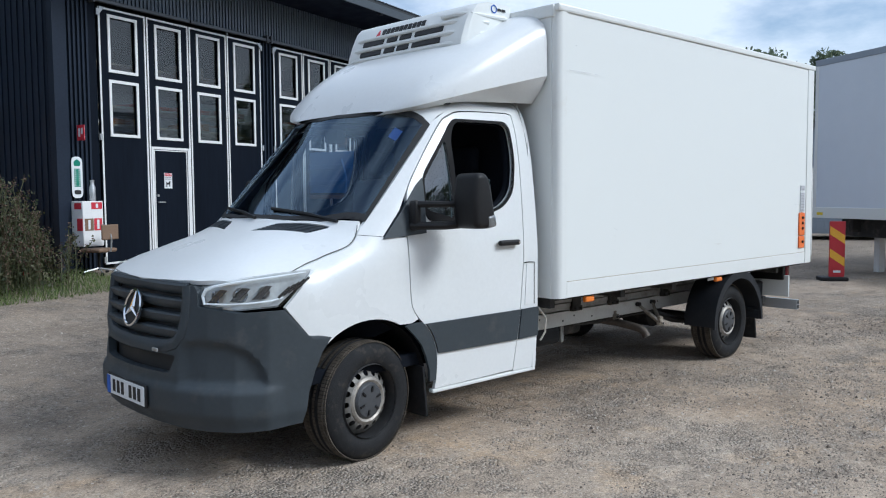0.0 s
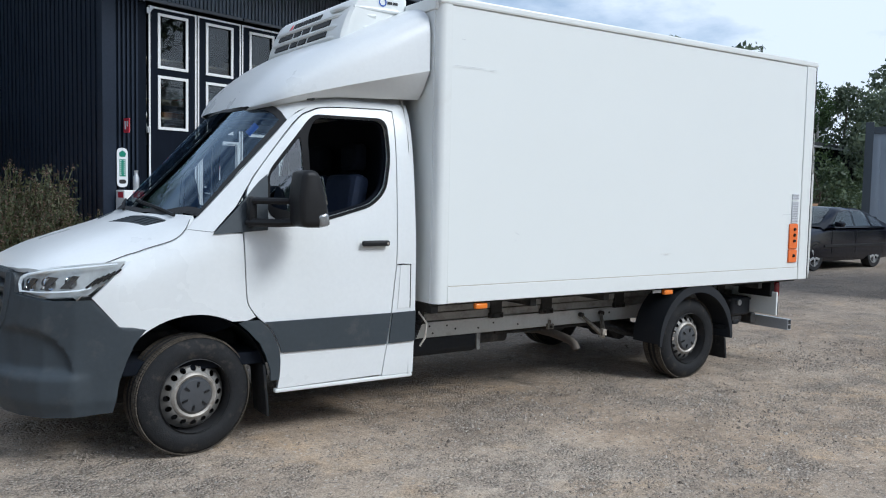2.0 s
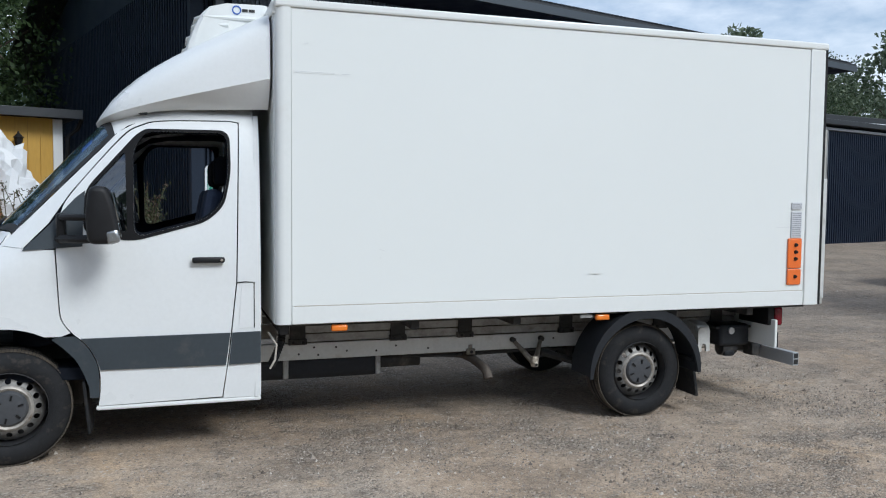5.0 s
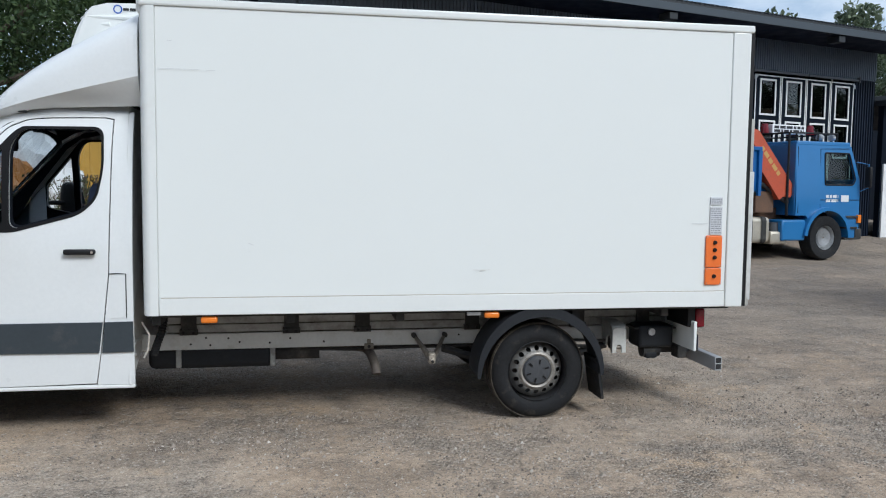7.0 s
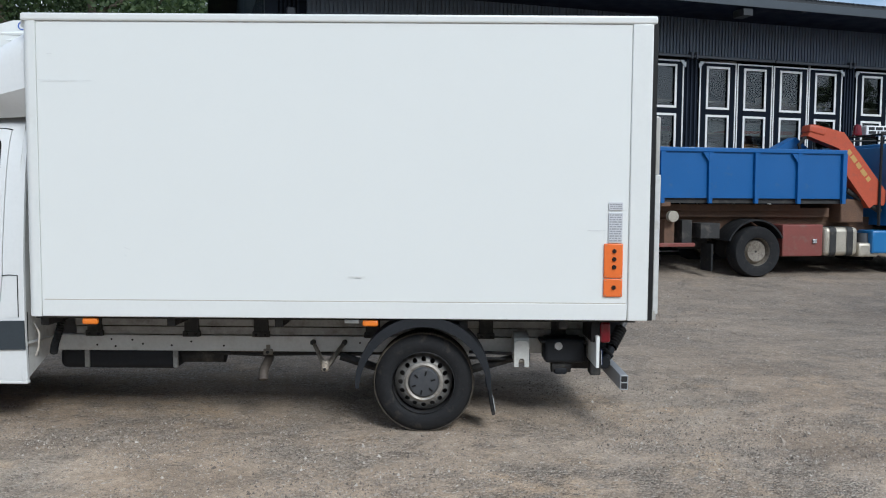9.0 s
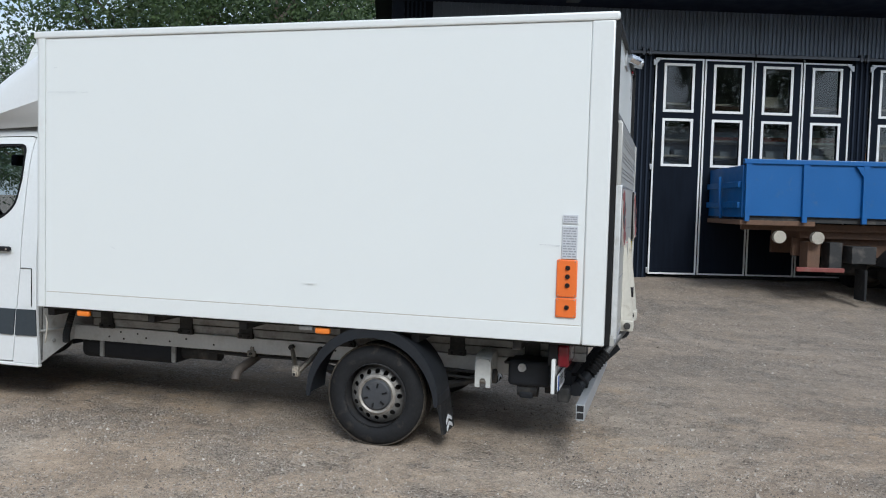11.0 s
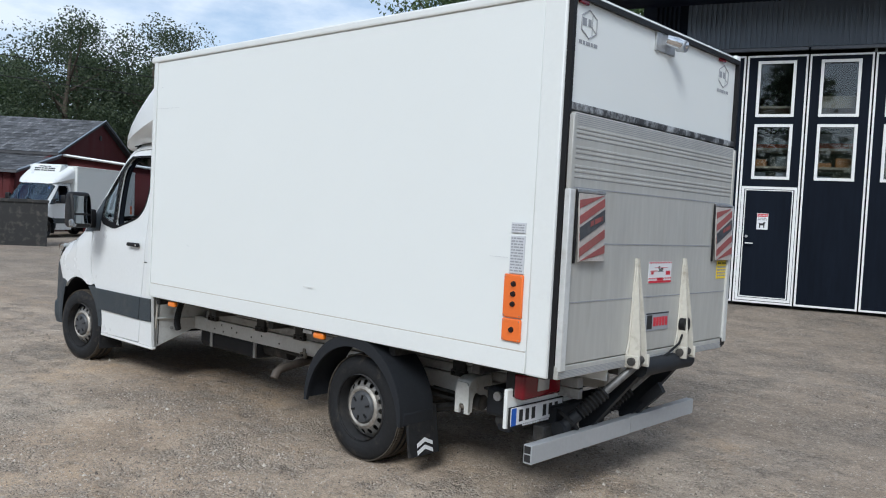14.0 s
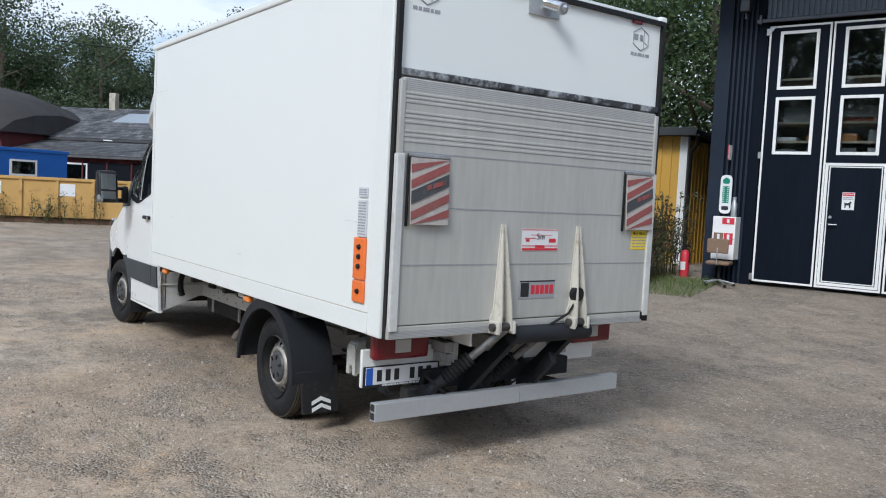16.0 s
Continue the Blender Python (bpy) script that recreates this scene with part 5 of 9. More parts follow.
    # folding bracket: two flat arms to a greasy knuckle
    br = tube(B(), [(5.765, -0.515, 0.555), (5.83, -0.60, 0.465), (5.868, -0.665, 0.405)], 0.02, 6, rad=[0.014, 0.02, 0.024])
    tube(br, [(6.005, -0.515, 0.555), (5.94, -0.60, 0.465), (5.892, -0.665, 0.405)], 0.02, 6, rad=[0.014, 0.02, 0.024])
    fb = part("fold_bracket", br, "greasy", T, "rusty greasy folding bracket")
    part("bracket_knuckle", bx(bx(B(), 5.852, 5.908, -0.70, -0.65, 0.365, 0.45, 0.016, 2), 5.862, 5.898, -0.71, -0.66, 0.375, 0.41, 0.01), "knuckle", fb)
    for x in (5.765, 6.005):
        part("pivot_bolt", cyl(B(), (x, -0.50, 0.555), (x, -0.54, 0.555), 0.02, seg=10), "chassis", fb)
    part("pin", cyl(B(), (5.88, -0.715, 0.388), (5.88, -0.66, 0.388), 0.011, seg=10), "ink", fb)
    # white U-shaped support bracket behind the wheel
    lb = B()
    prism(lb, [(7.275, 0.43), (7.308, 0.43), (7.308, 0.475), (7.318, 0.492), (7.342, 0.492), (7.352, 0.475), (7.352, 0.43), (7.385, 0.43), (7.385, 0.60), (7.365, 0.625), (7.295, 0.625), (7.275, 0.60)], XZ, -0.728, -0.708)
    YZp = lambda a, b, d: (d, a, b)
    cheek = [(-0.725, 0.44), (-0.69, 0.44), (-0.685, 0.52), (-0.665, 0.555), (-0.63, 0.56), (-0.60, 0.53), (-0.585, 0.47), (-0.555, 0.44), (-0.502, 0.47), (-0.502, 0.66), (-0.66, 0.655), (-0.705, 0.635), (-0.725, 0.60)]
    for xa, xb in ((7.275, 7.289), (7.371, 7.385)):
        prism(lb, cheek, YZp, xa, xb)
    prism(lb, [(-0.727, 0.60), (-0.705, 0.637), (-0.66, 0.657), (-0.502, 0.662), (-0.502, 0.650), (-0.655, 0.645), (-0.695, 0.627), (-0.713, 0.595)], YZp, 7.28, 7.38)
    bmesh.ops.translate(lb, vec=(0, -0.045, 0), verts=list(lb.verts))
    bmesh.ops.recalc_face_normals(lb, faces=list(lb.faces))
    jk = part("jack_bracket", lb, "bracket", T, "dull white steel support bracket")
    part("bracket_pin", cyl(B(), (7.285, -0.745, 0.47), (7.375, -0.745, 0.47), 0.018, seg=10), "greasy", jk)
    part("bracket_roller", cyl(B(), (7.30, -0.645, 0.49), (7.40, -0.645, 0.49), 0.05, seg=14), "chassis", jk)
    hu = part("hydraulic_box", bx(B(), 7.50, 7.79, -0.75, -0.53, 0.455, 0.635, 0.028, 3), "guard", T, "black hydraulic unit")
    part("unit_flange", bx(B(), 7.47, 7.815, -0.735, -0.55, 0.60, 0.618, 0.005), "chassis", hu)
    part("pump", cyl(B(), (7.56, -0.66, 0.43), (7.70, -0.66, 0.43), 0.058, seg=18), "chassis", hu)
    part("pump_foot", bx(B(), 7.575, 7.675, -0.72, -0.60, 0.365, 0.42, 0.018, 2), "guard", hu)
    part("cap", cyl(B(), (7.60, -0.766, 0.585), (7.60, -0.746, 0.585), 0.028, seg=16), "galv", hu)
    for z in (0.50, 0.455):
        part("brake_rod", cyl(B(), (6.95, -0.62, z + 0.01), (7.28, -0.62, z), 0.012, seg=8), "chassis", T)

    # wheels and mudguards
    for x in (2.295, 6.62):
        for s in (-1, 1):
            wheel(T, x, s, out=0.045 if x > 5 else 0.0, steer=0.0 if x > 5 else 7.0)
    for s in (-1, 1):
        ring = lambda ra, rb, a0, a1: arc(6.62, 0.366, ra, a0, a1, 24) + arc(6.62, 0.366, rb, a1, a0, 24)
        g = part("mudguard", prism(B(), ring(0.474, 0.462, 182, -2), XZ, s * 0.77, s * 1.062), "guard", T, "black plastic mudguard")
        part("mudguard_lip", prism(B(), arc(6.62, 0.366, 0.474, 184, -4, 24) + [(6.62 + r * math.cos(radians(a)), 0.366 + r * math.sin(radians(a))) for a, r in ((-4 + 7.84 * k, 0.402 + 0.048 * abs(1 - k / 12) ** 2.5) for k in range(25))], XZ, s * 1.05, s * 1.072), "guard", g)
        part("mudguard_tail", bx(B(), 7.062, 7.096, s * 0.77, s * 1.05, 0.33, 0.42, 0.014), "guard", g)
        fl = part("mud_flap", bx(B(), 7.08, 7.105, s * 0.73, s * 1.0, 0.13, 0.44, 0.006, rot=Matrix.Rotation(radians(-9), 3, "Y")), "rubber", T, "black mud flap with white chevrons")
        for k in range(2):
            ch = B()
            zz = 0.175 + 0.045 * k
            pl = [(-0.07, zz - 0.03), (0, zz), (0.07, zz - 0.03), (0.07, zz - 0.005), (0, zz + 0.025), (-0.07, zz - 0.005)]
            prism(ch, pl, lambda a, b, d: (7.1085 + (0.285 - b) * 0.158 + d, s * 0.865 + a, b), 0.0, 0.003)
            part("chevron", ch, "paper", fl)

    # tail lift and rear
    part("rear_panel", bx(B(), 8.14, 8.172, Y0 + 0.035, Y1 - 0.035, 2.25, 2.85, 0.006), "box_white", cargo, "white upper rear door")
    part("rear_frame_seal", rect_ring(8.166, 8.198, Y0 + 0.012, Y1 - 0.012, Z0, 2.855, 0.028), "black", cargo, "black rubber edge seal")
    part("drip_rail", bx(B(), 8.165, 8.20, Y0 + 0.04, Y1 - 0.04, 2.245, 2.285, 0.008), "scuffed_rubber", cargo, "black rubber drip rail with worn pale scuffs")
    lift = part("tail_lift", bx(B(), 8.178, 8.222, -1.035, 0.985, 0.90, 2.232, 0.006), "alu", T, "ribbed aluminium tail lift platform, folded up")
    for k in range(6):
        z = 2.222 - 0.0105 * k
        part("rib_groove", bx(B(), 8.2205, 8.2226, -1.03, 0.98, z - 0.0018, z + 0.0018), "greyprint", lift)
    for z in (2.152, 2.130, 2.106, 2.050, 2.026, 1.998, 1.950, 1.926, 1.898):
        part("platform_rib", bx(B(), 8.219, 8.2255, -1.03, 0.98, z - 0.007, z + 0.007, 0.003), "alu", lift)
        part("rib_groove", bx(B(), 8.2205, 8.2228, -1.03, 0.98, z - 0.0105, z - 0.0075), "greyprint", lift)
    for z in (1.84, 1.545, 1.23):
        part("platform_seam", bx(B(), 8.2215, 8.2245, -1.03, 0.98, z - 0.003, z + 0.003), "greyprint", lift)
    part("platform_foot", bx(B(), 8.165, 8.224, -1.065, 0.97, 0.826, 0.895, 0.004), "alu", lift, "pale grooved aluminium foot of the platform")
    for z in (0.834, 0.842, 0.850, 0.858, 0.866):
        part("foot_rib", bx(B(), 8.2225, 8.2255, -1.06, 0.965, z - 0.0016, z + 0.0016), "greyprint", lift)
    for y in (-1.045, 0.985):
        part("platform_edge", bx(B(), 8.20, 8.238, y - 0.02, y + 0.03, 0.87, 1.83, 0.006), "alu_rail", lift)
        part("platform_edge", bx(B(), 8.20, 8.23, y - 0.012, y + 0.022, 1.83, 2.22, 0.006), "alu", lift)
    for y in (0.98,):
        part("edge_block", bx(B(), 8.18, 8.23, y - 0.03, y + 0.035, 0.845, 0.895, 0.006), "black", lift)
    for ya, yb in ((-0.975, -0.725), (0.725, 0.975)):
        fl = part("warning_flag", bx(B(), 8.235, 8.246, ya, yb, 1.45, 1.812, 0.003, rot=Matrix.Rotation(radians(-3), 3, "Y")), "flag_white", lift, "red and white striped warning flap")
        for k in range(5):
            z = 1.42 + 0.085 * k
            pl = [(ya, z - 0.03), (yb, z + 0.075), (yb, z + 0.12), (ya, z + 0.015)]
            pl = [(a, min(1.81, max(1.452, b))) for a, b in pl]
            b3 = B()
            prism(b3, pl, lambda a, b, d: (8.2475 + (b - 1.63) * 0.052 * -1 + d, a, b), 0, 0.002)
            part("stripe", b3, "flag_red", fl)
        b3 = B()
        prism(b3, [(ya, 1.56), (yb, 1.665), (yb, 1.735), (ya, 1.63)], lambda a, b, d: (8.2492 - (b - 1.63) * 0.052 + d, a, b), 0, 0.002)
        part("dark_band", b3, "hub", fl)
        b3 = B()
        bars(b3, 0.0, 0.12, 0.0, 0.03, 1, lambda a, b, d: (8.2515 + d, ya + 0.10 + a, 1.635 + b + a * 0.3), 8, 0.1)
        part("maker_mark", b3, "flag_red", fl)
        part("flag_bar", bx(B(), 8.226, 8.24, ya - 0.02, yb + 0.01, 1.815, 1.835, 0.004), "galv", fl)
        part("flag_edge", bx(B(), 8.226, 8.238, ya - 0.022, ya - 0.008, 1.44, 1.83, 0.003), "black", fl)
    st = part("distance_sticker", bx(B(), 8.2225, 8.2245, -0.15, 0.143, 1.31, 1.442), "paper", lift, "white sticker with red stripes and a distance mark")
    b3 = B()
    for k in range(14):
        a = -0.15 + 0.021 * k
        for z in (1.432, 1.335):
            prism(b3, [(a, z), (a + 0.011, z), (a + 0.018, z + 0.009), (a + 0.007, z + 0.009)], YZ, 8.225, 8.226)
    bx(b3, 8.225, 8.226, -0.15, 0.143, 1.312, 1.326)
    bx(b3, 8.225, 8.226, -0.045, 0.035, 1.327, 1.344)
    part("red_stripe", b3, "redprint", st)
    b3 = B()
    bx(b3, 8.225, 8.226, -0.13, -0.04, 1.383, 1.388)
    bx(b3, 8.225, 8.226, -0.12, -0.09, 1.365, 1.380, 0.0004)
    bx(b3, 8.225, 8.226, 0.07, 0.125, 1.36, 1.385, 0.0004)
    bx(b3, 8.225, 8.226, -0.08, 0.09, 1.404, 1.407)
    part("sticker_drawing", b3, "redprint", st)
    part("sticker_text", text_bm("5m", 0.052, Matrix.Translation((8.2255, 0.0, 1.395)) @ pose(0, 0, 0, 90, 0, 90)), "ink", st, smooth=0)
    np_ = part("maker_plate", bx(B(), 8.2225, 8.2265, -0.152, 0.140, 1.018, 1.13, 0.002), "greyprint", lift, "grey maker plate with red mark")
    b3 = B()
    bx(b3, 8.2266, 8.2276, -0.15, 0.138, 1.12, 1.128)
    bx(b3, 8.2266, 8.2276, -0.14, -0.075, 1.03, 1.115)
    part("plate_mark", b3, "ink", np_)
    b3 = B()
    for k in range(5):
        bx(b3, 8.2266, 8.2280, -0.058 + 0.038 * k, -0.028 + 0.038 * k, 1.045, 1.10)
    part("plate_bar", b3, "redprint", np_)
    yl = part("load_label", bx(B(), 8.2225, 8.2245, 0.815, 0.975, 1.32, 1.445), "yellowprint", lift, "yellow load label")
    b3 = B()
    bars(b3, 0.825, 0.965, 1.33, 1.41, 4, lambda a, b, d: (8.2246 + d, a, b), 9, 0.5)
    part("label_bar", b3, "greyprint", yl)
    part("label_text", text_bm("MAX 750 KG", 0.024, Matrix.Translation((8.2255, 0.895, 1.427)) @ pose(0, 0, 0, 90, 0, 90)), "ink", yl, smooth=0)
    for yt in (-0.300, 0.315):
        y0, y1 = yt - 0.070, yt + 0.070
        b3 = B()
        prism(b3, [(yt - 0.020, 1.465), (yt + 0.020, 1.465), (yt + 0.048, 0.97), (y1, 0.91), (y1, 0.825), (y0, 0.825), (y0, 0.91), (yt - 0.048, 0.97)], YZ, 8.224, 8.234)
        for d in (-0.010, 0.010):
            prism(b3, [(8.230, 1.455), (8.238, 1.455), (8.300, 0.96), (8.305, 0.84), (8.230, 0.84)], lambda a, b, q: (a, yt + d + (d * 3.2) * (1.455 - b) / 0.6 + q, b), -0.004, 0.004)
        bx(b3, 8.22, 8.31, y0, y0 + 0.02, 0.825, 0.90, 0.006)
        bx(b3, 8.22, 8.31, y1 - 0.02, y1, 0.825, 0.90, 0.006)
        bk = part("hinge_bracket", b3, "cream", lift, "cream painted steel hinge bracket")
        part("hinge_pin", cyl(B(), (8.27, y0 - 0.02, 0.865), (8.27, y1 + 0.02, 0.865), 0.024, seg=12), "chassis", bk)
    part("foot_switch", cyl(B(), (8.24, 0.30, 1.04), (8.28, 0.30, 1.04), 0.045, seg=16), "black", lift)
    part("switch_cable", tube(B(), [(8.26, 0.30, 1.0), (8.26, 0.24, 0.92), (8.24, 0.10, 0.85), (8.2, 0.02, 0.78)], 0.008, 6), "black", lift)
    part("lift_tube", tube(B(), [(8.225, -0.20, 0.80), (8.225, 0.44, 0.80)], 0.055, 16), "guard", lift, "black lift cross tube")
    for y in (-0.12, 0.36):
        part("lift_arm", prism(B(), [(8.26, 0.82), (8.22, 0.86), (8.15, 0.82), (7.90, 0.46), (7.93, 0.40), (8.0, 0.41)], lambda a, b, d: (a, y + d - (0.82 - b) * 0.5, b), -0.025, 0.025), "guard", lift)
    for p, q in (((8.265, -0.27, 0.85), (7.96, -0.60, 0.44)), ((8.20, 0.08, 0.79), (7.92, -0.16, 0.43))):
        p, q = Vector(p), Vector(q)
        d = (q - p)
        cy = part("lift_cylinder", cyl(B(), p, p + d * 0.5, 0.024, seg=16), "worn_grey", lift)
        bel = [(0.034 + (0.013 if k % 2 else 0.0), k * 0.013) for k in range(16)]
        part("bellows", lathe(B(), bel, p + d * 0.44, d, 20), "rubber", cy)
        part("cylinder_body", cyl(B(), p + d * 0.78, q, 0.036, seg=16), "guard", cy)
        part("cylinder_eye", cyl(B(), q + Vector((0, -0.04, 0)), q + Vector((0, 0.04, 0)), 0.045, seg=16), "guard", cy)
    part("hydraulic_hose", tube(B(), [(7.95, -0.50, 0.50), (8.02, -0.52, 0.44), (8.03, -0.58, 0.48), (7.97, -0.62, 0.54), (7.90, -0.55, 0.53)], 0.012, 6), "rubber", lift)
    part("lift_frame", bx(B(), 7.75, 7.92, -0.6, 0.6, 0.44, 0.56, 0.01), "guard", lift)

    # lamps, plate, bumper bar
    for ya, yb, za in ((-1.0, -0.30, 0.475), (0.25, 0.90, 0.52)):
        part("light_panel", bx(B(), 7.83, 7.855, ya, yb, za, 0.70, 0.006), "trim_white", T, "white rear light panel")
    for s in (-1, 1):
        yc = -0.775 if s < 0 else 0.80
        tl = part("tail_light", bx(B(), 7.865, 7.938, yc - 0.19, yc + 0.19, 0.645, 0.795, 0.02, 3), "red_lens", T, "red tail light with clear section")
        part("lamp_housing", bx(B(), 7.80, 7.866, yc - 0.175, yc + 0.185, 0.650, 0.796, 0.01), "black", tl)
        part("reverse_lens", bx(B(), 7.934, 7.943, yc - 0.055, yc + 0.055, 0.685, 0.765, 0.003), "clear_lens", tl)
    plate = part("number_plate", bx(B(), 7.862, 7.87, -0.995, -0.455, 0.475, 0.60, 0.003), "ink", T, "white number plate with dark characters hidden")
    part("plate_face", bx(B(), 7.868, 7.875, -0.98, -0.47, 0.492, 0.594, 0.002), "paper", plate)
    part("plate_band", bx(B(), 7.876, 7.877, -0.98, -0.935, 0.493, 0.593), "blueprint", plate)
    for y in (-0.89, -0.83, -0.77, -0.66, -0.60, -0.54):
        part("plate_bar", bx(B(), 7.876, 7.877, y - 0.017, y + 0.017, 0.51, 0.578), "ink", plate)
    pb = B()
    bars(pb, -0.865, -0.585, 0.478, 0.49, 1, lambda a, b, d: (7.8705 + d, a, b), 3, 0.1)
    part("frame_bar", pb, "paper", plate)
    part("step_support", bx(bx(B(), 7.96, 8.15, -0.63, -0.43, 0.806, 0.818, 0.003), 7.96, 8.15, -0.442, -0.43, 0.735, 0.806, 0.003), "trim_white", T, "white folded support plate under the lift")
    part("lift_link", prism(B(), [(8.10, 0.60), (8.16, 0.66), (8.20, 0.60), (8.02, 0.42), (7.96, 0.44)], lambda a, b, d: (a, 0.20 + d, b), -0.02, 0.02), "guard", T)
    part("tow_block", bx(B(), 7.84, 7.92, -0.72, -0.60, 0.36, 0.46, 0.012), "chassis", T)
    beam = part("underrun_bar", bx(B(), 8.0, 8.055, -1.02, 0.055, 0.325, 0.43, 0.004), "bar_grey", T, "aluminium rear underrun bar")
    part("bar_half", bx(B(), 8.0, 8.055, 0.059, 0.955, 0.327, 0.432, 0.004), "bar_grey", beam)
    # ink slabs on the solid bar end stand for the hollows' shade
    for za in (0.335, 0.383):
        part("bar_hollow", bx(B(), 8.006, 8.049, -1.0206, -1.018, za, za + 0.04), "ink", beam)
    for y in (-0.45, 0.45):
        part("bar_arm", bx(B(), 7.72, 8.01, y - 0.03, y + 0.03, 0.36, 0.42, 0.006), "chassis", beam)
    # upper rear fittings
    lamp = part("work_lamp", bx(B(), 8.172, 8.186, -0.155, 0.085, 2.715, 2.83, 0.003), "galv", T, "chrome rear work lamp on a plate")
    part("lamp_body", tube(B(), [(8.20, -0.06, 2.79), (8.25, -0.02, 2.775), (8.27, 0.04, 2.765)], 0.032, 12), "chrome", lamp)
    part("lamp_head", cyl(B(), (8.235, 0.02, 2.765), (8.29, 0.02, 2.755), 0.035, seg=14), "galv", lamp)
    for y in (-0.955, 0.79):
        part("clearance_lamp", bx(B(), 8.172, 8.19, y - 0.045, y + 0.045, 2.805, 2.84, 0.006), "red_lens", T)
    for y0 in (-0.88, 0.84):
        lg = B()
        hexa = [(y0 + 0.085 * math.sin(a), 2.715 + 0.075 * math.cos(a)) for a in np.linspace(0, 2 * math.pi, 7)]
        tube(lg, [(8.1735, a, b) for a, b in hexa], 0.0045, 4)
        tube(lg, [(8.1735, y0, 2.715), (8.1735, hexa[2][0], hexa[2][1])], 0.003, 4)
        tube(lg, [(8.1735, y0 + 0.03, 2.77), (8.1735, y0 + 0.03, 2.66)], 0.003, 4)
        bars(lg, -0.07, 0.02, 2.70, 2.745, 1, lambda a, b, d: (8.173 + d, y0 + a, b), 4, 0.1)
        bars(lg, -0.09, 0.09, 2.60, 2.625, 1, lambda a, b, d: (8.173 + d, y0 + a, b), 7, 0.2)
        part("box_maker_mark", lg, "greyprint", cargo, smooth=0)
    SHIFT = Vector((0, 0, 0))
    return T


def solid_quad(pts, t):
    """A thin solid plate over four corners."""
    n = (pts[1] - pts[0]).cross(pts[2] - pts[0]).normalized() * t / 2
    bm = B()
    lo, hi = [bm.verts.new(q - n) for q in pts], [bm.verts.new(q + n) for q in pts]
    bm.faces.new(lo[::-1])
    bm.faces.new(hi)
    for i in range(4):
        bm.faces.new((lo[i], lo[(i + 1) % 4], hi[(i + 1) % 4], hi[i]))
    bmesh.ops.recalc_face_normals(bm, faces=bm.faces)
    return bm


def loft_box(rows):
    """A block whose rectangular section changes along x: (x, y0, y1, z0, z1)."""
    bm = B()
    loft(bm, [[Vector((x, y0, z0)), Vector((x, y1, z0)), Vector((x, y1, z1)), Vector((x, y0, z1))] for x, y0, y1, z0, z1 in rows], True)
    bmesh.ops.holes_fill(bm, edges=[e for e in bm.edges if len(e.link_faces) == 1])
    bmesh.ops.recalc_face_normals(bm, faces=bm.faces)
    return bm


def loft_round(x0, x1, y, s, z0, z1):
    """A front corner post with a rounded outer edge."""
    r = 0.055
    pl = [(x1, y + s * 0.003), (x0 + r, y + s * 0.003)] + [(x0 + r - r * math.sin(a), y + s * 0.003 - s * r * (1 - math.cos(a))) for a in np.linspace(0.2, math.pi / 2, 6)] + [(x0, y - s * 0.10), (x1, y - s * 0.10)]
    return prism(B(), pl, XY, z0, z1)


def rect_ring(x0, x1, y0, y1, z0, z1, w):
    bm = B()
    for a in ((y0, y0 + w, z0, z1), (y1 - w, y1, z0, z1), (y0 + w, y1 - w, z1 - w, z1)):
        bx(bm, x0, x1, *a)
    return bm


truck = build_truck()


# ---- ground ----
BARN = pose(4.284, 13.168, 0, 0, 0, 17.62)
BARN_INV = BARN.inverted()


def ground_z(x, y):
    p = BARN_INV @ Vector((x, y, 0))
    f = min(1.0, max(0.0, (p.y + 7.0) / 7.0)) ** 2
    g = 0.45 * f * min(1.0, max(0.0, (p.x + 9.0) / 6.0)) * min(1.0, max(0.0, (40 - p.x) / 12.0))
    near = 0.012 * noise.noise(Vector((x * 0.9, y * 0.9, 3.1))) + 0.02 * noise.noise(Vector((x * 0.25, y * 0.25, 7.7)))
    d = max(0.0, 1.0 - 0.25 * min(math.dist((x, y), (2.3, 4.0)), math.dist((x, y), (6.6, 4.0)), math.dist((x, y), (2.3, 5.9)), math.dist((x, y), (6.6, 5.9))))
    return g + near * (1 - d)


def build_ground():
    xs = sorted(set([-900, -400, -180, -90, -60] + [round(-45 + 1.5 * i, 2) for i in range(20)] + [round(-15 + 0.5 * i, 2) for i in range(90)] + [round(30 + 2 * i, 2) for i in range(20)] + [90, 180, 400, 900]))
    ys = sorted(set([-900, -400, -150, -60, -30] + [round(-14 + 0.5 * i, 2) for i in range(84)] + [round(28 + 2 * i, 2) for i in range(20)] + [90, 180, 400, 900]))
    vs = [(x, y, ground_z(x, y) if -45 < x < 70 and -30 < y < 68 else 0.0) for y in ys for x in xs]
    k = len(xs)
    fs = [(j * k + i, j * k + i + 1, (j + 1) * k + i + 1, (j + 1) * k + i) for j in range(len(ys) - 1) for i in range(k - 1)]
    me = bpy.data.meshes.new("ground")
    me.from_pydata(vs, [], fs)
    me.polygons.foreach_set("use_smooth", [True] * len(me.polygons))
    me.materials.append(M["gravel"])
    tagged(new("ground", me), "trodden grey-brown gravel yard with tan patches", "ground", kind="structure")


build_ground()


# ---- the black barn ----
GW, GP, GH, GZ = 3.692, 4.052, 4.015, 0.496      # gate width, spacing, height, foot
EAVE_Y, EAVE_Z, RIDGE_Y, RIDGE_Z = -1.3, 5.31, 7.0, 7.45
S0, S1, DEEP = -0.76, 16.75, 15.0


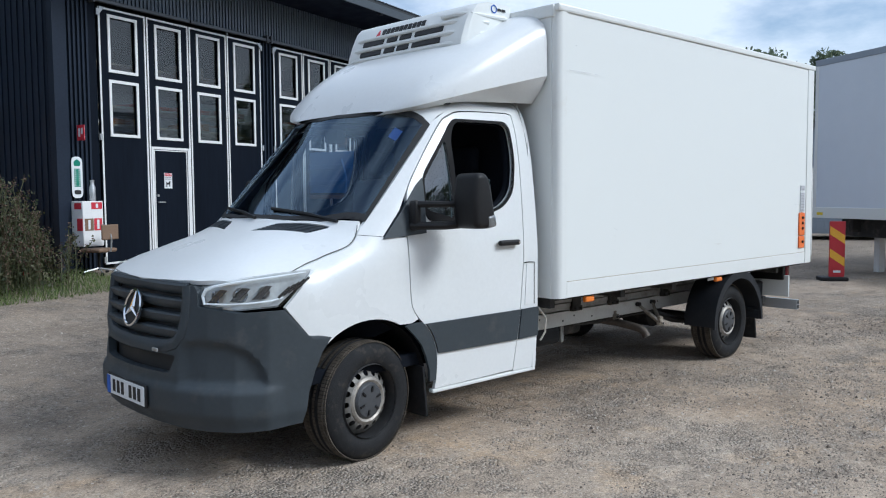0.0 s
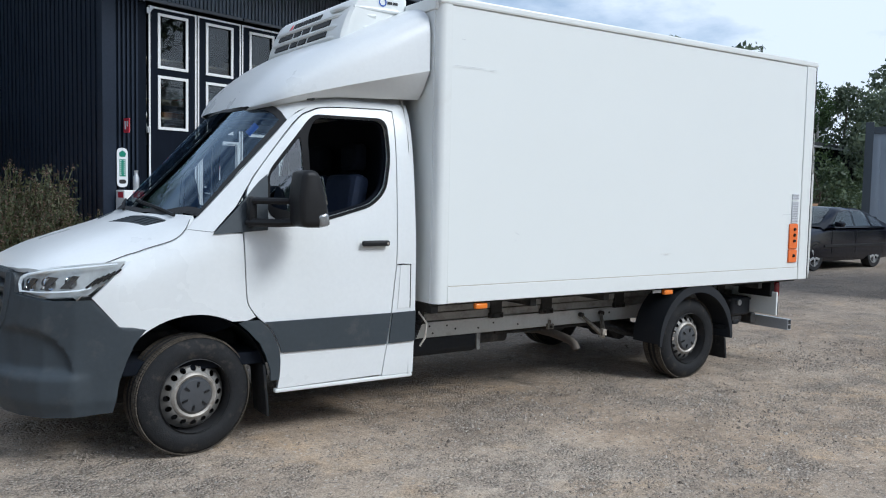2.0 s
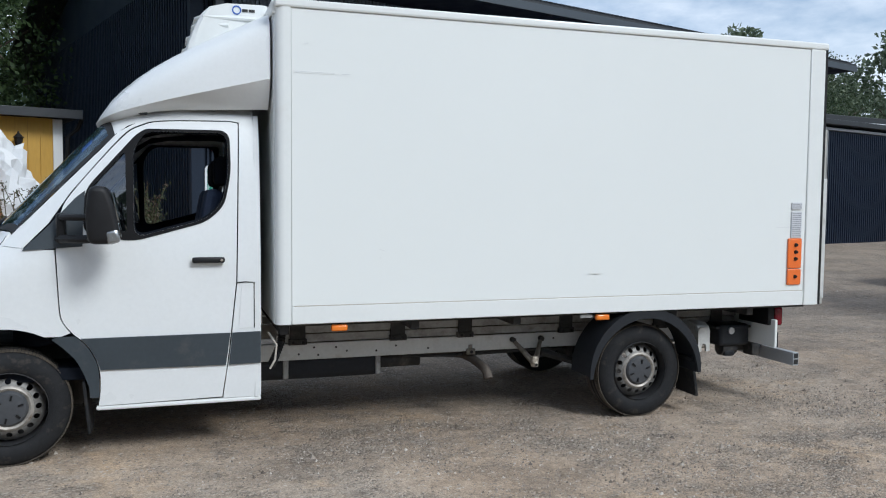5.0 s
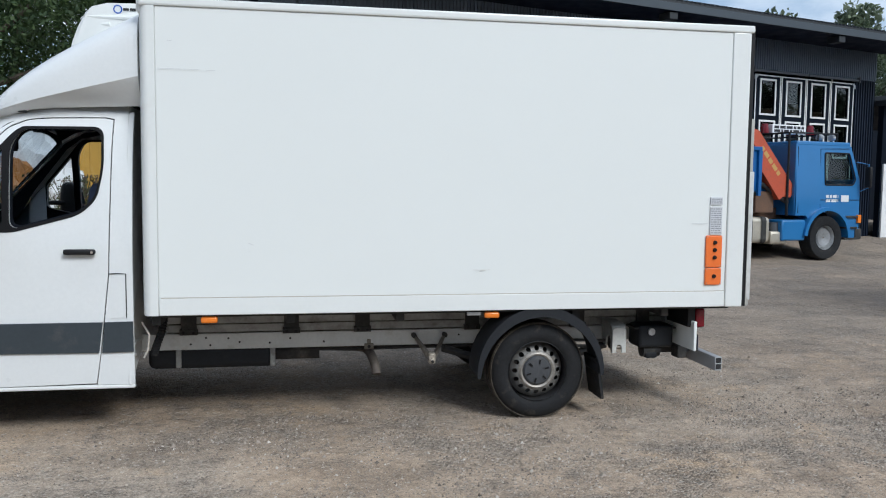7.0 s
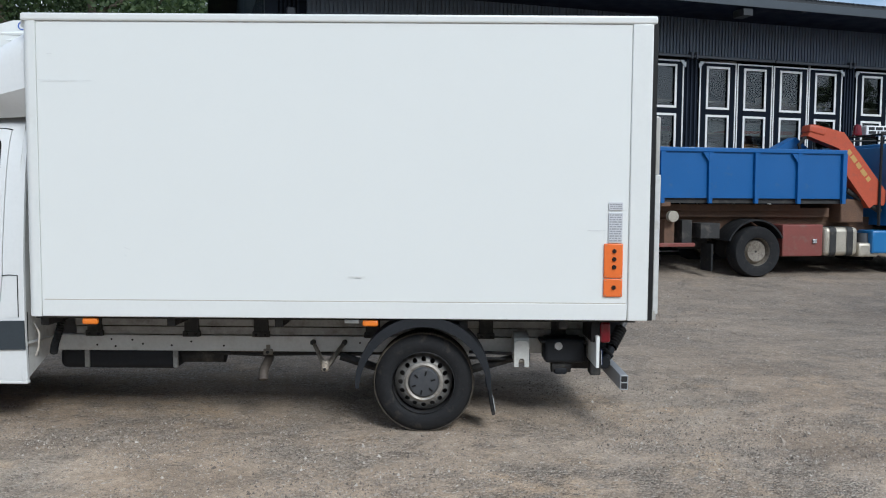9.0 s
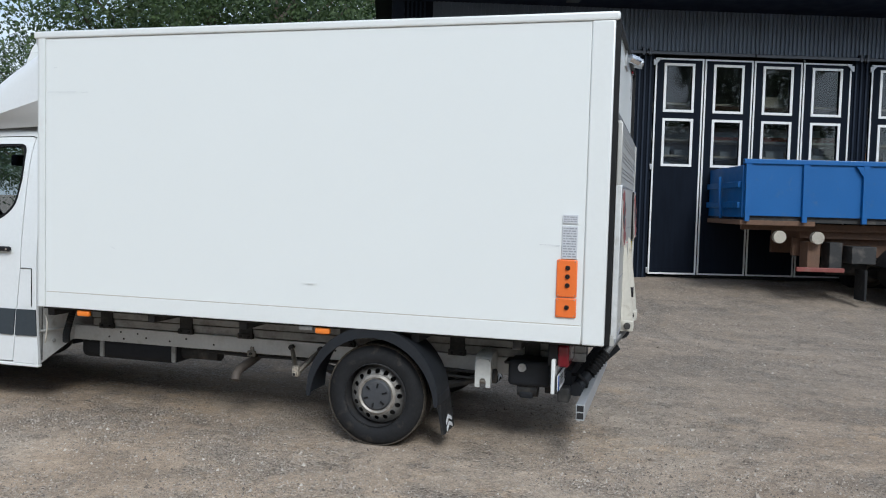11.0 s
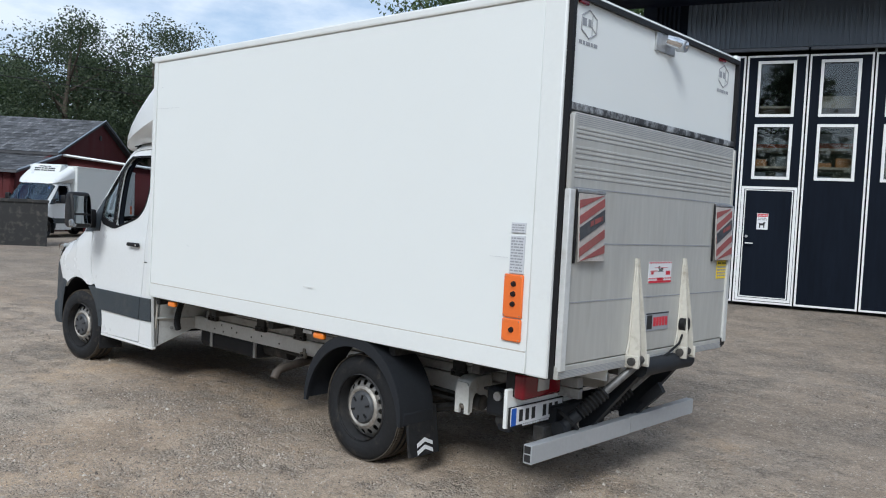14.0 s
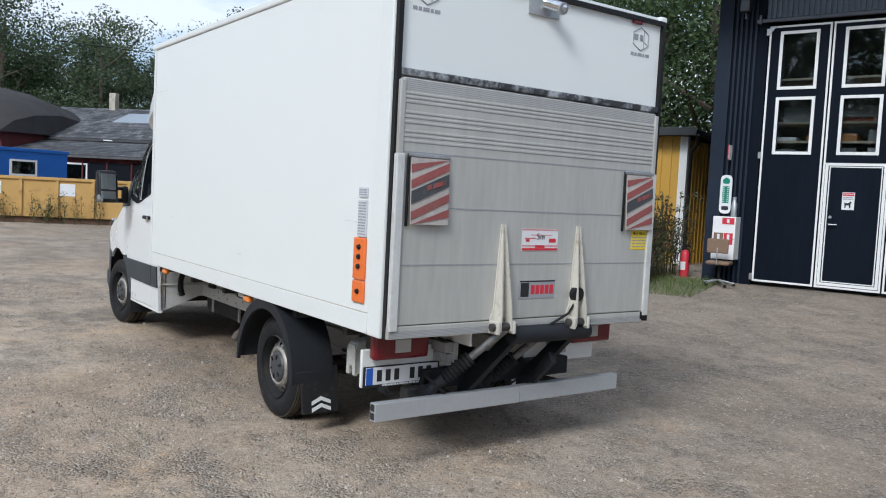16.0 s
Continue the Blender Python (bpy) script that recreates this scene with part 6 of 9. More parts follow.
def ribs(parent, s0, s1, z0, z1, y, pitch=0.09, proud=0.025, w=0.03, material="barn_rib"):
    """A row of upright cladding ribs that share one mesh."""
    k = int((s1 - s0) / pitch)
    first = None
    for i in range(k):
        if first is None:
            first = part("rib", bx(B(), -w / 2, w / 2, -proud, 0.002, z0, z1), material, parent, smooth=0)
            ob = first
        else:
            ob = new("rib", first.data)
            ob.parent = parent
        ob.location = (s0 + (i + 0.5) * (s1 - s0) / k, y, 0)


def build_barn():
    barn = thing("barn", BARN, "black barn with ribbed cladding and a wide roof overhang", "barn", kind="structure")
    wf = B()
    bx(wf, S0, -0.02, 0.0, 0.15, 0.2, 5.7)
    for k in range(3):
        bx(wf, k * GP + GW + 0.01, (k + 1) * GP - 0.01, 0.0, 0.15, 0.2, 4.56)
    bx(wf, 3 * GP + GW + 0.01, S1, 0.0, 0.15, 0.2, 5.6)
    bx(wf, -0.02, 3 * GP + GW + 0.01, 0.0, 0.15, 4.565, 5.6)
    part("front_wall", wf, "barn_black", barn, "black boarded front wall")
    rb = barn
    ribs(rb, -0.54, -0.16, 0.45, 5.5, 0.0, 0.064, 0.03, 0.034)
    for k in range(3):
        ribs(rb, k * GP + GW + 0.03, (k + 1) * GP - 0.03, 0.45, 4.55, 0.0, 0.075, 0.03, 0.03)
    ribs(rb, 3 * GP + GW + 0.05, S1 - 0.05, 0.45, 4.6, 0.0, 0.10, 0.03, 0.04)
    ribs(rb, -0.05, S1, 4.62, 5.36, -0.006, 0.078, 0.026, 0.042, "rib_grey")
    part("upper_sheet", bx(B(), -0.05, S1, -0.006, 0.0, 4.61, 5.36), "rib_grey", barn, "blue-black profiled steel band over the gates")
    part("soffit", bx(B(), S0 - 0.7, S1 + 1.0, EAVE_Y + 0.02, 0.0, 5.36, 5.39), "soffit", barn, "dark blue-black boarded soffit")
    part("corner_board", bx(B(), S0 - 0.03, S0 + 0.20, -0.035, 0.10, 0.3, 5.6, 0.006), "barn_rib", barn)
    side_w = B()
    gable = [(0.1, 0.0), (DEEP, 0.0), (DEEP, 5.3), (RIDGE_Y, 7.2), (0.1, 5.6)]
    prism(side_w, gable, lambda a, b, d: (d, a, b), S0, S0 + 0.15)
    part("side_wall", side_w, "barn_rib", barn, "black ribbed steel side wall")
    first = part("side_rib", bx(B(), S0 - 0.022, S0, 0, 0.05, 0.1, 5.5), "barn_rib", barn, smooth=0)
    for i in range(100):
        ob = first if i == 0 else new("side_rib", first.data)
        ob.parent = barn
        ob.location = (0, 0.2 + i * 0.145, 0)
    b2 = B()
    prism(b2, gable, lambda a, b, d: (d, a, b), S1 - 0.15, S1)
    part("side_wall", b2, "barn_black", barn)
    part("back_wall", bx(B(), S0, S1, DEEP, DEEP + 0.15, 0, 5.3), "barn_black", barn)
    part("barn_floor", bx(B(), S0 + 0.15, S1 - 0.15, 0.15, DEEP, 0.2, 0.48), "chassis", barn)
    # roof
    rf = B()
    prism(rf, [(EAVE_Y, EAVE_Z + 0.10), (RIDGE_Y, RIDGE_Z), (DEEP + 1.0, 5.2), (DEEP + 1.0, 5.32), (RIDGE_Y, RIDGE_Z + 0.14), (EAVE_Y, EAVE_Z + 0.26)], lambda a, b, d: (d, a, b), S0 - 0.75, S1 + 1.1)
    part("roof", rf, "roof_dark", barn, "dark corrugated roof with deep eaves")
    rr = B()
    for i in range(150):
        a = S0 - 0.74 + i * 0.128
        prism(rr, [(EAVE_Y - 0.03, EAVE_Z + 0.262), (RIDGE_Y, RIDGE_Z + 0.142), (RIDGE_Y, RIDGE_Z + 0.165), (EAVE_Y - 0.03, EAVE_Z + 0.285)], lambda p, q, d: (d, p, q), a, a + 0.04)
    part("roof_ribs", rr, "roof_dark", barn, smooth=0)["kind"] = "stuff"
    part("fascia", bx(B(), S0 - 0.78, S1 + 1.13, EAVE_Y - 0.03, EAVE_Y, EAVE_Z + 0.04, EAVE_Z + 0.20, 0.006), "fascia", barn, "grey eaves fascia")
    for k in range(6):
        a = S0 - 0.3 + k * 3.55
        part("rafter", bx(B(), a, a + 0.12, -0.7, 0.7, -0.09, 0.09, 0.01), "roof_dark", barn).matrix_basis = Matrix.Translation((0, -0.6, EAVE_Z + 0.28)) @ Matrix.Rotation(radians(14), 4, "X")
    for i, a in enumerate((2.2, 8.2, 13.5)):
        part("purlin_end", bx(B(), a, a + 0.22, EAVE_Y + 0.02, EAVE_Y + 0.35, EAVE_Z - 0.12, EAVE_Z + 0.02, 0.01), "roof_dark", barn)
    # door tracks over the gates
    for k in range(4):
        for j in range(2):
            a = k * GP + (-0.18 if j == 0 else GW / 2 + 0.01)
            part("door_track", bx(B(), a, a + GW / 2 + 0.16, -0.10, -0.03, 4.545, 4.60, 0.006), "track", barn)
        for a in (k * GP - 0.14, k * GP + GW + 0.10):
            part("track_bracket", bx(B(), a, a + 0.04, -0.12, 0.0, 4.52, 4.66, 0.004), "track", barn)
    part("wall_lamp", bx(bx(B(), -0.42, -0.27, -0.22, -0.08, 4.72, 4.95, 0.02), -0.36, -0.33, -0.12, 0.0, 4.62, 4.74), "track", barn)
    # racks seen through the panes
    rnd = random.Random(4)
    for k in range(4):
        for z in (2.72, 3.02, 3.70):
            part("shelf", bx(B(), k * GP + 0.06, k * GP + GW - 0.06, 0.34, 0.95, z, z + 0.035), "shelf_pale", barn)
        part("rack_back", bx(B(), k * GP + 0.06, k * GP + GW - 0.06, 0.96, 0.98, 2.3, 3.35), "sheet_grey", barn)
        for i in range(8):
            a = k * GP + 0.12 + i * 0.44
            w = rnd.uniform(0.25, 0.42)
            part("stored_box", bx(B(), a, a + w, 0.40, 0.85, 2.755, 2.755 + rnd.uniform(0.05, 0.17), 0.01), rnd.choice(["sheet_grey", "sheet_grey", "tarp_brown", "label_grey"]), barn)
            part("stored_box", bx(B(), a, a + w, 0.42, 0.85, 2.48, 2.48 + rnd.uniform(0.10, 0.2), 0.01), rnd.choice(["sheet_grey", "label_grey", "grey_hut"]), barn)
        for i, m_ in ((1, "crane"), (2, "crane"), (3, "dullred")):
            a = k * GP + i * GW / 4 + 0.06
            part("stored_board", bx(B(), a, a + 0.80, 0.36, 0.80, 3.056, 3.10 + 0.02 * i, 0.006), m_, barn)
        part("crate", bx(B(), k * GP + 2 * GW / 4 + 0.2, k * GP + 3 * GW / 4 - 0.15, 0.40, 0.80, 3.736, 3.90, 0.006), "shelf_pale", barn)
    return barn


barn = build_barn()


def build_gate(k, door):
    g = thing("folding_gate", BARN @ Matrix.Translation((k * GP, 0, GZ)), "black folding gate with white-trimmed windows" + (" and a walk-in door" if door else ""), "gate", "barn gates")
    LW = GW / 4
    for i in range(4):
        x0, x1 = i * LW + 0.012, (i + 1) * LW - 0.012
        xm = (x0 + x1) / 2
        wins = [[(xm - 0.24, za), (xm + 0.24, za), (xm + 0.24, zb), (xm - 0.24, zb)] for za, zb in ((3.06, 3.86), (2.065, 2.855))]
        outer = [(x0, 0.02), (x1, 0.02), (x1, GH - 0.02), (x0, GH - 0.02)]
        lf = part("gate_leaf", patch(outer, lambda a, b: Vector((a, -0.02, b)), wins, 0.5, Vector((0, 0.05, 0))), "barn_black", g, "black boarded gate leaf")
        tr = B()
        for xa, xb in ((x0, x0 + 0.028), (x1 - 0.028, x1)):
            bx(tr, xa, xb, -0.032, -0.018, 0.02, GH - 0.02)
        for za, zb in ((0.02, 0.05), (GH - 0.048, GH - 0.02)):
            bx(tr, x0 + 0.028, x1 - 0.028, -0.032, -0.018, za, zb)
        part("edge_trim", tr, "barn_white", lf, "white edge trim", smooth=0)
        for w in wins:
            (a0, z0), (a1, _), (_, z1), _ = w
            wt = B()
            for q in ((a0 - 0.045, a0, z0 - 0.045, z1 + 0.045), (a1, a1 + 0.045, z0 - 0.045, z1 + 0.045), (a0, a1, z0 - 0.045, z0), (a0, a1, z1, z1 + 0.045)):
                bx(wt, q[0], q[1], -0.036, -0.016, q[2], q[3])
            part("window_trim", wt, "barn_white", lf, smooth=0)
            part("pane", bx(B(), a0, a1, 0.012, 0.016, z0, z1), "glass_barn", lf, "dark window pane", smooth=0).visible_shadow = False
        if door and i == 1:
            dt = B()
            for q in ((x0 + 0.035, x0 + 0.075, 0.06, 1.90), (x1 - 0.075, x1 - 0.035, 0.06, 1.90), (x0 + 0.075, x1 - 0.075, 1.86, 1.90), (x0 + 0.075, x1 - 0.075, 0.06, 0.10)):
                bx(dt, q[0], q[1], -0.038, -0.019, q[2], q[3])
            for q in ((x0 + 0.09, x0 + 0.105, 0.11, 1.85), (x1 - 0.105, x1 - 0.09, 0.11, 1.85), (x0 + 0.105, x1 - 0.105, 1.835, 1.85), (x0 + 0.105, x1 - 0.105, 0.11, 0.125)):
                bx(dt, q[0], q[1], -0.030, -0.019, q[2], q[3])
            part("door_trim", dt, "barn_white", lf, "white walk-in door frame", smooth=0)
            hd = cyl(B(), (x0 + 0.15, -0.03, 0.98), (x0 + 0.15, -0.08, 0.98), 0.012, seg=8)
            cyl(hd, (x0 + 0.14, -0.075, 0.98), (x0 + 0.26, -0.075, 0.98), 0.010, seg=8)
            part("door_handle", hd, "galv", lf)
            part("door_lock", cyl(B(), (x0 + 0.15, -0.018, 1.09), (x0 + 0.15, -0.04, 1.09), 0.022, seg=10), "galv", lf)
            sg = part("warning_sign", bx(B(), xm - 0.155, xm + 0.015, -0.026, -0.0195, 1.21, 1.47), "paper", lf, "small white warning sign with red header")
            hdr = part("sign_header", bx(B(), xm - 0.148, xm + 0.008, -0.028, -0.0265, 1.415, 1.463), "redprint", sg)
            hdr["label"] = "red header with the word WARNING"
            part("sign_word", text_bm("WARNING", 0.030, Matrix.Translation((xm - 0.07, -0.0285, 1.439)) @ pose(0, 0, 0, 90, 0, 0)), "paper", sg, smooth=0)
            b3 = B()
            bars(b3, xm - 0.14, xm, 1.355, 1.405, 2, lambda a, b, d: (a, -0.0265 - d, b), 2, 0.4)
            part("sign_bar", b3, "greyprint", sg)
            part("sign_shape", prism(B(), [(xm - 0.115, 1.235), (xm - 0.10, 1.235), (xm - 0.095, 1.275), (xm - 0.055, 1.275), (xm - 0.05, 1.235), (xm - 0.035, 1.235), (xm - 0.033, 1.30), (xm - 0.02, 1.325), (xm - 0.045, 1.335), (xm - 0.06, 1.31), (xm - 0.10, 1.308), (xm - 0.125, 1.325), (xm - 0.115, 1.29)], XZ, -0.028, -0.0265), "ink", sg)
    for z in (0.08, 1.99, 3.90):
        for x in (-0.03, GW - 0.02):
            part("hinge", bx(B(), x, x + 0.05, -0.05, -0.02, z - 0.04, z + 0.06, 0.004), "galv", g)
    for x, s in ((0.02, 1), (GW - 0.02, -1)):
        cb = B()
        prism(cb, [(x, GH - 0.02), (x + s * 0.10, GH - 0.02), (x, GH - 0.14)], XZ, -0.05, -0.033)
        part("corner_brace", cb, "galv", g)
    part("bolt", cyl(B(), (GW / 4 * 3, -0.06, GH - 0.01), (GW / 4 * 3, -0.03, GH + 0.05), 0.02, seg=8), "galv", g)
    if k == 0:
        part("floor_label", bx(B(), GW - 0.30, GW - 0.20, -0.024, -0.0195, 0.14, 0.20), "redprint", g)
    return g


for k in range(4):
    build_gate(k, k == 0)


# ---- trees ----
def leaf_cloud(bm_v, bm_f, centre, radius, n, size, rnd, flat=0.8):
    """Adds n small leaf quads in a clump."""
    for _ in range(n):
        while True:
            p = Vector((rnd.uniform(-1, 1), rnd.uniform(-1, 1), rnd.uniform(-1, 1)))
            if p.length < 1:
                break
        p = centre + Vector((p.x * radius, p.y * radius, p.z * radius * flat))
        d = Vector((rnd.gauss(0, 1), rnd.gauss(0, 1), rnd.gauss(0, 1))).normalized()
        u = d.orthogonal().normalized()
        u.rotate(Matrix.Rotation(rnd.uniform(0, 6.28), 3, d))
        v = d.cross(u)
        s = size * rnd.uniform(0.6, 1.3)
        k = len(bm_v)
        bm_v += [p - u * s, p - v * s * 0.55, p + u * s, p + v * s * 0.55]
        bm_f.append((k, k + 1, k + 2, k + 3))


def tree(seed, height, spread, leafmat, barkmat, n, size, low=0.22, name="tree", label="", clumps=34, shape="round"):
    rnd = random.Random(seed)
    t = thing(name, pose(0, 0, -50), label, "tree", "trees round the yard")
    tr = B()
    pts = [Vector((0.15 * math.sin(i * 0.9 + seed), 0.15 * math.cos(i * 1.3 + seed), height * 0.82 * i / 6)) for i in range(7)]
    tube(tr, pts, 0.2, 9, rad=[height * 0.024 * (1 - 0.13 * i) for i in range(7)])
    limbs = []
    for i in range(11):
        h = height * (low + 0.06 + 0.55 * i / 11)
        a = rnd.uniform(0, 6.28)
        r = spread * (0.85 if shape == "round" else 1 - 0.07 * i) * rnd.uniform(0.5, 0.85)
        p0 = pts[0].lerp(pts[-1], h / (height * 0.82))
        p0.z = h
        p2 = p0 + Vector((math.cos(a) * r, math.sin(a) * r, r * rnd.uniform(0.35, 0.9)))
        p1 = p0.lerp(p2, 0.5) + Vector((0, 0, -0.06 * r))
        tube(tr, [p0, p1, p2], 0.05, 6, rad=[height * 0.008, height * 0.0055, height * 0.002])
        limbs.append((p0, p2))
    part("trunk", tr, barkmat, t, "grey-brown trunk and limbs")
    vs, fs = [], []
    for c in range(clumps):
        f = rnd.random()
        z = height * (low + (1 - low) * (0.06 + 0.9 * f))
        k = math.sin(math.pi * min(1, 0.16 + 0.84 * f)) ** 0.6 if shape == "round" else (1 - f) ** 0.7 * 1.05 + 0.06
        a, r = rnd.uniform(0, 6.28), spread * k * math.sqrt(rnd.uniform(0.1, 1.0)) * 0.95
        if c < len(limbs):
            cen = limbs[c][1] * 1.0
        else:
            cen = Vector((math.cos(a) * r, math.sin(a) * r, z))
        leaf_cloud(vs, fs, cen, spread * rnd.uniform(0.20, 0.40), n // clumps, size, rnd)
    me = bpy.data.meshes.new("crown")
    me.from_pydata(vs, [], fs)
    me.materials.append(M[leafmat])
    cr = new("crown", me)
    cr.parent = t
    cr["label"] = "uneven crown of small leaves"
    return t


def plant(proto, x, y, k=1.0, rz=0.0, z=None, first=False):
    m = pose(x, y, (ground_z(x, y) if z is None else z) - 0.05, 0, 0, rz) @ Matrix.Diagonal((k, k, k, 1))
    if proto.location.z < -40:
        proto.matrix_world = m
        return proto
    base = proto.scale[0]
    return copy_thing(proto, m @ Matrix.Diagonal((1 / base, 1 / base, 1 / base, 1)))


maple = tree(3, 11.0, 4.6, "leaf_a", "bark", 27000, 0.078, 0.14, "maple_tree", "tall green maple with a broad dense crown", 90)
ash = tree(8, 12.0, 4.4, "leaf_b", "bark", 22000, 0.082, 0.12, "broadleaf_tree", "olive green broadleaf tree turning yellow", 70)
birch = tree(12, 12.5, 2.8, "leaf_a", "birch", 7000, 0.13, 0.12, "birch_tree", "slender green birch with a pale trunk", 44, "tall")
wood = tree(21, 12.5, 3.9, "leaf_hazed", "bark", 5400, 0.215, 0.02, "woodland_tree", "green woodland tree with leaves paled for distance haze", 80)
bush = tree(30, 3.0, 1.7, "leaf_b", "bark", 2600, 0.10, 0.0, "bush", "light green bush beside the black shed", 26)
rt = random.Random(77)
for x, y, k in ((-3.5, 22.5, 0.98), (-8.0, 25.5, 1.1), (-13.0, 27.5, 1.15), (-1.0, 29.5, 1.05), (-5.5, 32.0, 1.15)):
    plant(maple, x, y, k, rt.uniform(0, 360))
for x, y, k in ((-43, 23, 1.12), (-40.5, 27.5, 1.14), (-34, 30, 0.90), (-28, 33, 0.82), (-48.5, 15.5, 1.1), (-22, 38, 0.86), (-38, 35, 0.9), (-31, 36, 0.88), (-46, 25, 1.08), (-51, 21, 0.93), (-36, 32, 0.84), (-44, 31, 1.05), (-50, 28, 1.05), (-25, 35.5, 0.84)):
    plant(ash, x, y, k, rt.uniform(0, 360))
for x, y, k in ((-54, 7, 0.98), (-49, 21, 0.75), (-51, 15.5, 0.97), (-56, 19, 0.95)):
    plant(birch, x, y, k, rt.uniform(0, 360))
for x, y, k in ((-53, 10, 1.38), (-55, -3, 1.1), (-57, 2, 1.15), (-60, 10, 1.22), (-58, 26, 1.05), (-62, -9, 1.1)):
    plant(maple, x, y, k, rt.uniform(0, 360))
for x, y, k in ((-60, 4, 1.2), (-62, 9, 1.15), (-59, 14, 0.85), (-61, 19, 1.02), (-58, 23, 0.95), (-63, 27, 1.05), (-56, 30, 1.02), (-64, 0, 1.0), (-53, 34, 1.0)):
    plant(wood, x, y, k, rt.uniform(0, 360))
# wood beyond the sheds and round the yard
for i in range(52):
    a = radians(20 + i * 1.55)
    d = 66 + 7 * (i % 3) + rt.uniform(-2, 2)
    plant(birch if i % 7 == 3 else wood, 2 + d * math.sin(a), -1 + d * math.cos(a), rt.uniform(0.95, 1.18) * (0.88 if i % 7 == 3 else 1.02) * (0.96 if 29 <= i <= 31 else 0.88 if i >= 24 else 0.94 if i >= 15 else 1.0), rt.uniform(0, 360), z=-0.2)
for i in range(20):
    a = radians(118 + i * 6.5)
    d = rt.uniform(36, 46)
    if i in (5, 12):
        continue
    plant(birch if i % 3 == 1 else wood, 5 + d * math.sin(a), -4 + d * math.cos(a), rt.uniform(1.2, 1.55) * (0.72 if i in (2, 3, 4) else 1.0), rt.uniform(0, 360), z=-0.1)
for x, y, k in ((26.8, 38.8, 0.83), (32.5, 35.0, 0.80), (35.0, 33.0, 0.76)):
    plant(ash, x, y, k, rt.uniform(0, 360))
plant(bush, 41.5, 24.6, 1.25, 30)
plant(bush, 44.5, 25.3, 1.0, 100)
plant(bush, 52.0, 27.0, 1.3, 200)


# ---- yellow shed beside the barn ----
SHED = pose(1.3, 15.19, 0, 0, 0, 17.62)


def build_shed():
    s = thing("wooden_shed", SHED, "yellow boarded wooden shed with white corner boards", "shed")
    part("wall", bx(B(), -4.5, -0.08, 0.0, 0.12, 0.3, 3.05), "yellow_wood", s, "yellow vertical boarding", smooth=0)
    for i in range(21):
        part("batten", bx(B(), -4.45 + i * 0.205, -4.41 + i * 0.205, -0.022, 0.0, 0.35, 3.04), "yellow_wood", s, smooth=0)
    part("side_wall", bx(B(), -0.12, 0.0, 0.12, 5.0, 0.3, 3.0), "yellow_wood", s, smooth=0)
    part("side_wall", bx(B(), -4.5, -4.38, 0.12, 5.0, 0.3, 3.0), "yellow_wood", s, smooth=0)
    part("back_wall", bx(B(), -4.38, -0.12, 4.88, 5.0, 0.3, 3.0), "yellow_wood", s, smooth=0)
    part("corner_board", bx(B(), -0.14, 0.02, -0.035, 0.10, 0.32, 3.04, 0.004), "barn_white", s, "white corner board")
    part("roof", bx(B(), -4.8, 0.28, -0.35, 5.3, 3.06, 3.16, 0.01), "roof_dark", s, "black felt roof")
    part("eaves_board", bx(B(), -4.8, 0.30, -0.38, -0.35, 3.04, 3.20, 0.006), "roof_dark", s)
    part("downpipe", tube(B(), [(0.30, -0.30, 3.05), (0.26, -0.15, 2.88), (0.10, -0.06, 2.72), (0.10, -0.06, 0.5)], 0.04, 8), "black", s)
    for i in range(24):
        part("batten", bx(B(), 0.0, 0.022, 0.14 + i * 0.2, 0.18 + i * 0.2, 0.35, 2.98), "yellow_wood", s, smooth=0)
    part("vent_box", bx(B(), -0.78, -0.66, -0.08, 0.0, 1.15, 1.23, 0.008), "wood_pallet", s)
    lan = thing("wall_lantern", SHED @ Matrix.Translation((-0.72, -0.12, 2.62)), "black carriage lantern on the yellow wall", "lantern")
    part("bracket", tube(B(), [(0, 0.12, 0.12), (0, 0.02, 0.16), (0, 0.0, 0.10)], 0.012, 6), "black", lan)
    part("cage", lathe(B(), [(0.03, -0.16), (0.07, 0.0), (0.075, 0.05)], (0, 0, 0), (0, 0, 1), 6), "black", lan)
    part("hood", lathe(B(), [(0.10, 0.05), (0.04, 0.11), (0.005, 0.15)], (0, 0, 0), (0, 0, 1), 6), "black", lan)


build_shed()


# ---- things at the barn's corner ----
def flat_sign(name, m, w, h, material, label, category, r=0.0):
    s = thing(name, m, label, category)
    pl = [(-w / 2, -h / 2), (w / 2, -h / 2), (w / 2, h / 2), (-w / 2, h / 2)]
    b = B()
    prism(b, rounded(pl, r, 5) if r else pl, XZ, -0.006, 0.006)
    part("plate", b, material, s)
    return s


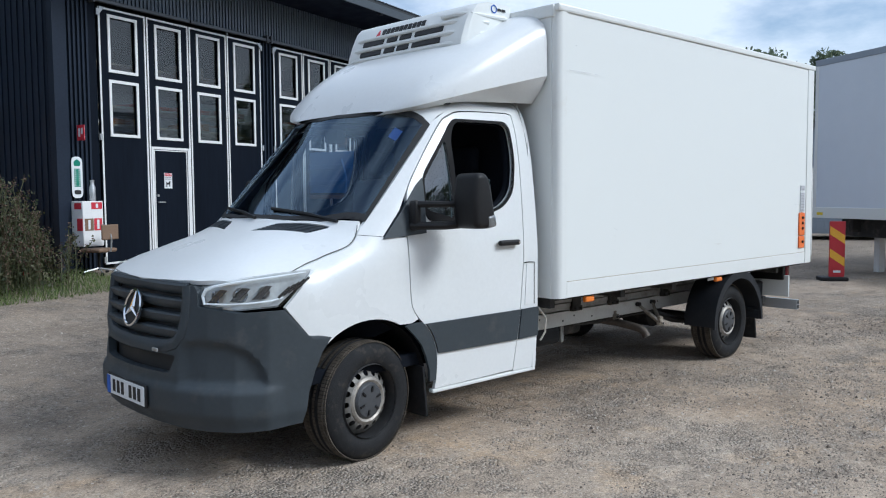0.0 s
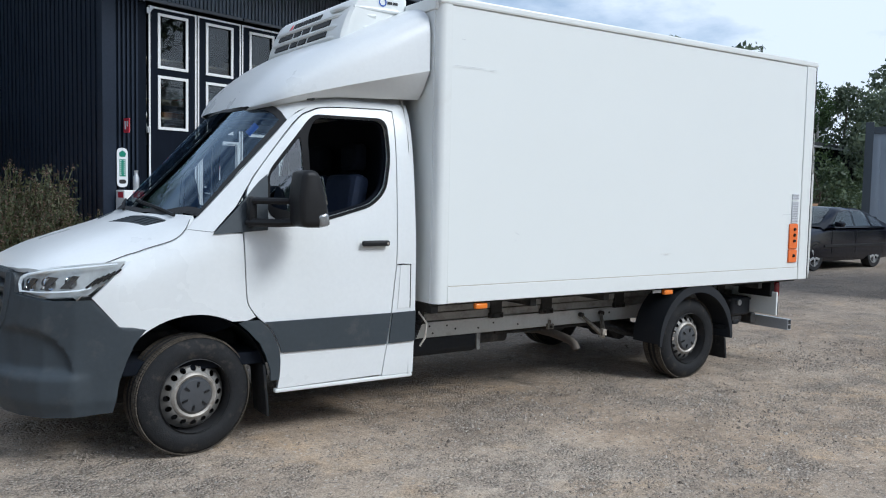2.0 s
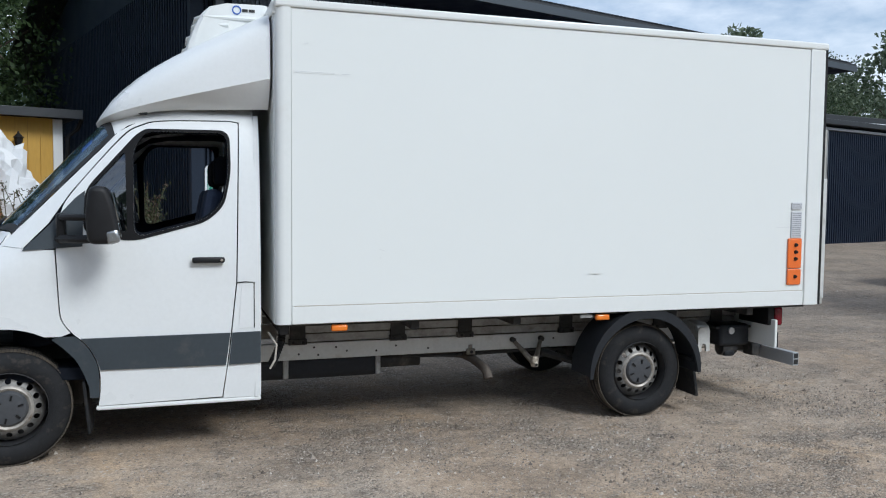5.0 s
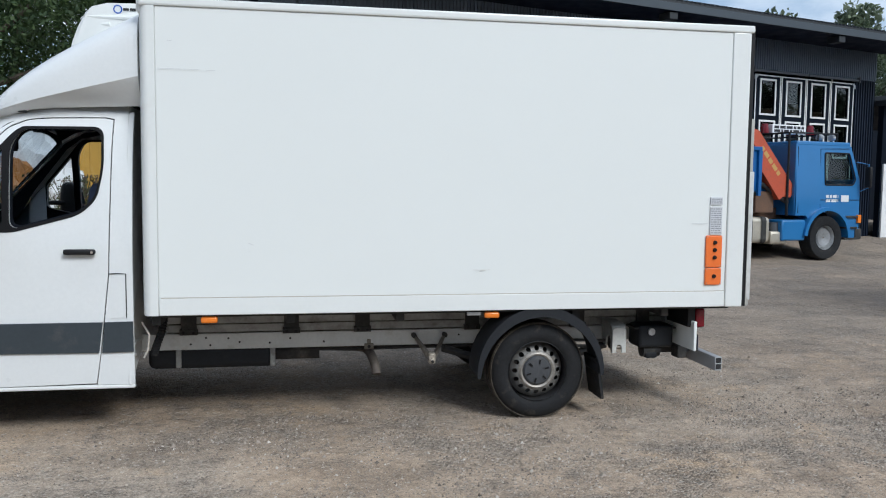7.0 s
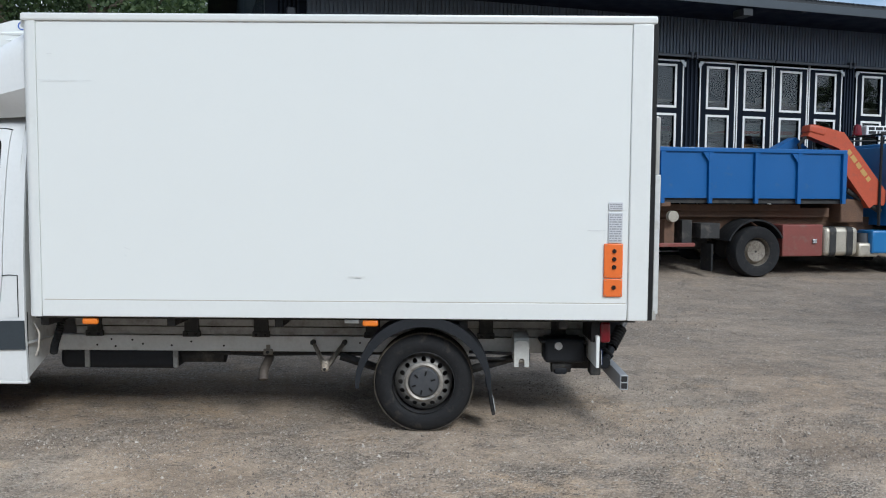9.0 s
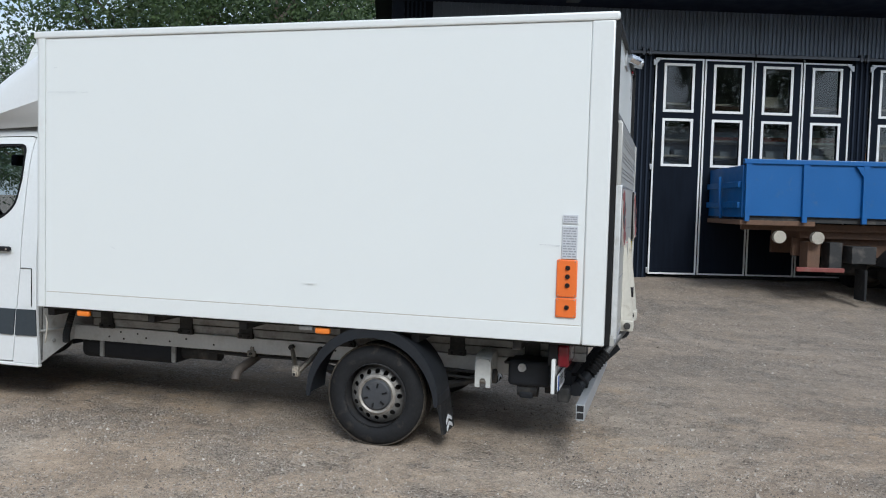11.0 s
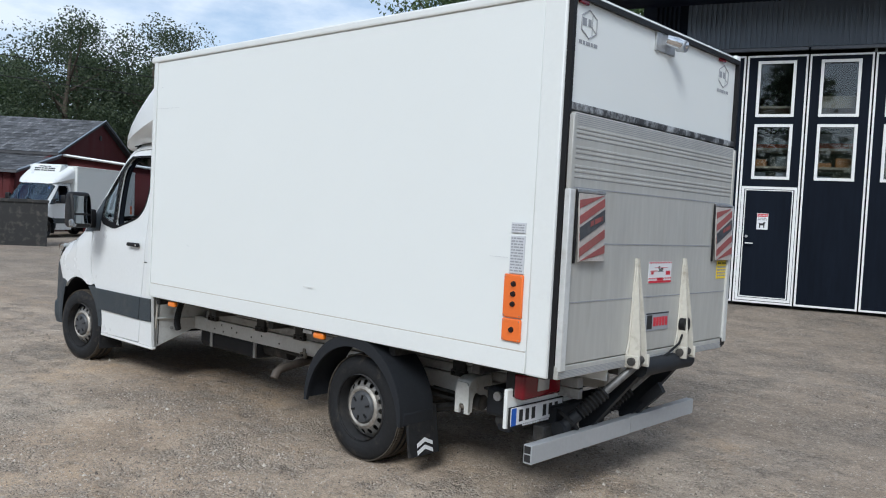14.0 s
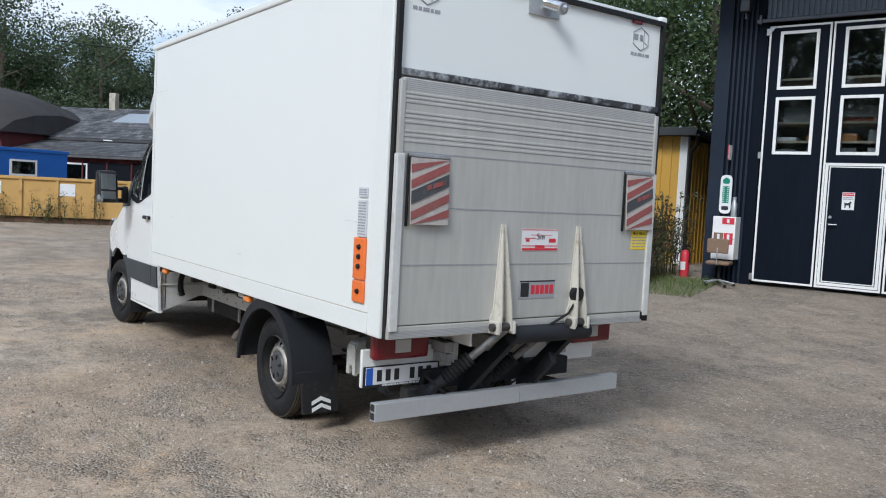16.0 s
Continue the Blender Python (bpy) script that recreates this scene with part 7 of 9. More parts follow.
def build_corner():
    s = flat_sign("thermometer_sign", BARN @ Matrix.Translation((-0.48, -0.06, 1.865)), 0.185, 0.62, "paper", "white and green enamel thermometer sign with rounded ends", "sign", 0.09)
    b = B()
    prism(b, [(-0.052, -0.14), (0.052, -0.14), (0.052, 0.13), (-0.052, 0.13)], XZ, -0.009, -0.0065)
    part("scale_panel", b, "green_sign", s)
    b = B()
    prism(b, rounded([(-0.05, 0.17), (0.05, 0.17), (0.06, 0.23), (0, 0.275), (-0.06, 0.23)], 0.02), XZ, -0.009, -0.0065)
    part("crest", b, "green_sign", s)
    for i in range(8):
        for a in (-0.045, 0.02):
            part("scale_mark", bx(B(), a, a + 0.025, -0.0105, -0.0095, -0.12 + i * 0.032, -0.108 + i * 0.032), "paper", s, smooth=0)
    b = B()
    prism(b, rounded([(-0.055, -0.255), (0.055, -0.255), (0.06, -0.19), (-0.06, -0.19)], 0.03), XZ, -0.009, -0.0065)
    part("dark_emblem", b, "ink", s)
    s = flat_sign("fire_sign", BARN @ Matrix.Translation((-0.44, -0.13, 2.53)) @ pose(0, 0, 0, 0, 0, -90), 0.16, 0.23, "redprint", "small red fire equipment sign", "sign")
    b = B()
    bx(b, -0.05, -0.01, -0.009, -0.0065, -0.06, 0.07)
    bx(b, 0.01, 0.05, -0.009, -0.0065, -0.02, 0.07)
    part("pictogram", b, "paper", s, smooth=0)
    b = B()
    bx(b, -0.08, 0.08, 0.0065, 0.008, -0.115, 0.115)
    part("back_plate", b, "paper", s)
    fb = thing("fire_cabinet", BARN @ Matrix.Translation((-0.40, -0.16, 1.17)), "white metal fire equipment cabinet with red labels", "cabinet")
    part("body", bx(B(), -0.18, 0.18, -0.13, 0.13, -0.34, 0.34, 0.012), "barn_white", fb)
    part("door_line", bx(B(), -0.17, 0.17, -0.134, -0.128, -0.02, -0.012), "greyprint", fb)
    for x0, x1, z0, z1, m_ in ((-0.03, 0.16, 0.22, 0.32, "redprint"), (-0.15, 0.0, -0.10, 0.08, "seat_brown"), (0.01, 0.15, -0.10, 0.08, "redprint")):
        lb = part("label", bx(B(), x0, x1, -0.134, -0.1305, z0, z1), m_, fb)
        part("label_mark", bx(B(), (x0 + x1) / 2 - 0.02, (x0 + x1) / 2 + 0.02, -0.136, -0.1345, z0 + 0.02, z1 - 0.02), "paper", lb)
    part("side_label", bx(B(), -0.1845, -0.1805, -0.10, 0.05, 0.22, 0.31), "redprint", fb)
    part("side_label", bx(B(), -0.1845, -0.1805, -0.12, 0.0, -0.10, 0.08), "redprint", fb)
    fl = thing("steel_flask", BARN @ Matrix.Translation((-0.30, -0.16, 1.515)), "steel flask standing on the fire cabinet", "flask")
    part("bottle", lathe(B(), [(0.001, 0), (0.045, 0), (0.047, 0.02), (0.047, 0.20), (0.03, 0.24), (0.03, 0.28), (0.001, 0.285)], (0, 0, 0), (0, 0, 1), 18), "galv", fl)
    part("cap", cyl(B(), (0, 0, 0.28), (0, 0, 0.31), 0.032, seg=16), "galv", fl)
    ch = thing("office_chair", pose(4.02, 12.68, ground_z(4.02, 12.68), 0, 0, 115) @ Matrix.Diagonal((0.86, 0.86, 0.86, 1)), "worn brown office chair without arms on a steel star base", "chair")
    part("seat", bx(B(), -0.22, 0.22, -0.21, 0.21, 0.40, 0.47, 0.03, 3), "seat_brown", ch)
    part("backrest", bx(B(), -0.28, -0.24, -0.19, 0.19, 0.62, 0.88, 0.02, 3), "seat_brown", ch)
    part("back_post", tube(B(), [(-0.10, 0, 0.39), (-0.27, 0, 0.42), (-0.29, 0, 0.60), (-0.275, 0, 0.72)], 0.013, 6), "galv", ch)
    part("column", cyl(B(), (0, 0, 0.08), (0, 0, 0.40), 0.025, seg=10), "black", ch)
    for k in range(5):
        a = k * 2 * math.pi / 5
        lg = part("base_leg", tube(B(), [(0, 0, 0.12), (0.28 * math.cos(a), 0.28 * math.sin(a), 0.065)], 0.016, 6), "galv", ch)
        part("castor", cyl(B(), (0.28 * math.cos(a) - 0.015, 0.28 * math.sin(a), 0.03), (0.28 * math.cos(a) + 0.015, 0.28 * math.sin(a), 0.03), 0.03, seg=10), "black", lg)
    fe = thing("fire_extinguisher", pose(3.10, 13.02, ground_z(3.10, 13.02)), "red fire extinguisher standing among weeds", "extinguisher")
    part("body", lathe(B(), [(0.001, 0), (0.07, 0.0), (0.075, 0.02), (0.075, 0.38), (0.05, 0.44), (0.02, 0.46)], (0, 0, 0), (0, 0, 1), 18), "redprint", fe)
    part("label", patch([(-0.06, 0.12), (0.06, 0.12), (0.06, 0.26), (-0.06, 0.26)], lambda a, b: Vector((0.077 * math.sin(a / 0.077), -0.077 * math.cos(a / 0.077), b)), step=0.03), "paper", fe)
    part("valve", bx(cyl(B(), (0, 0, 0.46), (0, 0, 0.52), 0.02, seg=10), -0.02, 0.09, -0.012, 0.012, 0.51, 0.54), "black", fe)
    part("hose", tube(B(), [(0.02, 0, 0.49), (0.11, -0.02, 0.44), (0.10, -0.02, 0.25)], 0.012, 6), "black", fe)


build_corner()


# ---- weeds and grass ----
def stems(name, label, area, n, h0, h1, leafm, seedm, seed, category):
    rnd = random.Random(seed)
    vs, fs, sv, sf = [], [], [], []
    for _ in range(n):
        a, b = rnd.uniform(area[0], area[1]), rnd.uniform(area[2], area[3])
        p = BARN @ Vector((a, b, 0))
        z = ground_z(p.x, p.y) - 0.02
        h = rnd.uniform(h0, h1) * (0.6 + 0.4 * min(1, (b - area[2]) / max(0.3, (area[3] - area[2]) * 0.5)))
        lean = Vector((rnd.gauss(0, 0.12), rnd.gauss(0, 0.12), 0)) * h
        for q in range(6):
            f0, f1 = q / 6, (q + 1) / 6
            w = 0.006
            c0, c1 = Vector((p.x, p.y, z)) + lean * f0 * f0 + Vector((0, 0, h * f0)), Vector((p.x, p.y, z)) + lean * f1 * f1 + Vector((0, 0, h * f1))
            k = len(vs)
            vs += [c0 - Vector((w, 0, 0)), c0 + Vector((w, 0, 0)), c1 + Vector((w, 0, 0)), c1 - Vector((w, 0, 0))]
            fs.append((k, k + 1, k + 2, k + 3))
            if q >= 1:
                leaf_cloud(vs, fs, c1, 0.08 + 0.06 * (1 - f1), 6, 0.026, rnd)
            if q >= 3:
                leaf_cloud(sv, sf, c1, 0.050 * (1.5 - f1), 15, 0.014, rnd, 2.6)
    for nm, lab, v_, f_, m_ in ((name, label, vs, fs, leafm), ("seed_heads", "dry brown seed heads over tall weeds", sv, sf, seedm)):
        me = bpy.data.meshes.new(nm)
        me.from_pydata(v_, [], f_)
        me.materials.append(M[m_])
        tagged(new(nm, me), lab, category, kind="stuff")


stems("tall_weeds", "tall overgrown weeds at the barn corner", (-6.5, -1.32, -1.3, 0.6), 680, 0.55, 1.45, "weed", "seed", 5, "weeds")
stems("tall_weeds", "brown seeding weeds crowded against the barn corner", (-3.1, -1.30, -0.95, 0.75), 240, 0.6, 1.35, "weed", "seed", 15, "weeds")


def grass(area, n, seed):
    rnd = random.Random(seed)
    vs, fs = [], []
    for _ in range(n):
        a, b = rnd.uniform(area[0], area[1]), area[3] - (area[3] - area[2]) * rnd.random() ** 1.2
        p = BARN @ Vector((a, b, 0))
        z = ground_z(p.x, p.y) - 0.01
        h, w, d = rnd.uniform(0.03, 0.14), rnd.uniform(0.003, 0.007), rnd.uniform(0, 6.28)
        u = Vector((math.cos(d), math.sin(d), 0))
        q = Vector((p.x, p.y, z))
        k = len(vs)
        tip = q + Vector((rnd.gauss(0, 0.05), rnd.gauss(0, 0.05), h))
        vs += [q - u * w, q + u * w, tip]
        fs.append((k, k + 1, k + 2))
    me = bpy.data.meshes.new("grass")
    me.from_pydata(vs, [], fs)
    me.materials.append(M["grass"])
    tagged(new("grass", me), "strip of green grass below the weeds", "grass", kind="stuff")


grass((-7.5, -0.45, -1.5, -0.1), 14000, 9)


# ---- heap behind the truck ----
def lump(name, m, r, material, label, category, seed, squash=(1, 1, 1), rough=0.28):
    bm = B()
    bmesh.ops.create_icosphere(bm, subdivisions=4, radius=1.0)
    for v in bm.verts:
        n = v.co.normalized()
        k = 1 + rough * 0.7 * noise.noise(n * 1.7 + Vector((seed, 0, 0))) + rough * 0.7 * abs(noise.noise(n * 3.5 + Vector((0, seed, 0)))) - 0.45 * rough * abs(noise.noise(n * 7 + Vector((0, 0, seed))))
        v.co = Vector((n.x * squash[0], n.y * squash[1], n.z * squash[2])) * r * k
    ob = part(name, bm, material, smooth=14)
    ob.matrix_world = m
    return tagged(ob, label, category)


lump("wrapped_bale", pose(-0.45, 13.7, 1.22), 0.95, "tarp_brown", "brown wrapped bale under a white tarpaulin", "bale", 2, (1.05, 0.6, 1.05))
lump("wrapped_bale", pose(-1.75, 13.5, 1.15), 0.95, "tarp_brown", "brown wrapped bale leaning on the heap", "bale", 4, (0.9, 0.6, 1.0))
lump("tarpaulin", pose(0.22, 14.3, 1.50), 0.82, "tarp_white", "crumpled white tarpaulin thrown over bales", "tarpaulin", 7, (0.85, 0.45, 1.35), 0.6)
lump("tarpaulin", pose(-1.1, 14.0, 2.05), 0.85, "tarp_white", "crumpled white tarpaulin beside the bales", "tarpaulin", 9, (1.15, 0.5, 0.52), 0.6)


# ---- blue crane truck ----
def road_wheel(parent, x, y, r, w, hubmat, z):
    q = part("wheel", lathe(B(), [(0.55 * r, 0.0), (0.62 * r, -0.02), (0.95 * r, -0.02), (r, 0.03), (r, w - 0.03), (0.95 * r, w), (0.6 * r, w)], (x, y, z), (0, 1, 0), 40), "rubber", parent, "dusty black truck wheel")
    part("rim", lathe(B(), [(0.02, 0.05), (0.18 * r / 0.47, 0.03), (0.22 * r / 0.47, 0.10), (0.50 * r, 0.12), (0.58 * r, 0.02), (0.60 * r, 0.0)], (x, y, z), (0, 1, 0), 32), hubmat, q)
    nb = B()
    for k in range(8):
        a = k * math.pi / 4
        cyl(nb, (x + 0.30 * r * math.cos(a), y + 0.06, z + 0.30 * r * math.sin(a)), (x + 0.30 * r * math.cos(a), y + 0.10, z + 0.30 * r * math.sin(a)), 0.016, seg=6)
    part("wheel_nuts", nb, "rust", q)
    return q


def build_crane_truck():
    t = thing("crane_truck", pose(12.35, 13.3, 0.20, 0, 0, 12), "old blue lorry with orange loading crane and blue tipper skip", "lorry")
    D = 2.2
    # skip
    part("skip_side", bx(B(), -2.72, 1.90, 0.0, 0.05, 1.45, 2.34, 0.006), "blue", t, "blue steel skip body")
    part("skip_floor", bx(B(), -2.67, 1.88, 0.05, D, 1.36, 1.448), "chassis", t)
    part("skip_far_side", bx(B(), -2.72, 1.90, D - 0.05, D, 1.42, 2.34), "blue", t)
    part("skip_front", bx(B(), 1.85, 1.90, 0.05, D - 0.05, 1.42, 2.34), "blue", t)
    tail = part("skip_tailgate", bx(B(), -2.77, -2.72, 0.03, D - 0.03, 1.42, 2.26, 0.006), "blue", t)
    for z in (1.62, 1.95):
        part("gate_rib", bx(B(), -2.82, -2.77, 0.1, D - 0.1, z - 0.05, z + 0.05, 0.01), "blue", tail)
    part("gate_lever", tube(B(), [(-2.83, 1.0, 1.40), (-2.87, 0.95, 1.75), (-2.84, 1.1, 2.1)], 0.025, 6), "blue", tail)
    part("skip_rim", bx(B(), -2.77, 1.92, -0.035, 0.06, 2.28, 2.36, 0.012), "blue", t)
    for x in (-2.70, -1.80, -0.87, 0.05, 0.92, 1.86):
        rbm = B()
        prism(rbm, [(x - 0.035, 1.36), (x + 0.035, 1.36), (x + 0.045, 2.28), (x - 0.045, 2.28)], XZ, -0.06, 0.0)
        part("skip_rib", rbm, "blue", t)
    for x in (-0.87, 0.92):
        gb = B()
        prism(gb, [(x - 0.16, 2.27), (x, 2.27), (x, 2.05)], XZ, -0.055, -0.02)
        part("gusset", gb, "blue", t)
    part("skip_sill", bx(B(), -2.67, 1.2, 0.30, 0.40, 1.22, 1.34, 0.006), "rust", t, "rusty sill under the skip")
    part("tail_beam", bx(B(), -2.79, -1.6, 0.02, D, 1.30, 1.38, 0.01), "rust", t, "rusty tail beam")
    for x in (-1.55, -2.15):
        part("skip_roller", cyl(B(), (x, 0.0, 1.12), (x, 0.10, 1.12), 0.10, seg=20), "tank", t)
    # chassis
    for y in (0.55, D - 0.6):
        part("chassis_beam", bx(B(), -1.75, 4.3, y, y + 0.09, 0.80, 1.10, 0.008), "rust", t)
    part("hook_frame", bx(B(), -1.7, 1.9, 0.4, D - 0.4, 1.10, 1.28, 0.01), "rust", t)
    for x in (-1.55, -1.2):
        part("frame_bracket", bx(B(), x - 0.10, x + 0.10, 0.15, 0.5, 0.62, 1.05, 0.01), "rust" if x < -1.4 else "chassis", t)
    part("rear_bumper", bx(B(), -1.85, -1.1, 0.02, 0.12, 0.57, 0.64, 0.012), "dullred", t)
    part("battery_box", bx(B(), -1.0, -0.62, 0.02, 0.4, 0.72, 1.0, 0.01), "chassis", t)
    part("mud_flap", bx(B(), -0.78, -0.74, 0.02, 0.4, 0.12, 0.62, 0.006), "rubber", t)
    fen = B()
    prism(fen, arc(0.12, 0.47, 0.60, 160, 25, 14) + [(a, b) for a, b in arc(0.12, 0.47, 0.57, 25, 160, 14)], XZ, 0.0, 0.5)
    part("mudguard", fen, "rubber", t)
    for x, m_ in ((0.15, "greasy"), (3.78, "galv")):
        for y in (0.02, D - 0.32):
            road_wheel(t, x, y, 0.47, 0.30, m_, 0.47)
    bxr = part("tool_box", bx(B(), 0.66, 1.50, 0.02, 0.55, 0.38, 0.97, 0.02), "dullred", t, "faded red steel tool box")
    part("box_latch", bx(B(), 1.28, 1.36, -0.01, 0.02, 0.62, 0.70, 0.006), "galv", bxr)
    tk = part("fuel_tank", bx(B(), 1.55, 2.28, 0.03, 0.6, 0.38, 0.92, 0.09, 4), "tank", t, "dull aluminium fuel tank with straps")
    for x in (1.72, 2.08):
        part("tank_strap", bx(B(), x - 0.025, x + 0.025, 0.015, 0.61, 0.37, 0.93, 0.09, 4), "chassis", tk)
    part("air_filter", cyl(B(), (2.55, 0.25, 0.42), (2.55, 0.25, 0.80), 0.17, 0.13, 16), "track", t)
    part("step_tank", bx(B(), 2.30, 2.75, 0.05, 0.4, 0.35, 0.62, 0.05), "tank", t)
    # drive line and tanks under the frame, added to block light beneath
    part("gearbox", bx(B(), 1.9, 3.3, 0.75, 1.45, 0.42, 0.98, 0.08, 3), "chassis", t)
    part("rear_axle", cyl(B(), (0.15, 0.34, 0.47), (0.15, D - 0.34, 0.47), 0.10, seg=14), "chassis", t)
    part("axle_casing", lathe(B(), [(0.02, -0.22), (0.20, -0.10), (0.24, 0.0), (0.20, 0.10), (0.02, 0.22)], (0.15, D / 2, 0.50), (0, 1, 0), 18), "chassis", t)
    part("front_axle", bx(B(), 3.70, 3.86, 0.32, D - 0.32, 0.38, 0.52, 0.03), "chassis", t)
    part("drive_shaft", cyl(B(), (0.3, D / 2, 0.52), (1.95, D / 2, 0.66), 0.06, seg=12), "chassis", t)
    part("air_tank", cyl(B(), (-0.95, 1.1, 0.62), (-0.35, 1.1, 0.62), 0.16, seg=18), "chassis", t)
    part("far_tank", bx(B(), 0.7, 2.3, D - 0.62, D - 0.05, 0.36, 0.95, 0.06, 3), "chassis", t)
    # crane
    part("crane_base", bx(B(), 2.0, 2.5, 0.2, D - 0.2, 1.0, 1.45, 0.03), "rust", t, "rusty crane base")
    part("crane_column", bx(B(), 2.05, 2.40, 0.75, 1.15, 1.4, 2.4, 0.04), "crane", t)
    boom = B()
    prism(boom, [(1.18, 2.62), (1.30, 2.84), (1.95, 2.70), (2.98, 1.52), (2.86, 1.33), (2.60, 1.35), (1.85, 2.40)], XZ, 0.12, 0.34)
    bo = part("crane_boom", boom, "crane", t, "folded orange crane boom")
    inner = B()
    prism(inner, [(1.75, 2.20), (1.90, 2.26), (2.70, 1.40), (2.52, 1.28)], XZ, 0.08, 0.30)
    part("boom_inner", inner, "crane", bo, "inner boom arm")
    part("boom_ram", cyl(B(), (2.1, 0.20, 1.62), (2.85, 0.20, 1.22), 0.05, seg=12), "chassis", bo)
    lt = B()
    bars(lt, 0, 0.75, 0, 0.10, 1, lambda a, b, d: (2.0 + a * 0.66 + b * 0.75, 0.118 - d, 2.33 - a * 0.75 + b * 0.66), 3, 0.1)
    part("boom_mark", lt, "container", bo)
    part("boom_tip", bx(B(), 1.20, 1.55, 0.10, 0.36, 2.66, 2.80, 0.03, rot=Matrix.Rotation(radians(12), 3, "Y")), "crane", bo)
    part("hydraulic_hoses", tube(B(), [(1.15, 0.14, 2.6), (1.0, 0.12, 2.45), (1.05, 0.12, 2.2), (1.4, 0.14, 2.1)], 0.03, 6), "rubber", bo)
    part("jib_block", prism(B(), [(0.65, 2.35), (1.20, 2.62), (1.55, 2.35)], XZ, 0.5, 0.75), "blue", t)
    # cab
    cabp = [(2.92, 0.95), (2.92, 2.40), (3.0, 2.47), (4.35, 2.50), (4.48, 2.42), (4.72, 1.72), (4.74, 0.55), (4.60, 0.45), (4.38, 0.45)] + arc(3.78, 0.47, 0.60, 5, 140, 12) + [(3.2, 0.95)]
    wn_ = [(3.72, 1.60), (4.52, 1.60), (4.60, 1.72), (4.42, 2.28), (3.72, 2.28)]
    cabw = B()
    patch(cabp, lambda a, b: Vector((a, 0.02 + 0.06 * max(0, b - 1.5), b)), [rounded(wn_, 0.04)], 0.15, Vector((0, 0.05, 0)), cabw)
    cab = part("cab_side", cabw, "blue_cab", t, "light blue lorry cab")
    cw2 = B()
    patch(cabp, lambda a, b: Vector((a, D - 0.02 - 0.06 * max(0, b - 1.5), b)), [rounded(wn_, 0.04)], 0.15, Vector((0, -0.05, 0)), cw2)
    part("cab_far_side", cw2, "blue_cab", t)
    part("cab_roof", bx(B(), 2.94, 4.45, 0.07, D - 0.07, 2.42, 2.52, 0.03), "blue_cab", t)
    part("cab_back", bx(B(), 2.90, 2.95, 0.05, D - 0.05, 0.95, 2.45, 0.01), "blue_cab", t)
    part("cab_front", bx(B(), 4.68, 4.74, 0.05, D - 0.05, 0.5, 1.72, 0.02), "blue_cab", t)
    part("cab_inside", bx(B(), 3.0, 4.6, 0.3, D - 0.3, 0.9, 1.55, 0.05), "interior", t)
    part("side_glass", patch(rounded(wn_, 0.04), lambda a, b: Vector((a, 0.045 + 0.06 * max(0, b - 1.5), b)), step=0.2), "glass", t)
    part("window_seal", tube(B(), [Vector((a, 0.015 + 0.06 * max(0, b - 1.5), b)) for a, b in rounded(wn_, 0.04) + [rounded(wn_, 0.04)[0]]], 0.016, 6), "black", t)
    part("windscreen", bx(B(), -0.01, 0.01, 0.12, D - 0.12, -0.36, 0.36), "glass", t).matrix_basis = Matrix.Translation((4.60, 0, 2.06)) @ Matrix.Rotation(radians(-19), 4, "Y")
    dl = B()
    for a in ([(3.60, 0.95), (3.60, 2.36), (4.42, 2.38)], [(3.60, 1.28), (4.74, 1.28)], [(2.98, 1.0), (2.98, 2.40)]):
        tube(dl, [Vector((x, 0.018 + 0.06 * max(0, z - 1.5), z)) for x, z in a], 0.008, 5)
    part("door_gap", dl, "seam", cab)
    dec = B()
    bars(dec, 3.75, 4.10, 1.22, 1.40, 2, lambda a, b, d: (a, 0.014 - d, b), 12, 0.3)
    part("door_lettering", dec, "paper", cab)
    part("door_mark", bx(B(), 4.18, 4.40, 0.008, 0.016, 1.24, 1.38, 0.003), "paper", cab)
    part("door_handle", bx(B(), 3.64, 3.80, -0.01, 0.02, 1.02, 1.06, 0.008), "black", cab)
    arch_b = B()
    prism(arch_b, arc(3.78, 0.47, 0.66, 0, 175, 16) + [(a, b) for a, b in arc(3.78, 0.47, 0.58, 175, 0, 16)], XZ, -0.06, 0.4)
    part("wheel_arch", arch_b, "blue_cab", t)
    part("arch_back", bx(B(), 2.55, 3.2, 0.0, 0.45, 0.42, 0.86, 0.04), "blue_cab", t)
    for z in (0.42, 0.66, 0.90):
        part("step", bx(B(), 4.30, 4.66, -0.03, 0.25, z, z + 0.04, 0.008), "chassis", t)
    part("corner_lamp", bx(B(), 4.66, 4.76, -0.03, 0.06, 0.78, 0.96, 0.012), "amber", t)
    part("bumper", bx(B(), 4.62, 4.82, 0.0, D, 0.42, 0.66, 0.03), "chassis", t)
    part("side_mirror", bx(B(), 4.72, 4.80, -0.24, -0.08, 1.55, 2.0, 0.03), "black", t)
    part("mirror_arm", tube(B(), [(4.62, 0.04, 2.1), (4.80, -0.12, 2.05), (4.82, -0.12, 1.55), (4.70, 0.04, 1.45)], 0.014, 6), "blue_cab", t)
    rk = B()
    tube(rk, [(2.75, 0.1, 0.95), (2.75, 0.1, 2.68), (2.75, D - 0.1, 2.68), (2.75, D - 0.1, 0.95)], 0.03, 6)
    tube(rk, [(2.75, 0.1, 2.68), (4.2, 0.2, 2.70), (4.2, D - 0.2, 2.70), (2.75, D - 0.1, 2.68)], 0.02, 6)
    for x in (3.0, 3.6, 4.15):
        tube(rk, [(x, 0.16, 2.5), (x, 0.16, 2.69)], 0.016, 6)
    part("roof_rack", rk, "black", t, "black tube headboard and roof rack")
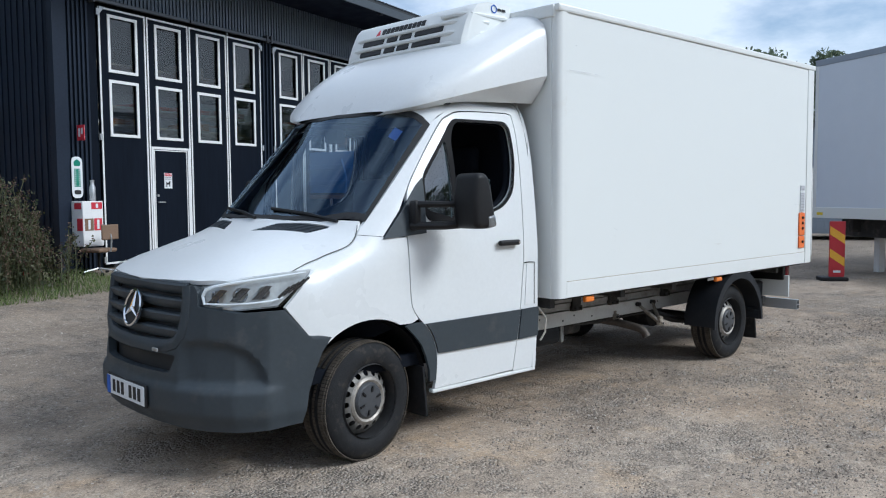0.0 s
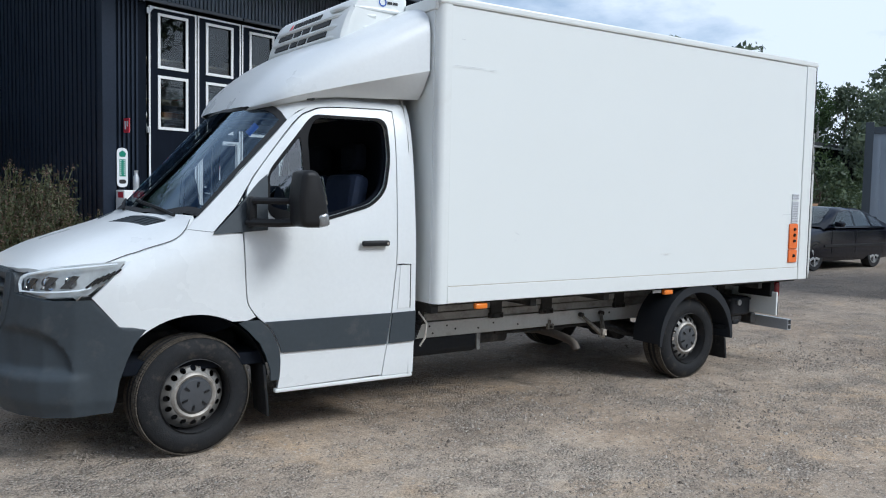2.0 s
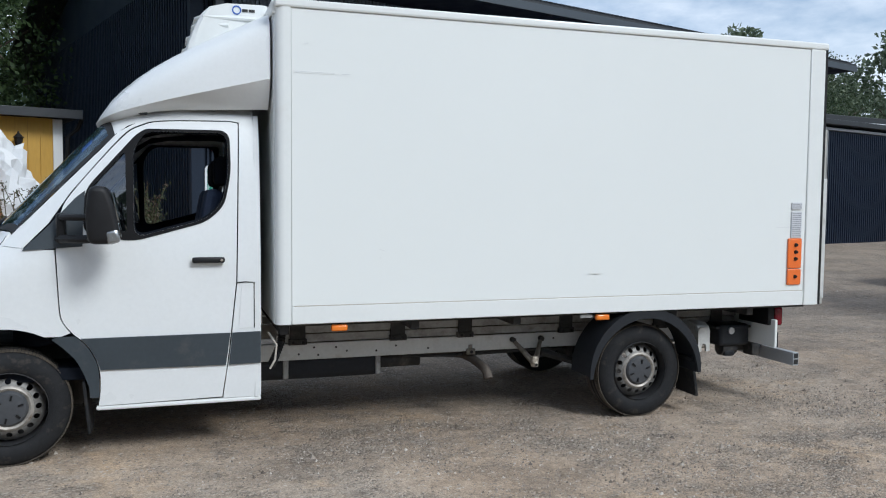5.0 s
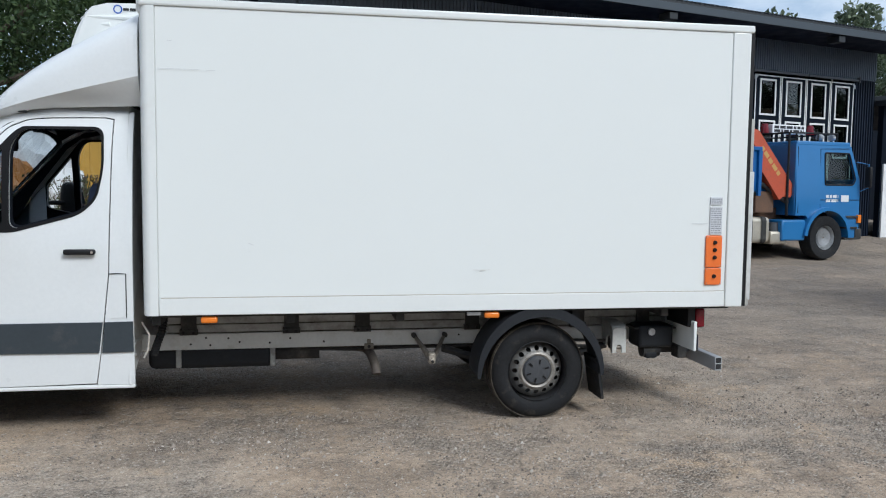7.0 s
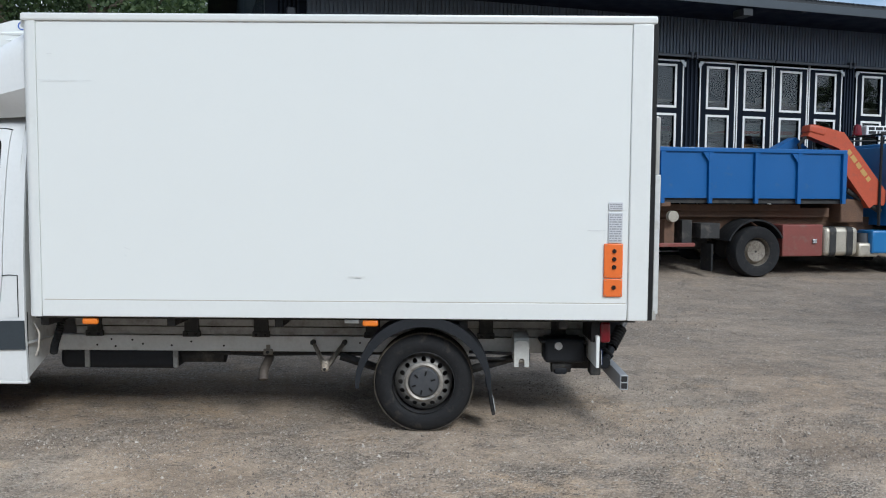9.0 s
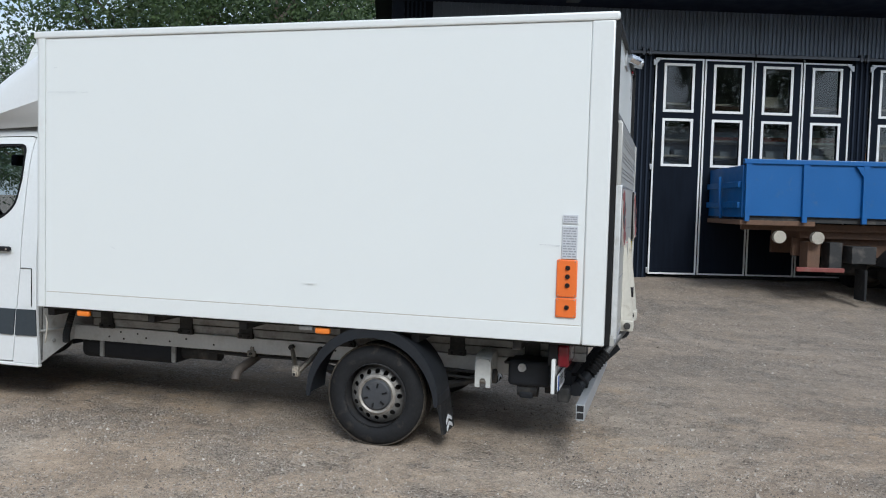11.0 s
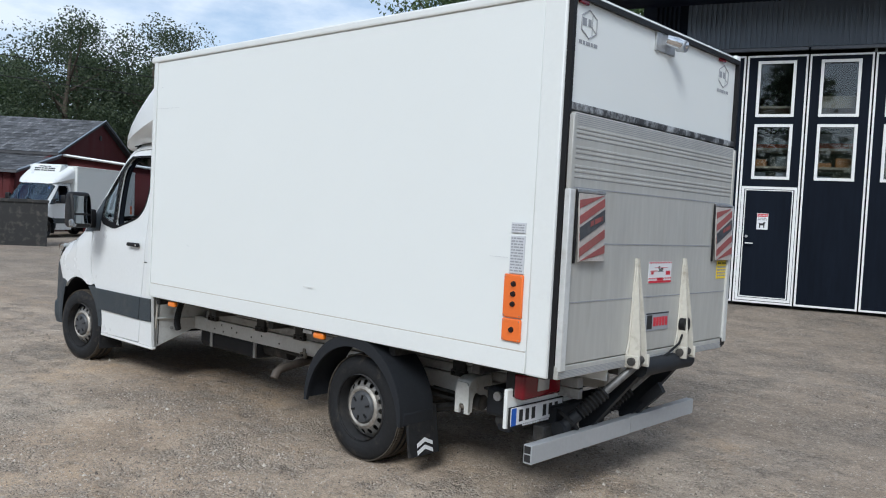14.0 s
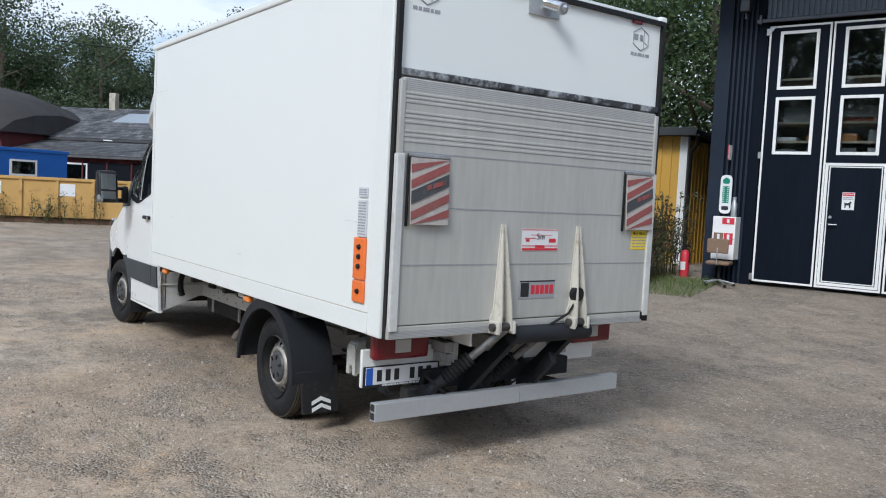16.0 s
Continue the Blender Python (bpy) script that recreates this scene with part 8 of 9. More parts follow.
    lbx = part("roof_sign", bx(B(), 3.05, 4.0, 0.9, 1.05, 2.72, 2.92, 0.02), "barn_white", t)
    lt = B()
    bars(lt, 3.10, 3.95, 2.74, 2.90, 2, lambda a, b, d: (a, 0.899 - d, b), 15, 0.25)
    part("sign_bar", lt, "ink", lbx)
    for x in (2.88, 4.18):
        part("beacon", lathe(B(), [(0.001, 0.22), (0.07, 0.20), (0.09, 0.05), (0.09, 0)], (x, 0.95, 2.72), (0, 0, 1), 16), "red_lens", t, "red warning beacon")
    for x in (3.75, 4.1):
        part("work_light", cyl(B(), (x, 0.30, 2.62), (x + 0.09, 0.30, 2.62), 0.07, seg=14), "galv", t)


build_crane_truck()


# ---- black sheds beyond the barn ----
def build_sheds():
    s = thing("low_shed", BARN @ Matrix.Translation((16.80, -0.25, 0)), "long low black shed joined to the barn", "shed", "black sheds")
    part("wall", bx(B(), 0.0, 9.0, 0.0, 0.15, 0.1, 3.95), "barn_black", s, smooth=0)
    part("roof", bx(B(), -0.05, 9.3, -0.35, 6.0, 3.95, 4.10, 0.01), "roof_dark", s)
    part("side_wall", bx(B(), 8.85, 9.0, 0.15, 6.0, 0.1, 3.95), "barn_black", s, smooth=0)
    part("white_door", bx(B(), 0.05, 1.25, -0.05, 0.0, 0.42, 2.40, 0.006), "barn_white", s, "white steel door")
    dr = part("sliding_door", bx(B(), 1.38, 5.1, -0.10, -0.04, 0.40, 3.78, 0.006), "barn_rib", s, "black ribbed sliding door")
    for i in range(30):
        part("door_rib", bx(B(), 1.42 + i * 0.123, 1.46 + i * 0.123, -0.125, -0.10, 0.42, 3.76), "barn_rib", dr, smooth=0)
    part("door_frame", bx(B(), 1.34, 1.38, -0.13, -0.09, 0.40, 3.80), "galv", dr)
    part("door_rail", bx(B(), 0.5, 8.5, -0.16, -0.02, 3.80, 3.88, 0.01), "galv", s)
    a = thing("storage_shed", pose(37.14, 30.01, 0.0, 0, 0, 11.2), "long black sheet-clad storage shed with a peeling white board", "shed", "black sheds")
    part("wall", bx(B(), -8.0, 30.0, 0.0, 0.15, 0.0, 5.3), "barn_black", a, smooth=0)
    part("roof", bx(B(), -8.2, 30.3, -0.4, 9.0, 5.32, 5.62, 0.02), "roof_dark", a)
    part("gutter", bx(B(), -8.2, 30.3, -0.5, -0.41, 5.22, 5.36, 0.03), "galv", a)
    part("side_wall", bx(B(), -8.0, -7.85, 0.15, 9.0, 0.0, 5.3), "barn_rib", a, smooth=0)
    part("side_wall", bx(B(), 29.85, 30.0, 0.15, 9.0, 0.0, 5.3), "barn_rib", a, smooth=0)
    part("back_wall", bx(B(), -7.85, 29.85, 8.85, 9.0, 0.0, 5.3), "barn_rib", a, smooth=0)
    for i in range(12):
        x = -7.1 + 3.1 * i
        part("panel_joint", bx(B(), x, x + 0.09, -0.02, 0.0, 0.2, 5.2), "galv", a)
    for i in range(122):
        part("wall_rib", bx(B(), -7.9 + 0.31 * i, -7.84 + 0.31 * i, -0.014, 0.0, 0.2, 5.2), "barn_black", a, smooth=0)
    part("pale_board", bx(B(), 15.7, 18.6, -0.06, 0.0, 1.6, 5.2), "barn_white", a, "peeling white board")
    part("flood_lamp", bx(B(), 5.0, 5.4, -0.7, -0.3, 4.55, 4.75, 0.05), "galv", a)


build_sheds()


# ---- trailer, marker post, car and hut ----
def build_trailer():
    t = thing("box_trailer", pose(15.9, 7.0, 0, 0, 0, 243.2) , "large white box trailer standing in shade", "trailer")
    part("box", bx(B(), 0.0, 2.5, 0.0, 8.0, 1.25, 4.12, 0.015), "trailer", t)
    part("top_rail", bx(B(), -0.02, 2.52, -0.012, 0.05, 4.02, 4.14, 0.008), "grey_hut", t)
    part("floor_rail", bx(B(), -0.02, 2.52, -0.012, 0.06, 1.06, 1.27, 0.008), "trim_white", t)
    part("corner_post", bx(B(), -0.02, 0.06, -0.01, 0.06, 1.25, 4.05, 0.01), "trim_white", t)
    part("marker_label", bx(B(), 0.10, 0.26, -0.016, -0.012, 1.12, 1.17), "yellowprint", t)
    for x in (0.6, 1.8):
        part("chassis_beam", bx(B(), x, x + 0.1, 0.3, 7.8, 0.80, 1.06, 0.01), "chassis", t)
    for y in (5.0, 6.2):
        for x in (0.20, 2.30):
            part("wheel", lathe(B(), [(0.25, -0.13), (0.30, -0.15), (0.45, -0.15), (0.48, -0.10), (0.48, 0.10), (0.45, 0.15), (0.30, 0.15), (0.25, 0.13)], (x, y, 0.48), (1, 0, 0), 32), "rubber", t)
    part("support_leg", bx(B(), 0.62, 0.76, 0.9, 1.04, 0.0, 1.06, 0.012), "barn_white", t)
    part("cross_box", bx(B(), 0.2, 2.3, 0.5, 1.6, 0.70, 1.05, 0.02), "chassis", t)
    d = thing("drawbar_dolly", pose(15.05, 4.9, 0, 0, 0, 205), "grey steel drawbar of a parked trailer", "drawbar")
    bm = tube(B(), [(-0.6, 0, 0.62), (0.5, 0, 0.62), (1.25, 0.0, 0.42)], 0.07, 8)
    tube(bm, [(-0.6, 0.7, 0.66), (0.5, 0.05, 0.60)], 0.06, 8)
    part("bar", bm, "galv", d)
    part("coupling", bx(B(), 1.15, 1.45, -0.08, 0.08, 0.36, 0.48, 0.03), "galv", d)
    part("jack", cyl(B(), (0.9, 0.12, 0.02), (0.9, 0.12, 0.8), 0.035, seg=10), "galv", d)
    part("cable", tube(B(), [(0.4, -0.05, 0.66), (0.7, -0.15, 0.35), (0.3, -0.2, 0.15), (-0.2, -0.1, 0.30)], 0.02, 6), "rubber", d)
    p = thing("marker_post", pose(14.35, 5.95, 0.0, 0, 0, -52), "red and yellow striped road marker post on a foot", "marker post")
    part("blade", bx(B(), -0.13, 0.13, -0.02, 0.02, 0.06, 1.05, 0.006), "post_red", p)
    for z in (0.42, 0.82):
        st = B()
        prism(st, [(-0.125, z), (0.125, z - 0.17), (0.125, z - 0.02), (-0.125, z + 0.15)], XZ, -0.0235, -0.0205)
        part("yellow_stripe", st, "post_yellow", p)
    part("maker_label", bx(B(), -0.06, 0.06, -0.0235, -0.0205, 0.14, 0.18), "paper", p)
    part("foot", bx(B(), -0.30, 0.16, -0.17, 0.17, 0.0, 0.07, 0.02), "black", p)


build_trailer()


def build_car():
    c = thing("hatchback_car", pose(16.9, 9.72, 0.0, 0, 0, 2), "black hatchback car with alloy wheels", "car")
    W = 1.72
    sec = [(0.0, 0.30, 0.62, 0.12), (0.06, 0.24, 0.74, 0.05), (0.35, 0.20, 0.80, 0.02), (1.1, 0.20, 0.92, 0.0), (1.35, 0.20, 0.96, 0.0), (2.4, 0.20, 0.96, 0.0), (3.6, 0.20, 0.97, 0.0), (4.3, 0.22, 0.95, 0.02), (4.55, 0.30, 0.85, 0.06), (4.62, 0.36, 0.70, 0.12)]
    bm = B()
    rows = []
    for x, z0, z1, ins in sec:
        rows.append([Vector((x, ins + y, z)) for y, z in ((0.06, z0), (0.0, z0 + 0.12), (0.0, (z0 + z1) / 2), (0.02, z1 - 0.08), (0.12, z1 - 0.01), (W / 2 - ins, z1 + 0.03), (W - 2 * ins - 0.12, z1 - 0.01), (W - 2 * ins - 0.02, z1 - 0.08), (W - 2 * ins, (z0 + z1) / 2), (W - 2 * ins, z0 + 0.12), (W - 2 * ins - 0.06, z0))])
    loft(bm, rows, True)
    bmesh.ops.holes_fill(bm, edges=[e for e in bm.edges if len(e.link_faces) == 1])
    bmesh.ops.recalc_face_normals(bm, faces=bm.faces)
    part("body", bm, "car", c)
    gh = B()
    rows = []
    for x, z1, ins in ((1.25, 0.97, 0.06), (1.95, 1.36, 0.20), (2.3, 1.41, 0.22), (3.0, 1.40, 0.22), (3.6, 1.28, 0.22), (4.3, 0.97, 0.10)):
        rows.append([Vector((x, 0.04, 0.95)), Vector((x, ins - 0.02, z1 - 0.06)), Vector((x, ins + 0.08, z1)), Vector((x, W / 2, z1 + 0.02)), Vector((x, W - ins - 0.08, z1)), Vector((x, W - ins + 0.02, z1 - 0.06)), Vector((x, W - 0.04, 0.95))])
    loft(gh, rows)
    part("roof", gh, "car", c)
    part("cabin", bx(B(), 1.6, 4.0, 0.25, W - 0.25, 0.9, 1.2, 0.05), "interior", c)
    for poly in ([(1.55, 0.99), (2.02, 1.30), (2.50, 1.34), (2.50, 0.99)], [(2.58, 0.99), (2.58, 1.34), (3.0, 1.33), (3.15, 1.28), (3.25, 0.99)], [(3.33, 0.99), (3.28, 1.24), (3.55, 1.18), (3.85, 0.99)]):
        part("side_window", patch(poly, lambda a, b: Vector((a, 0.045 + (b - 0.95) * 0.42 - 0.018, b)), step=0.2), "glass", c)
    part("windscreen", patch([(1.34, 0.22), (1.95, 0.34), (1.95, W - 0.34), (1.34, W - 0.22)], lambda a, b: Vector((a - 0.01, b, 0.97 + (a - 1.25) * 0.56 + 0.03)), step=0.2), "glass", c)
    for x in (0.86, 3.46):
        for y, sg in ((0.02, -1), (W - 0.02, 1)):
            w = part("wheel", lathe(B(), [(0.20, 0.0), (0.22, 0.01), (0.30, 0.012), (0.31, -0.02), (0.31, -0.18), (0.2, -0.19)], (x, y, 0.31), (0, sg, 0), 32), "rubber", c)
            for k in range(5):
                a = k * 2 * math.pi / 5 + 0.3
                part("spoke", bx(B(), 0.03, 0.20, -0.012, 0.006, -0.028, 0.028, 0.006), "galv", w).matrix_basis = Matrix.Translation((x, y, 0.31)) @ Matrix.Rotation(a, 4, "Y")
            part("rim_ring", lathe(B(), [(0.185, -0.05), (0.21, 0.005), (0.20, 0.008)], (x, y, 0.31), (0, sg, 0), 32), "galv", w)
            part("well", lathe(B(), [(0.001, -0.06), (0.19, -0.06)], (x, y, 0.31), (0, sg, 0), 20), "ink", w)
            ab = tube(B(), [(x + 0.36 * math.cos(t_), y - sg * 0.005 * 0, 0.31 + 0.36 * math.sin(t_)) for t_ in np.linspace(0.1, 3.04, 16)], 0.02, 6)
            part("arch", ab, "car", c)
    for y in (0.12, W - 0.62):
        part("headlight", bx(B(), 0.02, 0.16, y, y + 0.50, 0.60, 0.74, 0.03), "clear_lens", c)
    part("grille", bx(B(), -0.005, 0.10, W / 2 - 0.30, W / 2 + 0.30, 0.60, 0.70, 0.02), "galv", c)
    part("grille_core", bx(B(), -0.012, 0.05, W / 2 - 0.26, W / 2 + 0.26, 0.62, 0.68, 0.01), "ink", c)
    pl = part("number_plate", bx(B(), -0.05, 0.05, W / 2 - 0.26, W / 2 + 0.26, 0.42, 0.53, 0.006), "paper", c)
    b2 = B()
    for k in range(6):
        bx(b2, -0.052, -0.05, W / 2 - 0.20 + 0.07 * k, W / 2 - 0.16 + 0.07 * k, 0.44, 0.51)
    part("plate_bar", b2, "ink", pl)
    part("bumper", bx(B(), -0.04, 0.3, 0.06, W - 0.06, 0.28, 0.56, 0.06), "car", c)
    for xa, xb in ((1.5, 1.52), (2.55, 2.53)):
        part("door_line", tube(B(), [(xa, -0.002, 0.92), (xb, -0.004, 0.38)], 0.006, 4), "seam", c)
    part("rub_strip", bx(B(), 1.2, 4.2, -0.018, 0.0, 0.52, 0.58, 0.006), "black", c)
    part("door_mirror", bx(B(), 1.62, 1.78, -0.16, 0.04, 0.98, 1.10, 0.04), "car", c)


build_car()


def build_hut():
    h = thing("steel_hut", pose(25.9, 13.3, 0.1, 0, 0, -63), "weathered grey steel container hut", "hut")
    part("body", bx(B(), 0.0, 6.0, 0.0, 2.4, 0.1, 3.7, 0.01), "grey_hut", h)
    part("corner_post", bx(B(), -0.05, 0.18, -0.05, 0.05, 0.1, 3.9, 0.01), "fascia", h)
    part("roof_edge", bx(B(), 0.18, 6.1, -0.06, 0.0, 3.55, 3.75, 0.01), "fascia", h)
    part("lamp", bx(B(), 0.9, 1.6, -0.2, -0.05, 3.25, 3.35, 0.02), "black", h)
    for i in range(24):
        part("rib", bx(B(), 0.3 + i * 0.235, 0.4 + i * 0.235, -0.03, 0.0, 0.2, 3.5), "grey_hut", h, smooth=0)
    p = thing("pallet_stack", pose(38.6, 23.0, 0.1, 0, 0, 20), "stack of reddish wooden pallets", "pallets")
    for k in range(9):
        part("pallet", bx(bx(bx(B(), 0, 1.2, 0, 0.9, k * 0.145, k * 0.145 + 0.025), 0, 1.2, 0, 0.1, k * 0.145 + 0.025, k * 0.145 + 0.12), 0, 1.2, 0.4, 0.5, k * 0.145 + 0.025, k * 0.145 + 0.12), "wood_pallet", p, smooth=0)


build_hut()


# ---- across the yard: farm buildings, skips, second truck ----
FARM = pose(-29.35, 16.85, -0.05, 0, 0, 43.0)


def shingled(parent, x0, x1, y0, z0, y1, z1, rows, seed, kind="roof"):
    """A roof slope of overlapping slates in rows; the eaves at (y0, z0), the ridge at (y1, z1)."""
    rnd = random.Random(seed)
    b = B()
    prism(b, [(y0, z0 - 0.12), (y1, z1 - 0.12), (y1, z1), (y0, z0)], lambda p, q, d: (d, p, q), x0, x1)
    rf = part(kind, b, "slate", parent, "weathered grey slate roof", smooth=0)
    vs, fs = [], []
    n = Vector((0, -(z1 - z0), y1 - y0)).normalized()
    for r in range(rows):
        a0, a1 = r / rows, min(1.0, (r + 1.12) / rows)
        x = x0 - rnd.uniform(0, 0.3)
        while x < x1:
            w = rnd.uniform(0.28, 0.42)
            lift = 0.02 + rnd.uniform(0, 0.015)
            c = [Vector((max(x0, x + 0.006), y0 + (y1 - y0) * a0, z0 + (z1 - z0) * a0)) + n * lift, Vector((min(x1, x + w), y0 + (y1 - y0) * a0, z0 + (z1 - z0) * a0)) + n * lift,
                 Vector((min(x1, x + w), y0 + (y1 - y0) * a1, z0 + (z1 - z0) * a1)) + n * 0.004, Vector((max(x0, x + 0.006), y0 + (y1 - y0) * a1, z0 + (z1 - z0) * a1)) + n * 0.004]
            k = len(vs)
            vs += c
            fs.append((k, k + 1, k + 2, k + 3))
            x += w
    me = bpy.data.meshes.new("slate_cover")
    me.from_pydata(vs, [], fs)
    me.materials.append(M["slates"])
    ob = new("slate_cover", me)
    ob.parent = rf
    ob["kind"] = "stuff"
    return rf


def slates_material():
    m = mat("loose_slates", (0.075, 0.077, 0.084), 0.7, var=0.5, scale=2.6, fine=14, stretch=(2.2, 0.55, 0.55), dirt=(0.34, 0.34, 0.33), dirt_amount=0.32)
    n, l = m.node_tree.nodes, m.node_tree.links
    b = n["Principled BSDF"]
    g, mr, mx = n.new("ShaderNodeNewGeometry"), n.new("ShaderNodeMapRange"), n.new("ShaderNodeMix")
    mx.data_type, mx.blend_type = "RGBA", "MULTIPLY"
    mx.inputs["Factor"].default_value = 1.0
    mr.inputs["To Min"].default_value, mr.inputs["To Max"].default_value = 0.5, 1.6
    l.new(g.outputs["Random Per Island"], mr.inputs["Value"])
    src = b.inputs["Base Color"].links[0].from_socket
    l.new(src, mx.inputs["A"])
    l.new(mr.outputs["Result"], mx.inputs["B"])
    l.new(mx.outputs["Result"], b.inputs["Base Color"])
    return m


M["slates"] = slates_material()


def farm_window(parent, x, y, z, w, h):
    f = part("window", bx(bx(bx(bx(B(), x, x + 0.08, y - 0.05, y, z, z + h), x + w - 0.08, x + w, y - 0.05, y, z, z + h), x + 0.08, x + w - 0.08, y - 0.05, y, z, z + 0.08), x + 0.08, x + w - 0.08, y - 0.05, y, z + h - 0.08, z + h), "barn_white", parent, "white window frame", smooth=0)
    part("pane", bx(B(), x + 0.08, x + w - 0.08, y - 0.03, y - 0.02, z + 0.08, z + h - 0.08), "glass_barn", f, smooth=0)
    # thin dark sheet behind the pane stands in for the room's shade
    part("dark_room", bx(B(), x + 0.05, x + w - 0.05, y - 0.012, y - 0.004, z + 0.05, z + h - 0.05), "interior", f, smooth=0)


def build_farm():
    a = thing("red_barn", FARM, "dark red wooden barn with a slate roof and lean-to", "barn", "red farm buildings")
    part("lean_wall", bx(B(), -16.0, 0.0, -3.9, -3.75, 0.0, 2.75), "falu", a, "dark red board wall", smooth=0)
    part("main_wall", bx(B(), -16.0, 0.0, -0.15, 0.0, 0.0, 3.75), "falu", a, smooth=0)
    gb = B()
    prism(gb, [(-3.9, 0), (10.2, 0), (10.2, 3.6), (5.0, 5.72), (0.0, 3.7), (-3.9, 2.7)], lambda p, q, d: (d, p, q), -0.15, 0.0)
    part("gable_wall", gb, "falu", a)
    for i in range(50):
        part("board", bx(B(), -15.9 + i * 0.32, -15.86 + i * 0.32, -3.925, -3.9, 0.05, 2.7), "falu", a, smooth=0)
    shingled(a, -16.3, 0.25, -4.25, 2.72, -0.1, 3.62, 9, 3)
    shingled(a, -16.3, 0.25, -0.45, 3.72, 5.0, 5.82, 13, 4)
    bk = B()
    prism(bk, [(5.0, 5.70), (10.6, 3.55), (10.6, 3.67), (5.0, 5.82)], lambda p, q, d: (d, p, q), -16.3, 0.25)
    part("back_roof", bk, "slate", a)
    for y0, z0, y1, z1 in ((-4.25, 2.72, -0.1, 3.66), (-0.45, 3.74, 5.0, 5.86), (10.6, 3.6, 5.0, 5.86)):
        part("barge_board", tube(B(), [(0.27, y0, z0), (0.27, y1, z1)], 0.04, 4), "grey_hut", a)
    part("skylight", bx(B(), -1.2, 1.2, -0.02, 0.02, -0.9, 0.9), "grey_hut", a).matrix_basis = Matrix.Translation((-6.4, 3.2, 5.14)) @ Matrix.Rotation(radians(-69.0), 4, "X")
    part("loft_hatch", cyl(B(), (0.0, 5.0, 4.9), (0.04, 5.0, 4.9), 0.14, seg=14), "roof_dark", a)
    part("chimney", bx(B(), -9.3, -8.9, 4.6, 5.0, 5.5, 6.7, 0.02), "tank", a)
    for x in (-9.0, -6.0):
        farm_window(a, x, -3.93, 1.25, 1.3, 1.1)
    # dark sheet on the closed wall paints the shade of an open bay
    part("open_bay", bx(B(), -5.0, -1.2, -3.94, -3.905, 0.2, 2.4), "interior", a)
    for x in (-5.0, -3.7, -2.4, -1.2):
        part("bay_post", bx(B(), x, x + 0.08, -3.99, -3.94, 0.0, 2.5), "falu", a)
    part("gutter_scrap", bx(B(), -6.2, -5.7, -0.52, -0.45, 3.62, 3.68), "paper", a)
    # annex beyond the gable
    part("annex_wall", bx(B(), 0.3, 6.5, 0.4, 0.55, 0.0, 3.0), "falu", a, smooth=0)
    an = B()
    prism(an, [(0.26, 3.60), (6.9, 2.95), (6.9, 3.08), (0.26, 3.74)], XZ, 0.1, 7.0)
    part("annex_roof", an, "slate", a)
    part("annex_fascia", tube(B(), [(0.26, 0.08, 3.66), (6.9, 0.08, 3.0)], 0.06, 4), "barn_white", a)
    part("annex_infill", prism(B(), [(0.3, 3.0), (6.5, 2.98), (0.3, 3.62)], XZ, 0.4, 0.55), "falu", a)
    # darker barn with hipped roof
    b = thing("red_barn", FARM @ pose(-9.4, -3.6, 0.40), "dark red barn with a brown hipped felt roof", "barn", "red farm buildings")
    part("wall", bx(B(), -18, -0.3, 0.0, 0.15, 0.0, 3.5), "falu", b, smooth=0)
    part("end_wall", bx(B(), -0.45, -0.3, 0.15, 8, 0.0, 3.5), "falu", b, smooth=0)
    rf = B()
    secs = []
    for x, k in ((0.0, 0.0), (-0.12, 0.42), (-0.8, 0.66), (-2.0, 0.82), (-4.5, 1.0), (-18.5, 1.45)):
        secs.append([Vector((x, -0.5, 3.3)), Vector((x, 0.6, 3.35 + 1.4 * k)), Vector((x, 2.2, 3.38 + 2.3 * k)), Vector((x, 4.2, 3.4 + 2.7 * k)), Vector((x, 6.2, 3.38 + 2.3 * k)), Vector((x, 8.6, 3.3))])
    loft(rf, secs)
    part("roof", rf, mat("brown_felt_roof", (0.030, 0.027, 0.028), 0.85, var=0.2, scale=1.0), b, "dark brown felt roof")
    for x in (-4.6, -8.0):
        farm_window(b, x, -0.03, 2.45, 1.5, 0.85)
    # blue hut and yellow skips
    h = thing("site_hut", pose(-27.3, 9.3, -0.05, 0, 0, 113.6), "bright blue site hut with a white window", "hut")
    part("body", bx(B(), -7.0, 0.0, 0.0, 2.4, 0.2, 2.72, 0.02), "site_blue", h)
    part("roof_edge", bx(B(), -7.05, 0.06, -0.05, 2.45, 2.62, 2.76, 0.02), "site_blue", h)
    farm_window(h, -2.65, 0.0, 1.60, 1.2, 0.68)


build_farm()


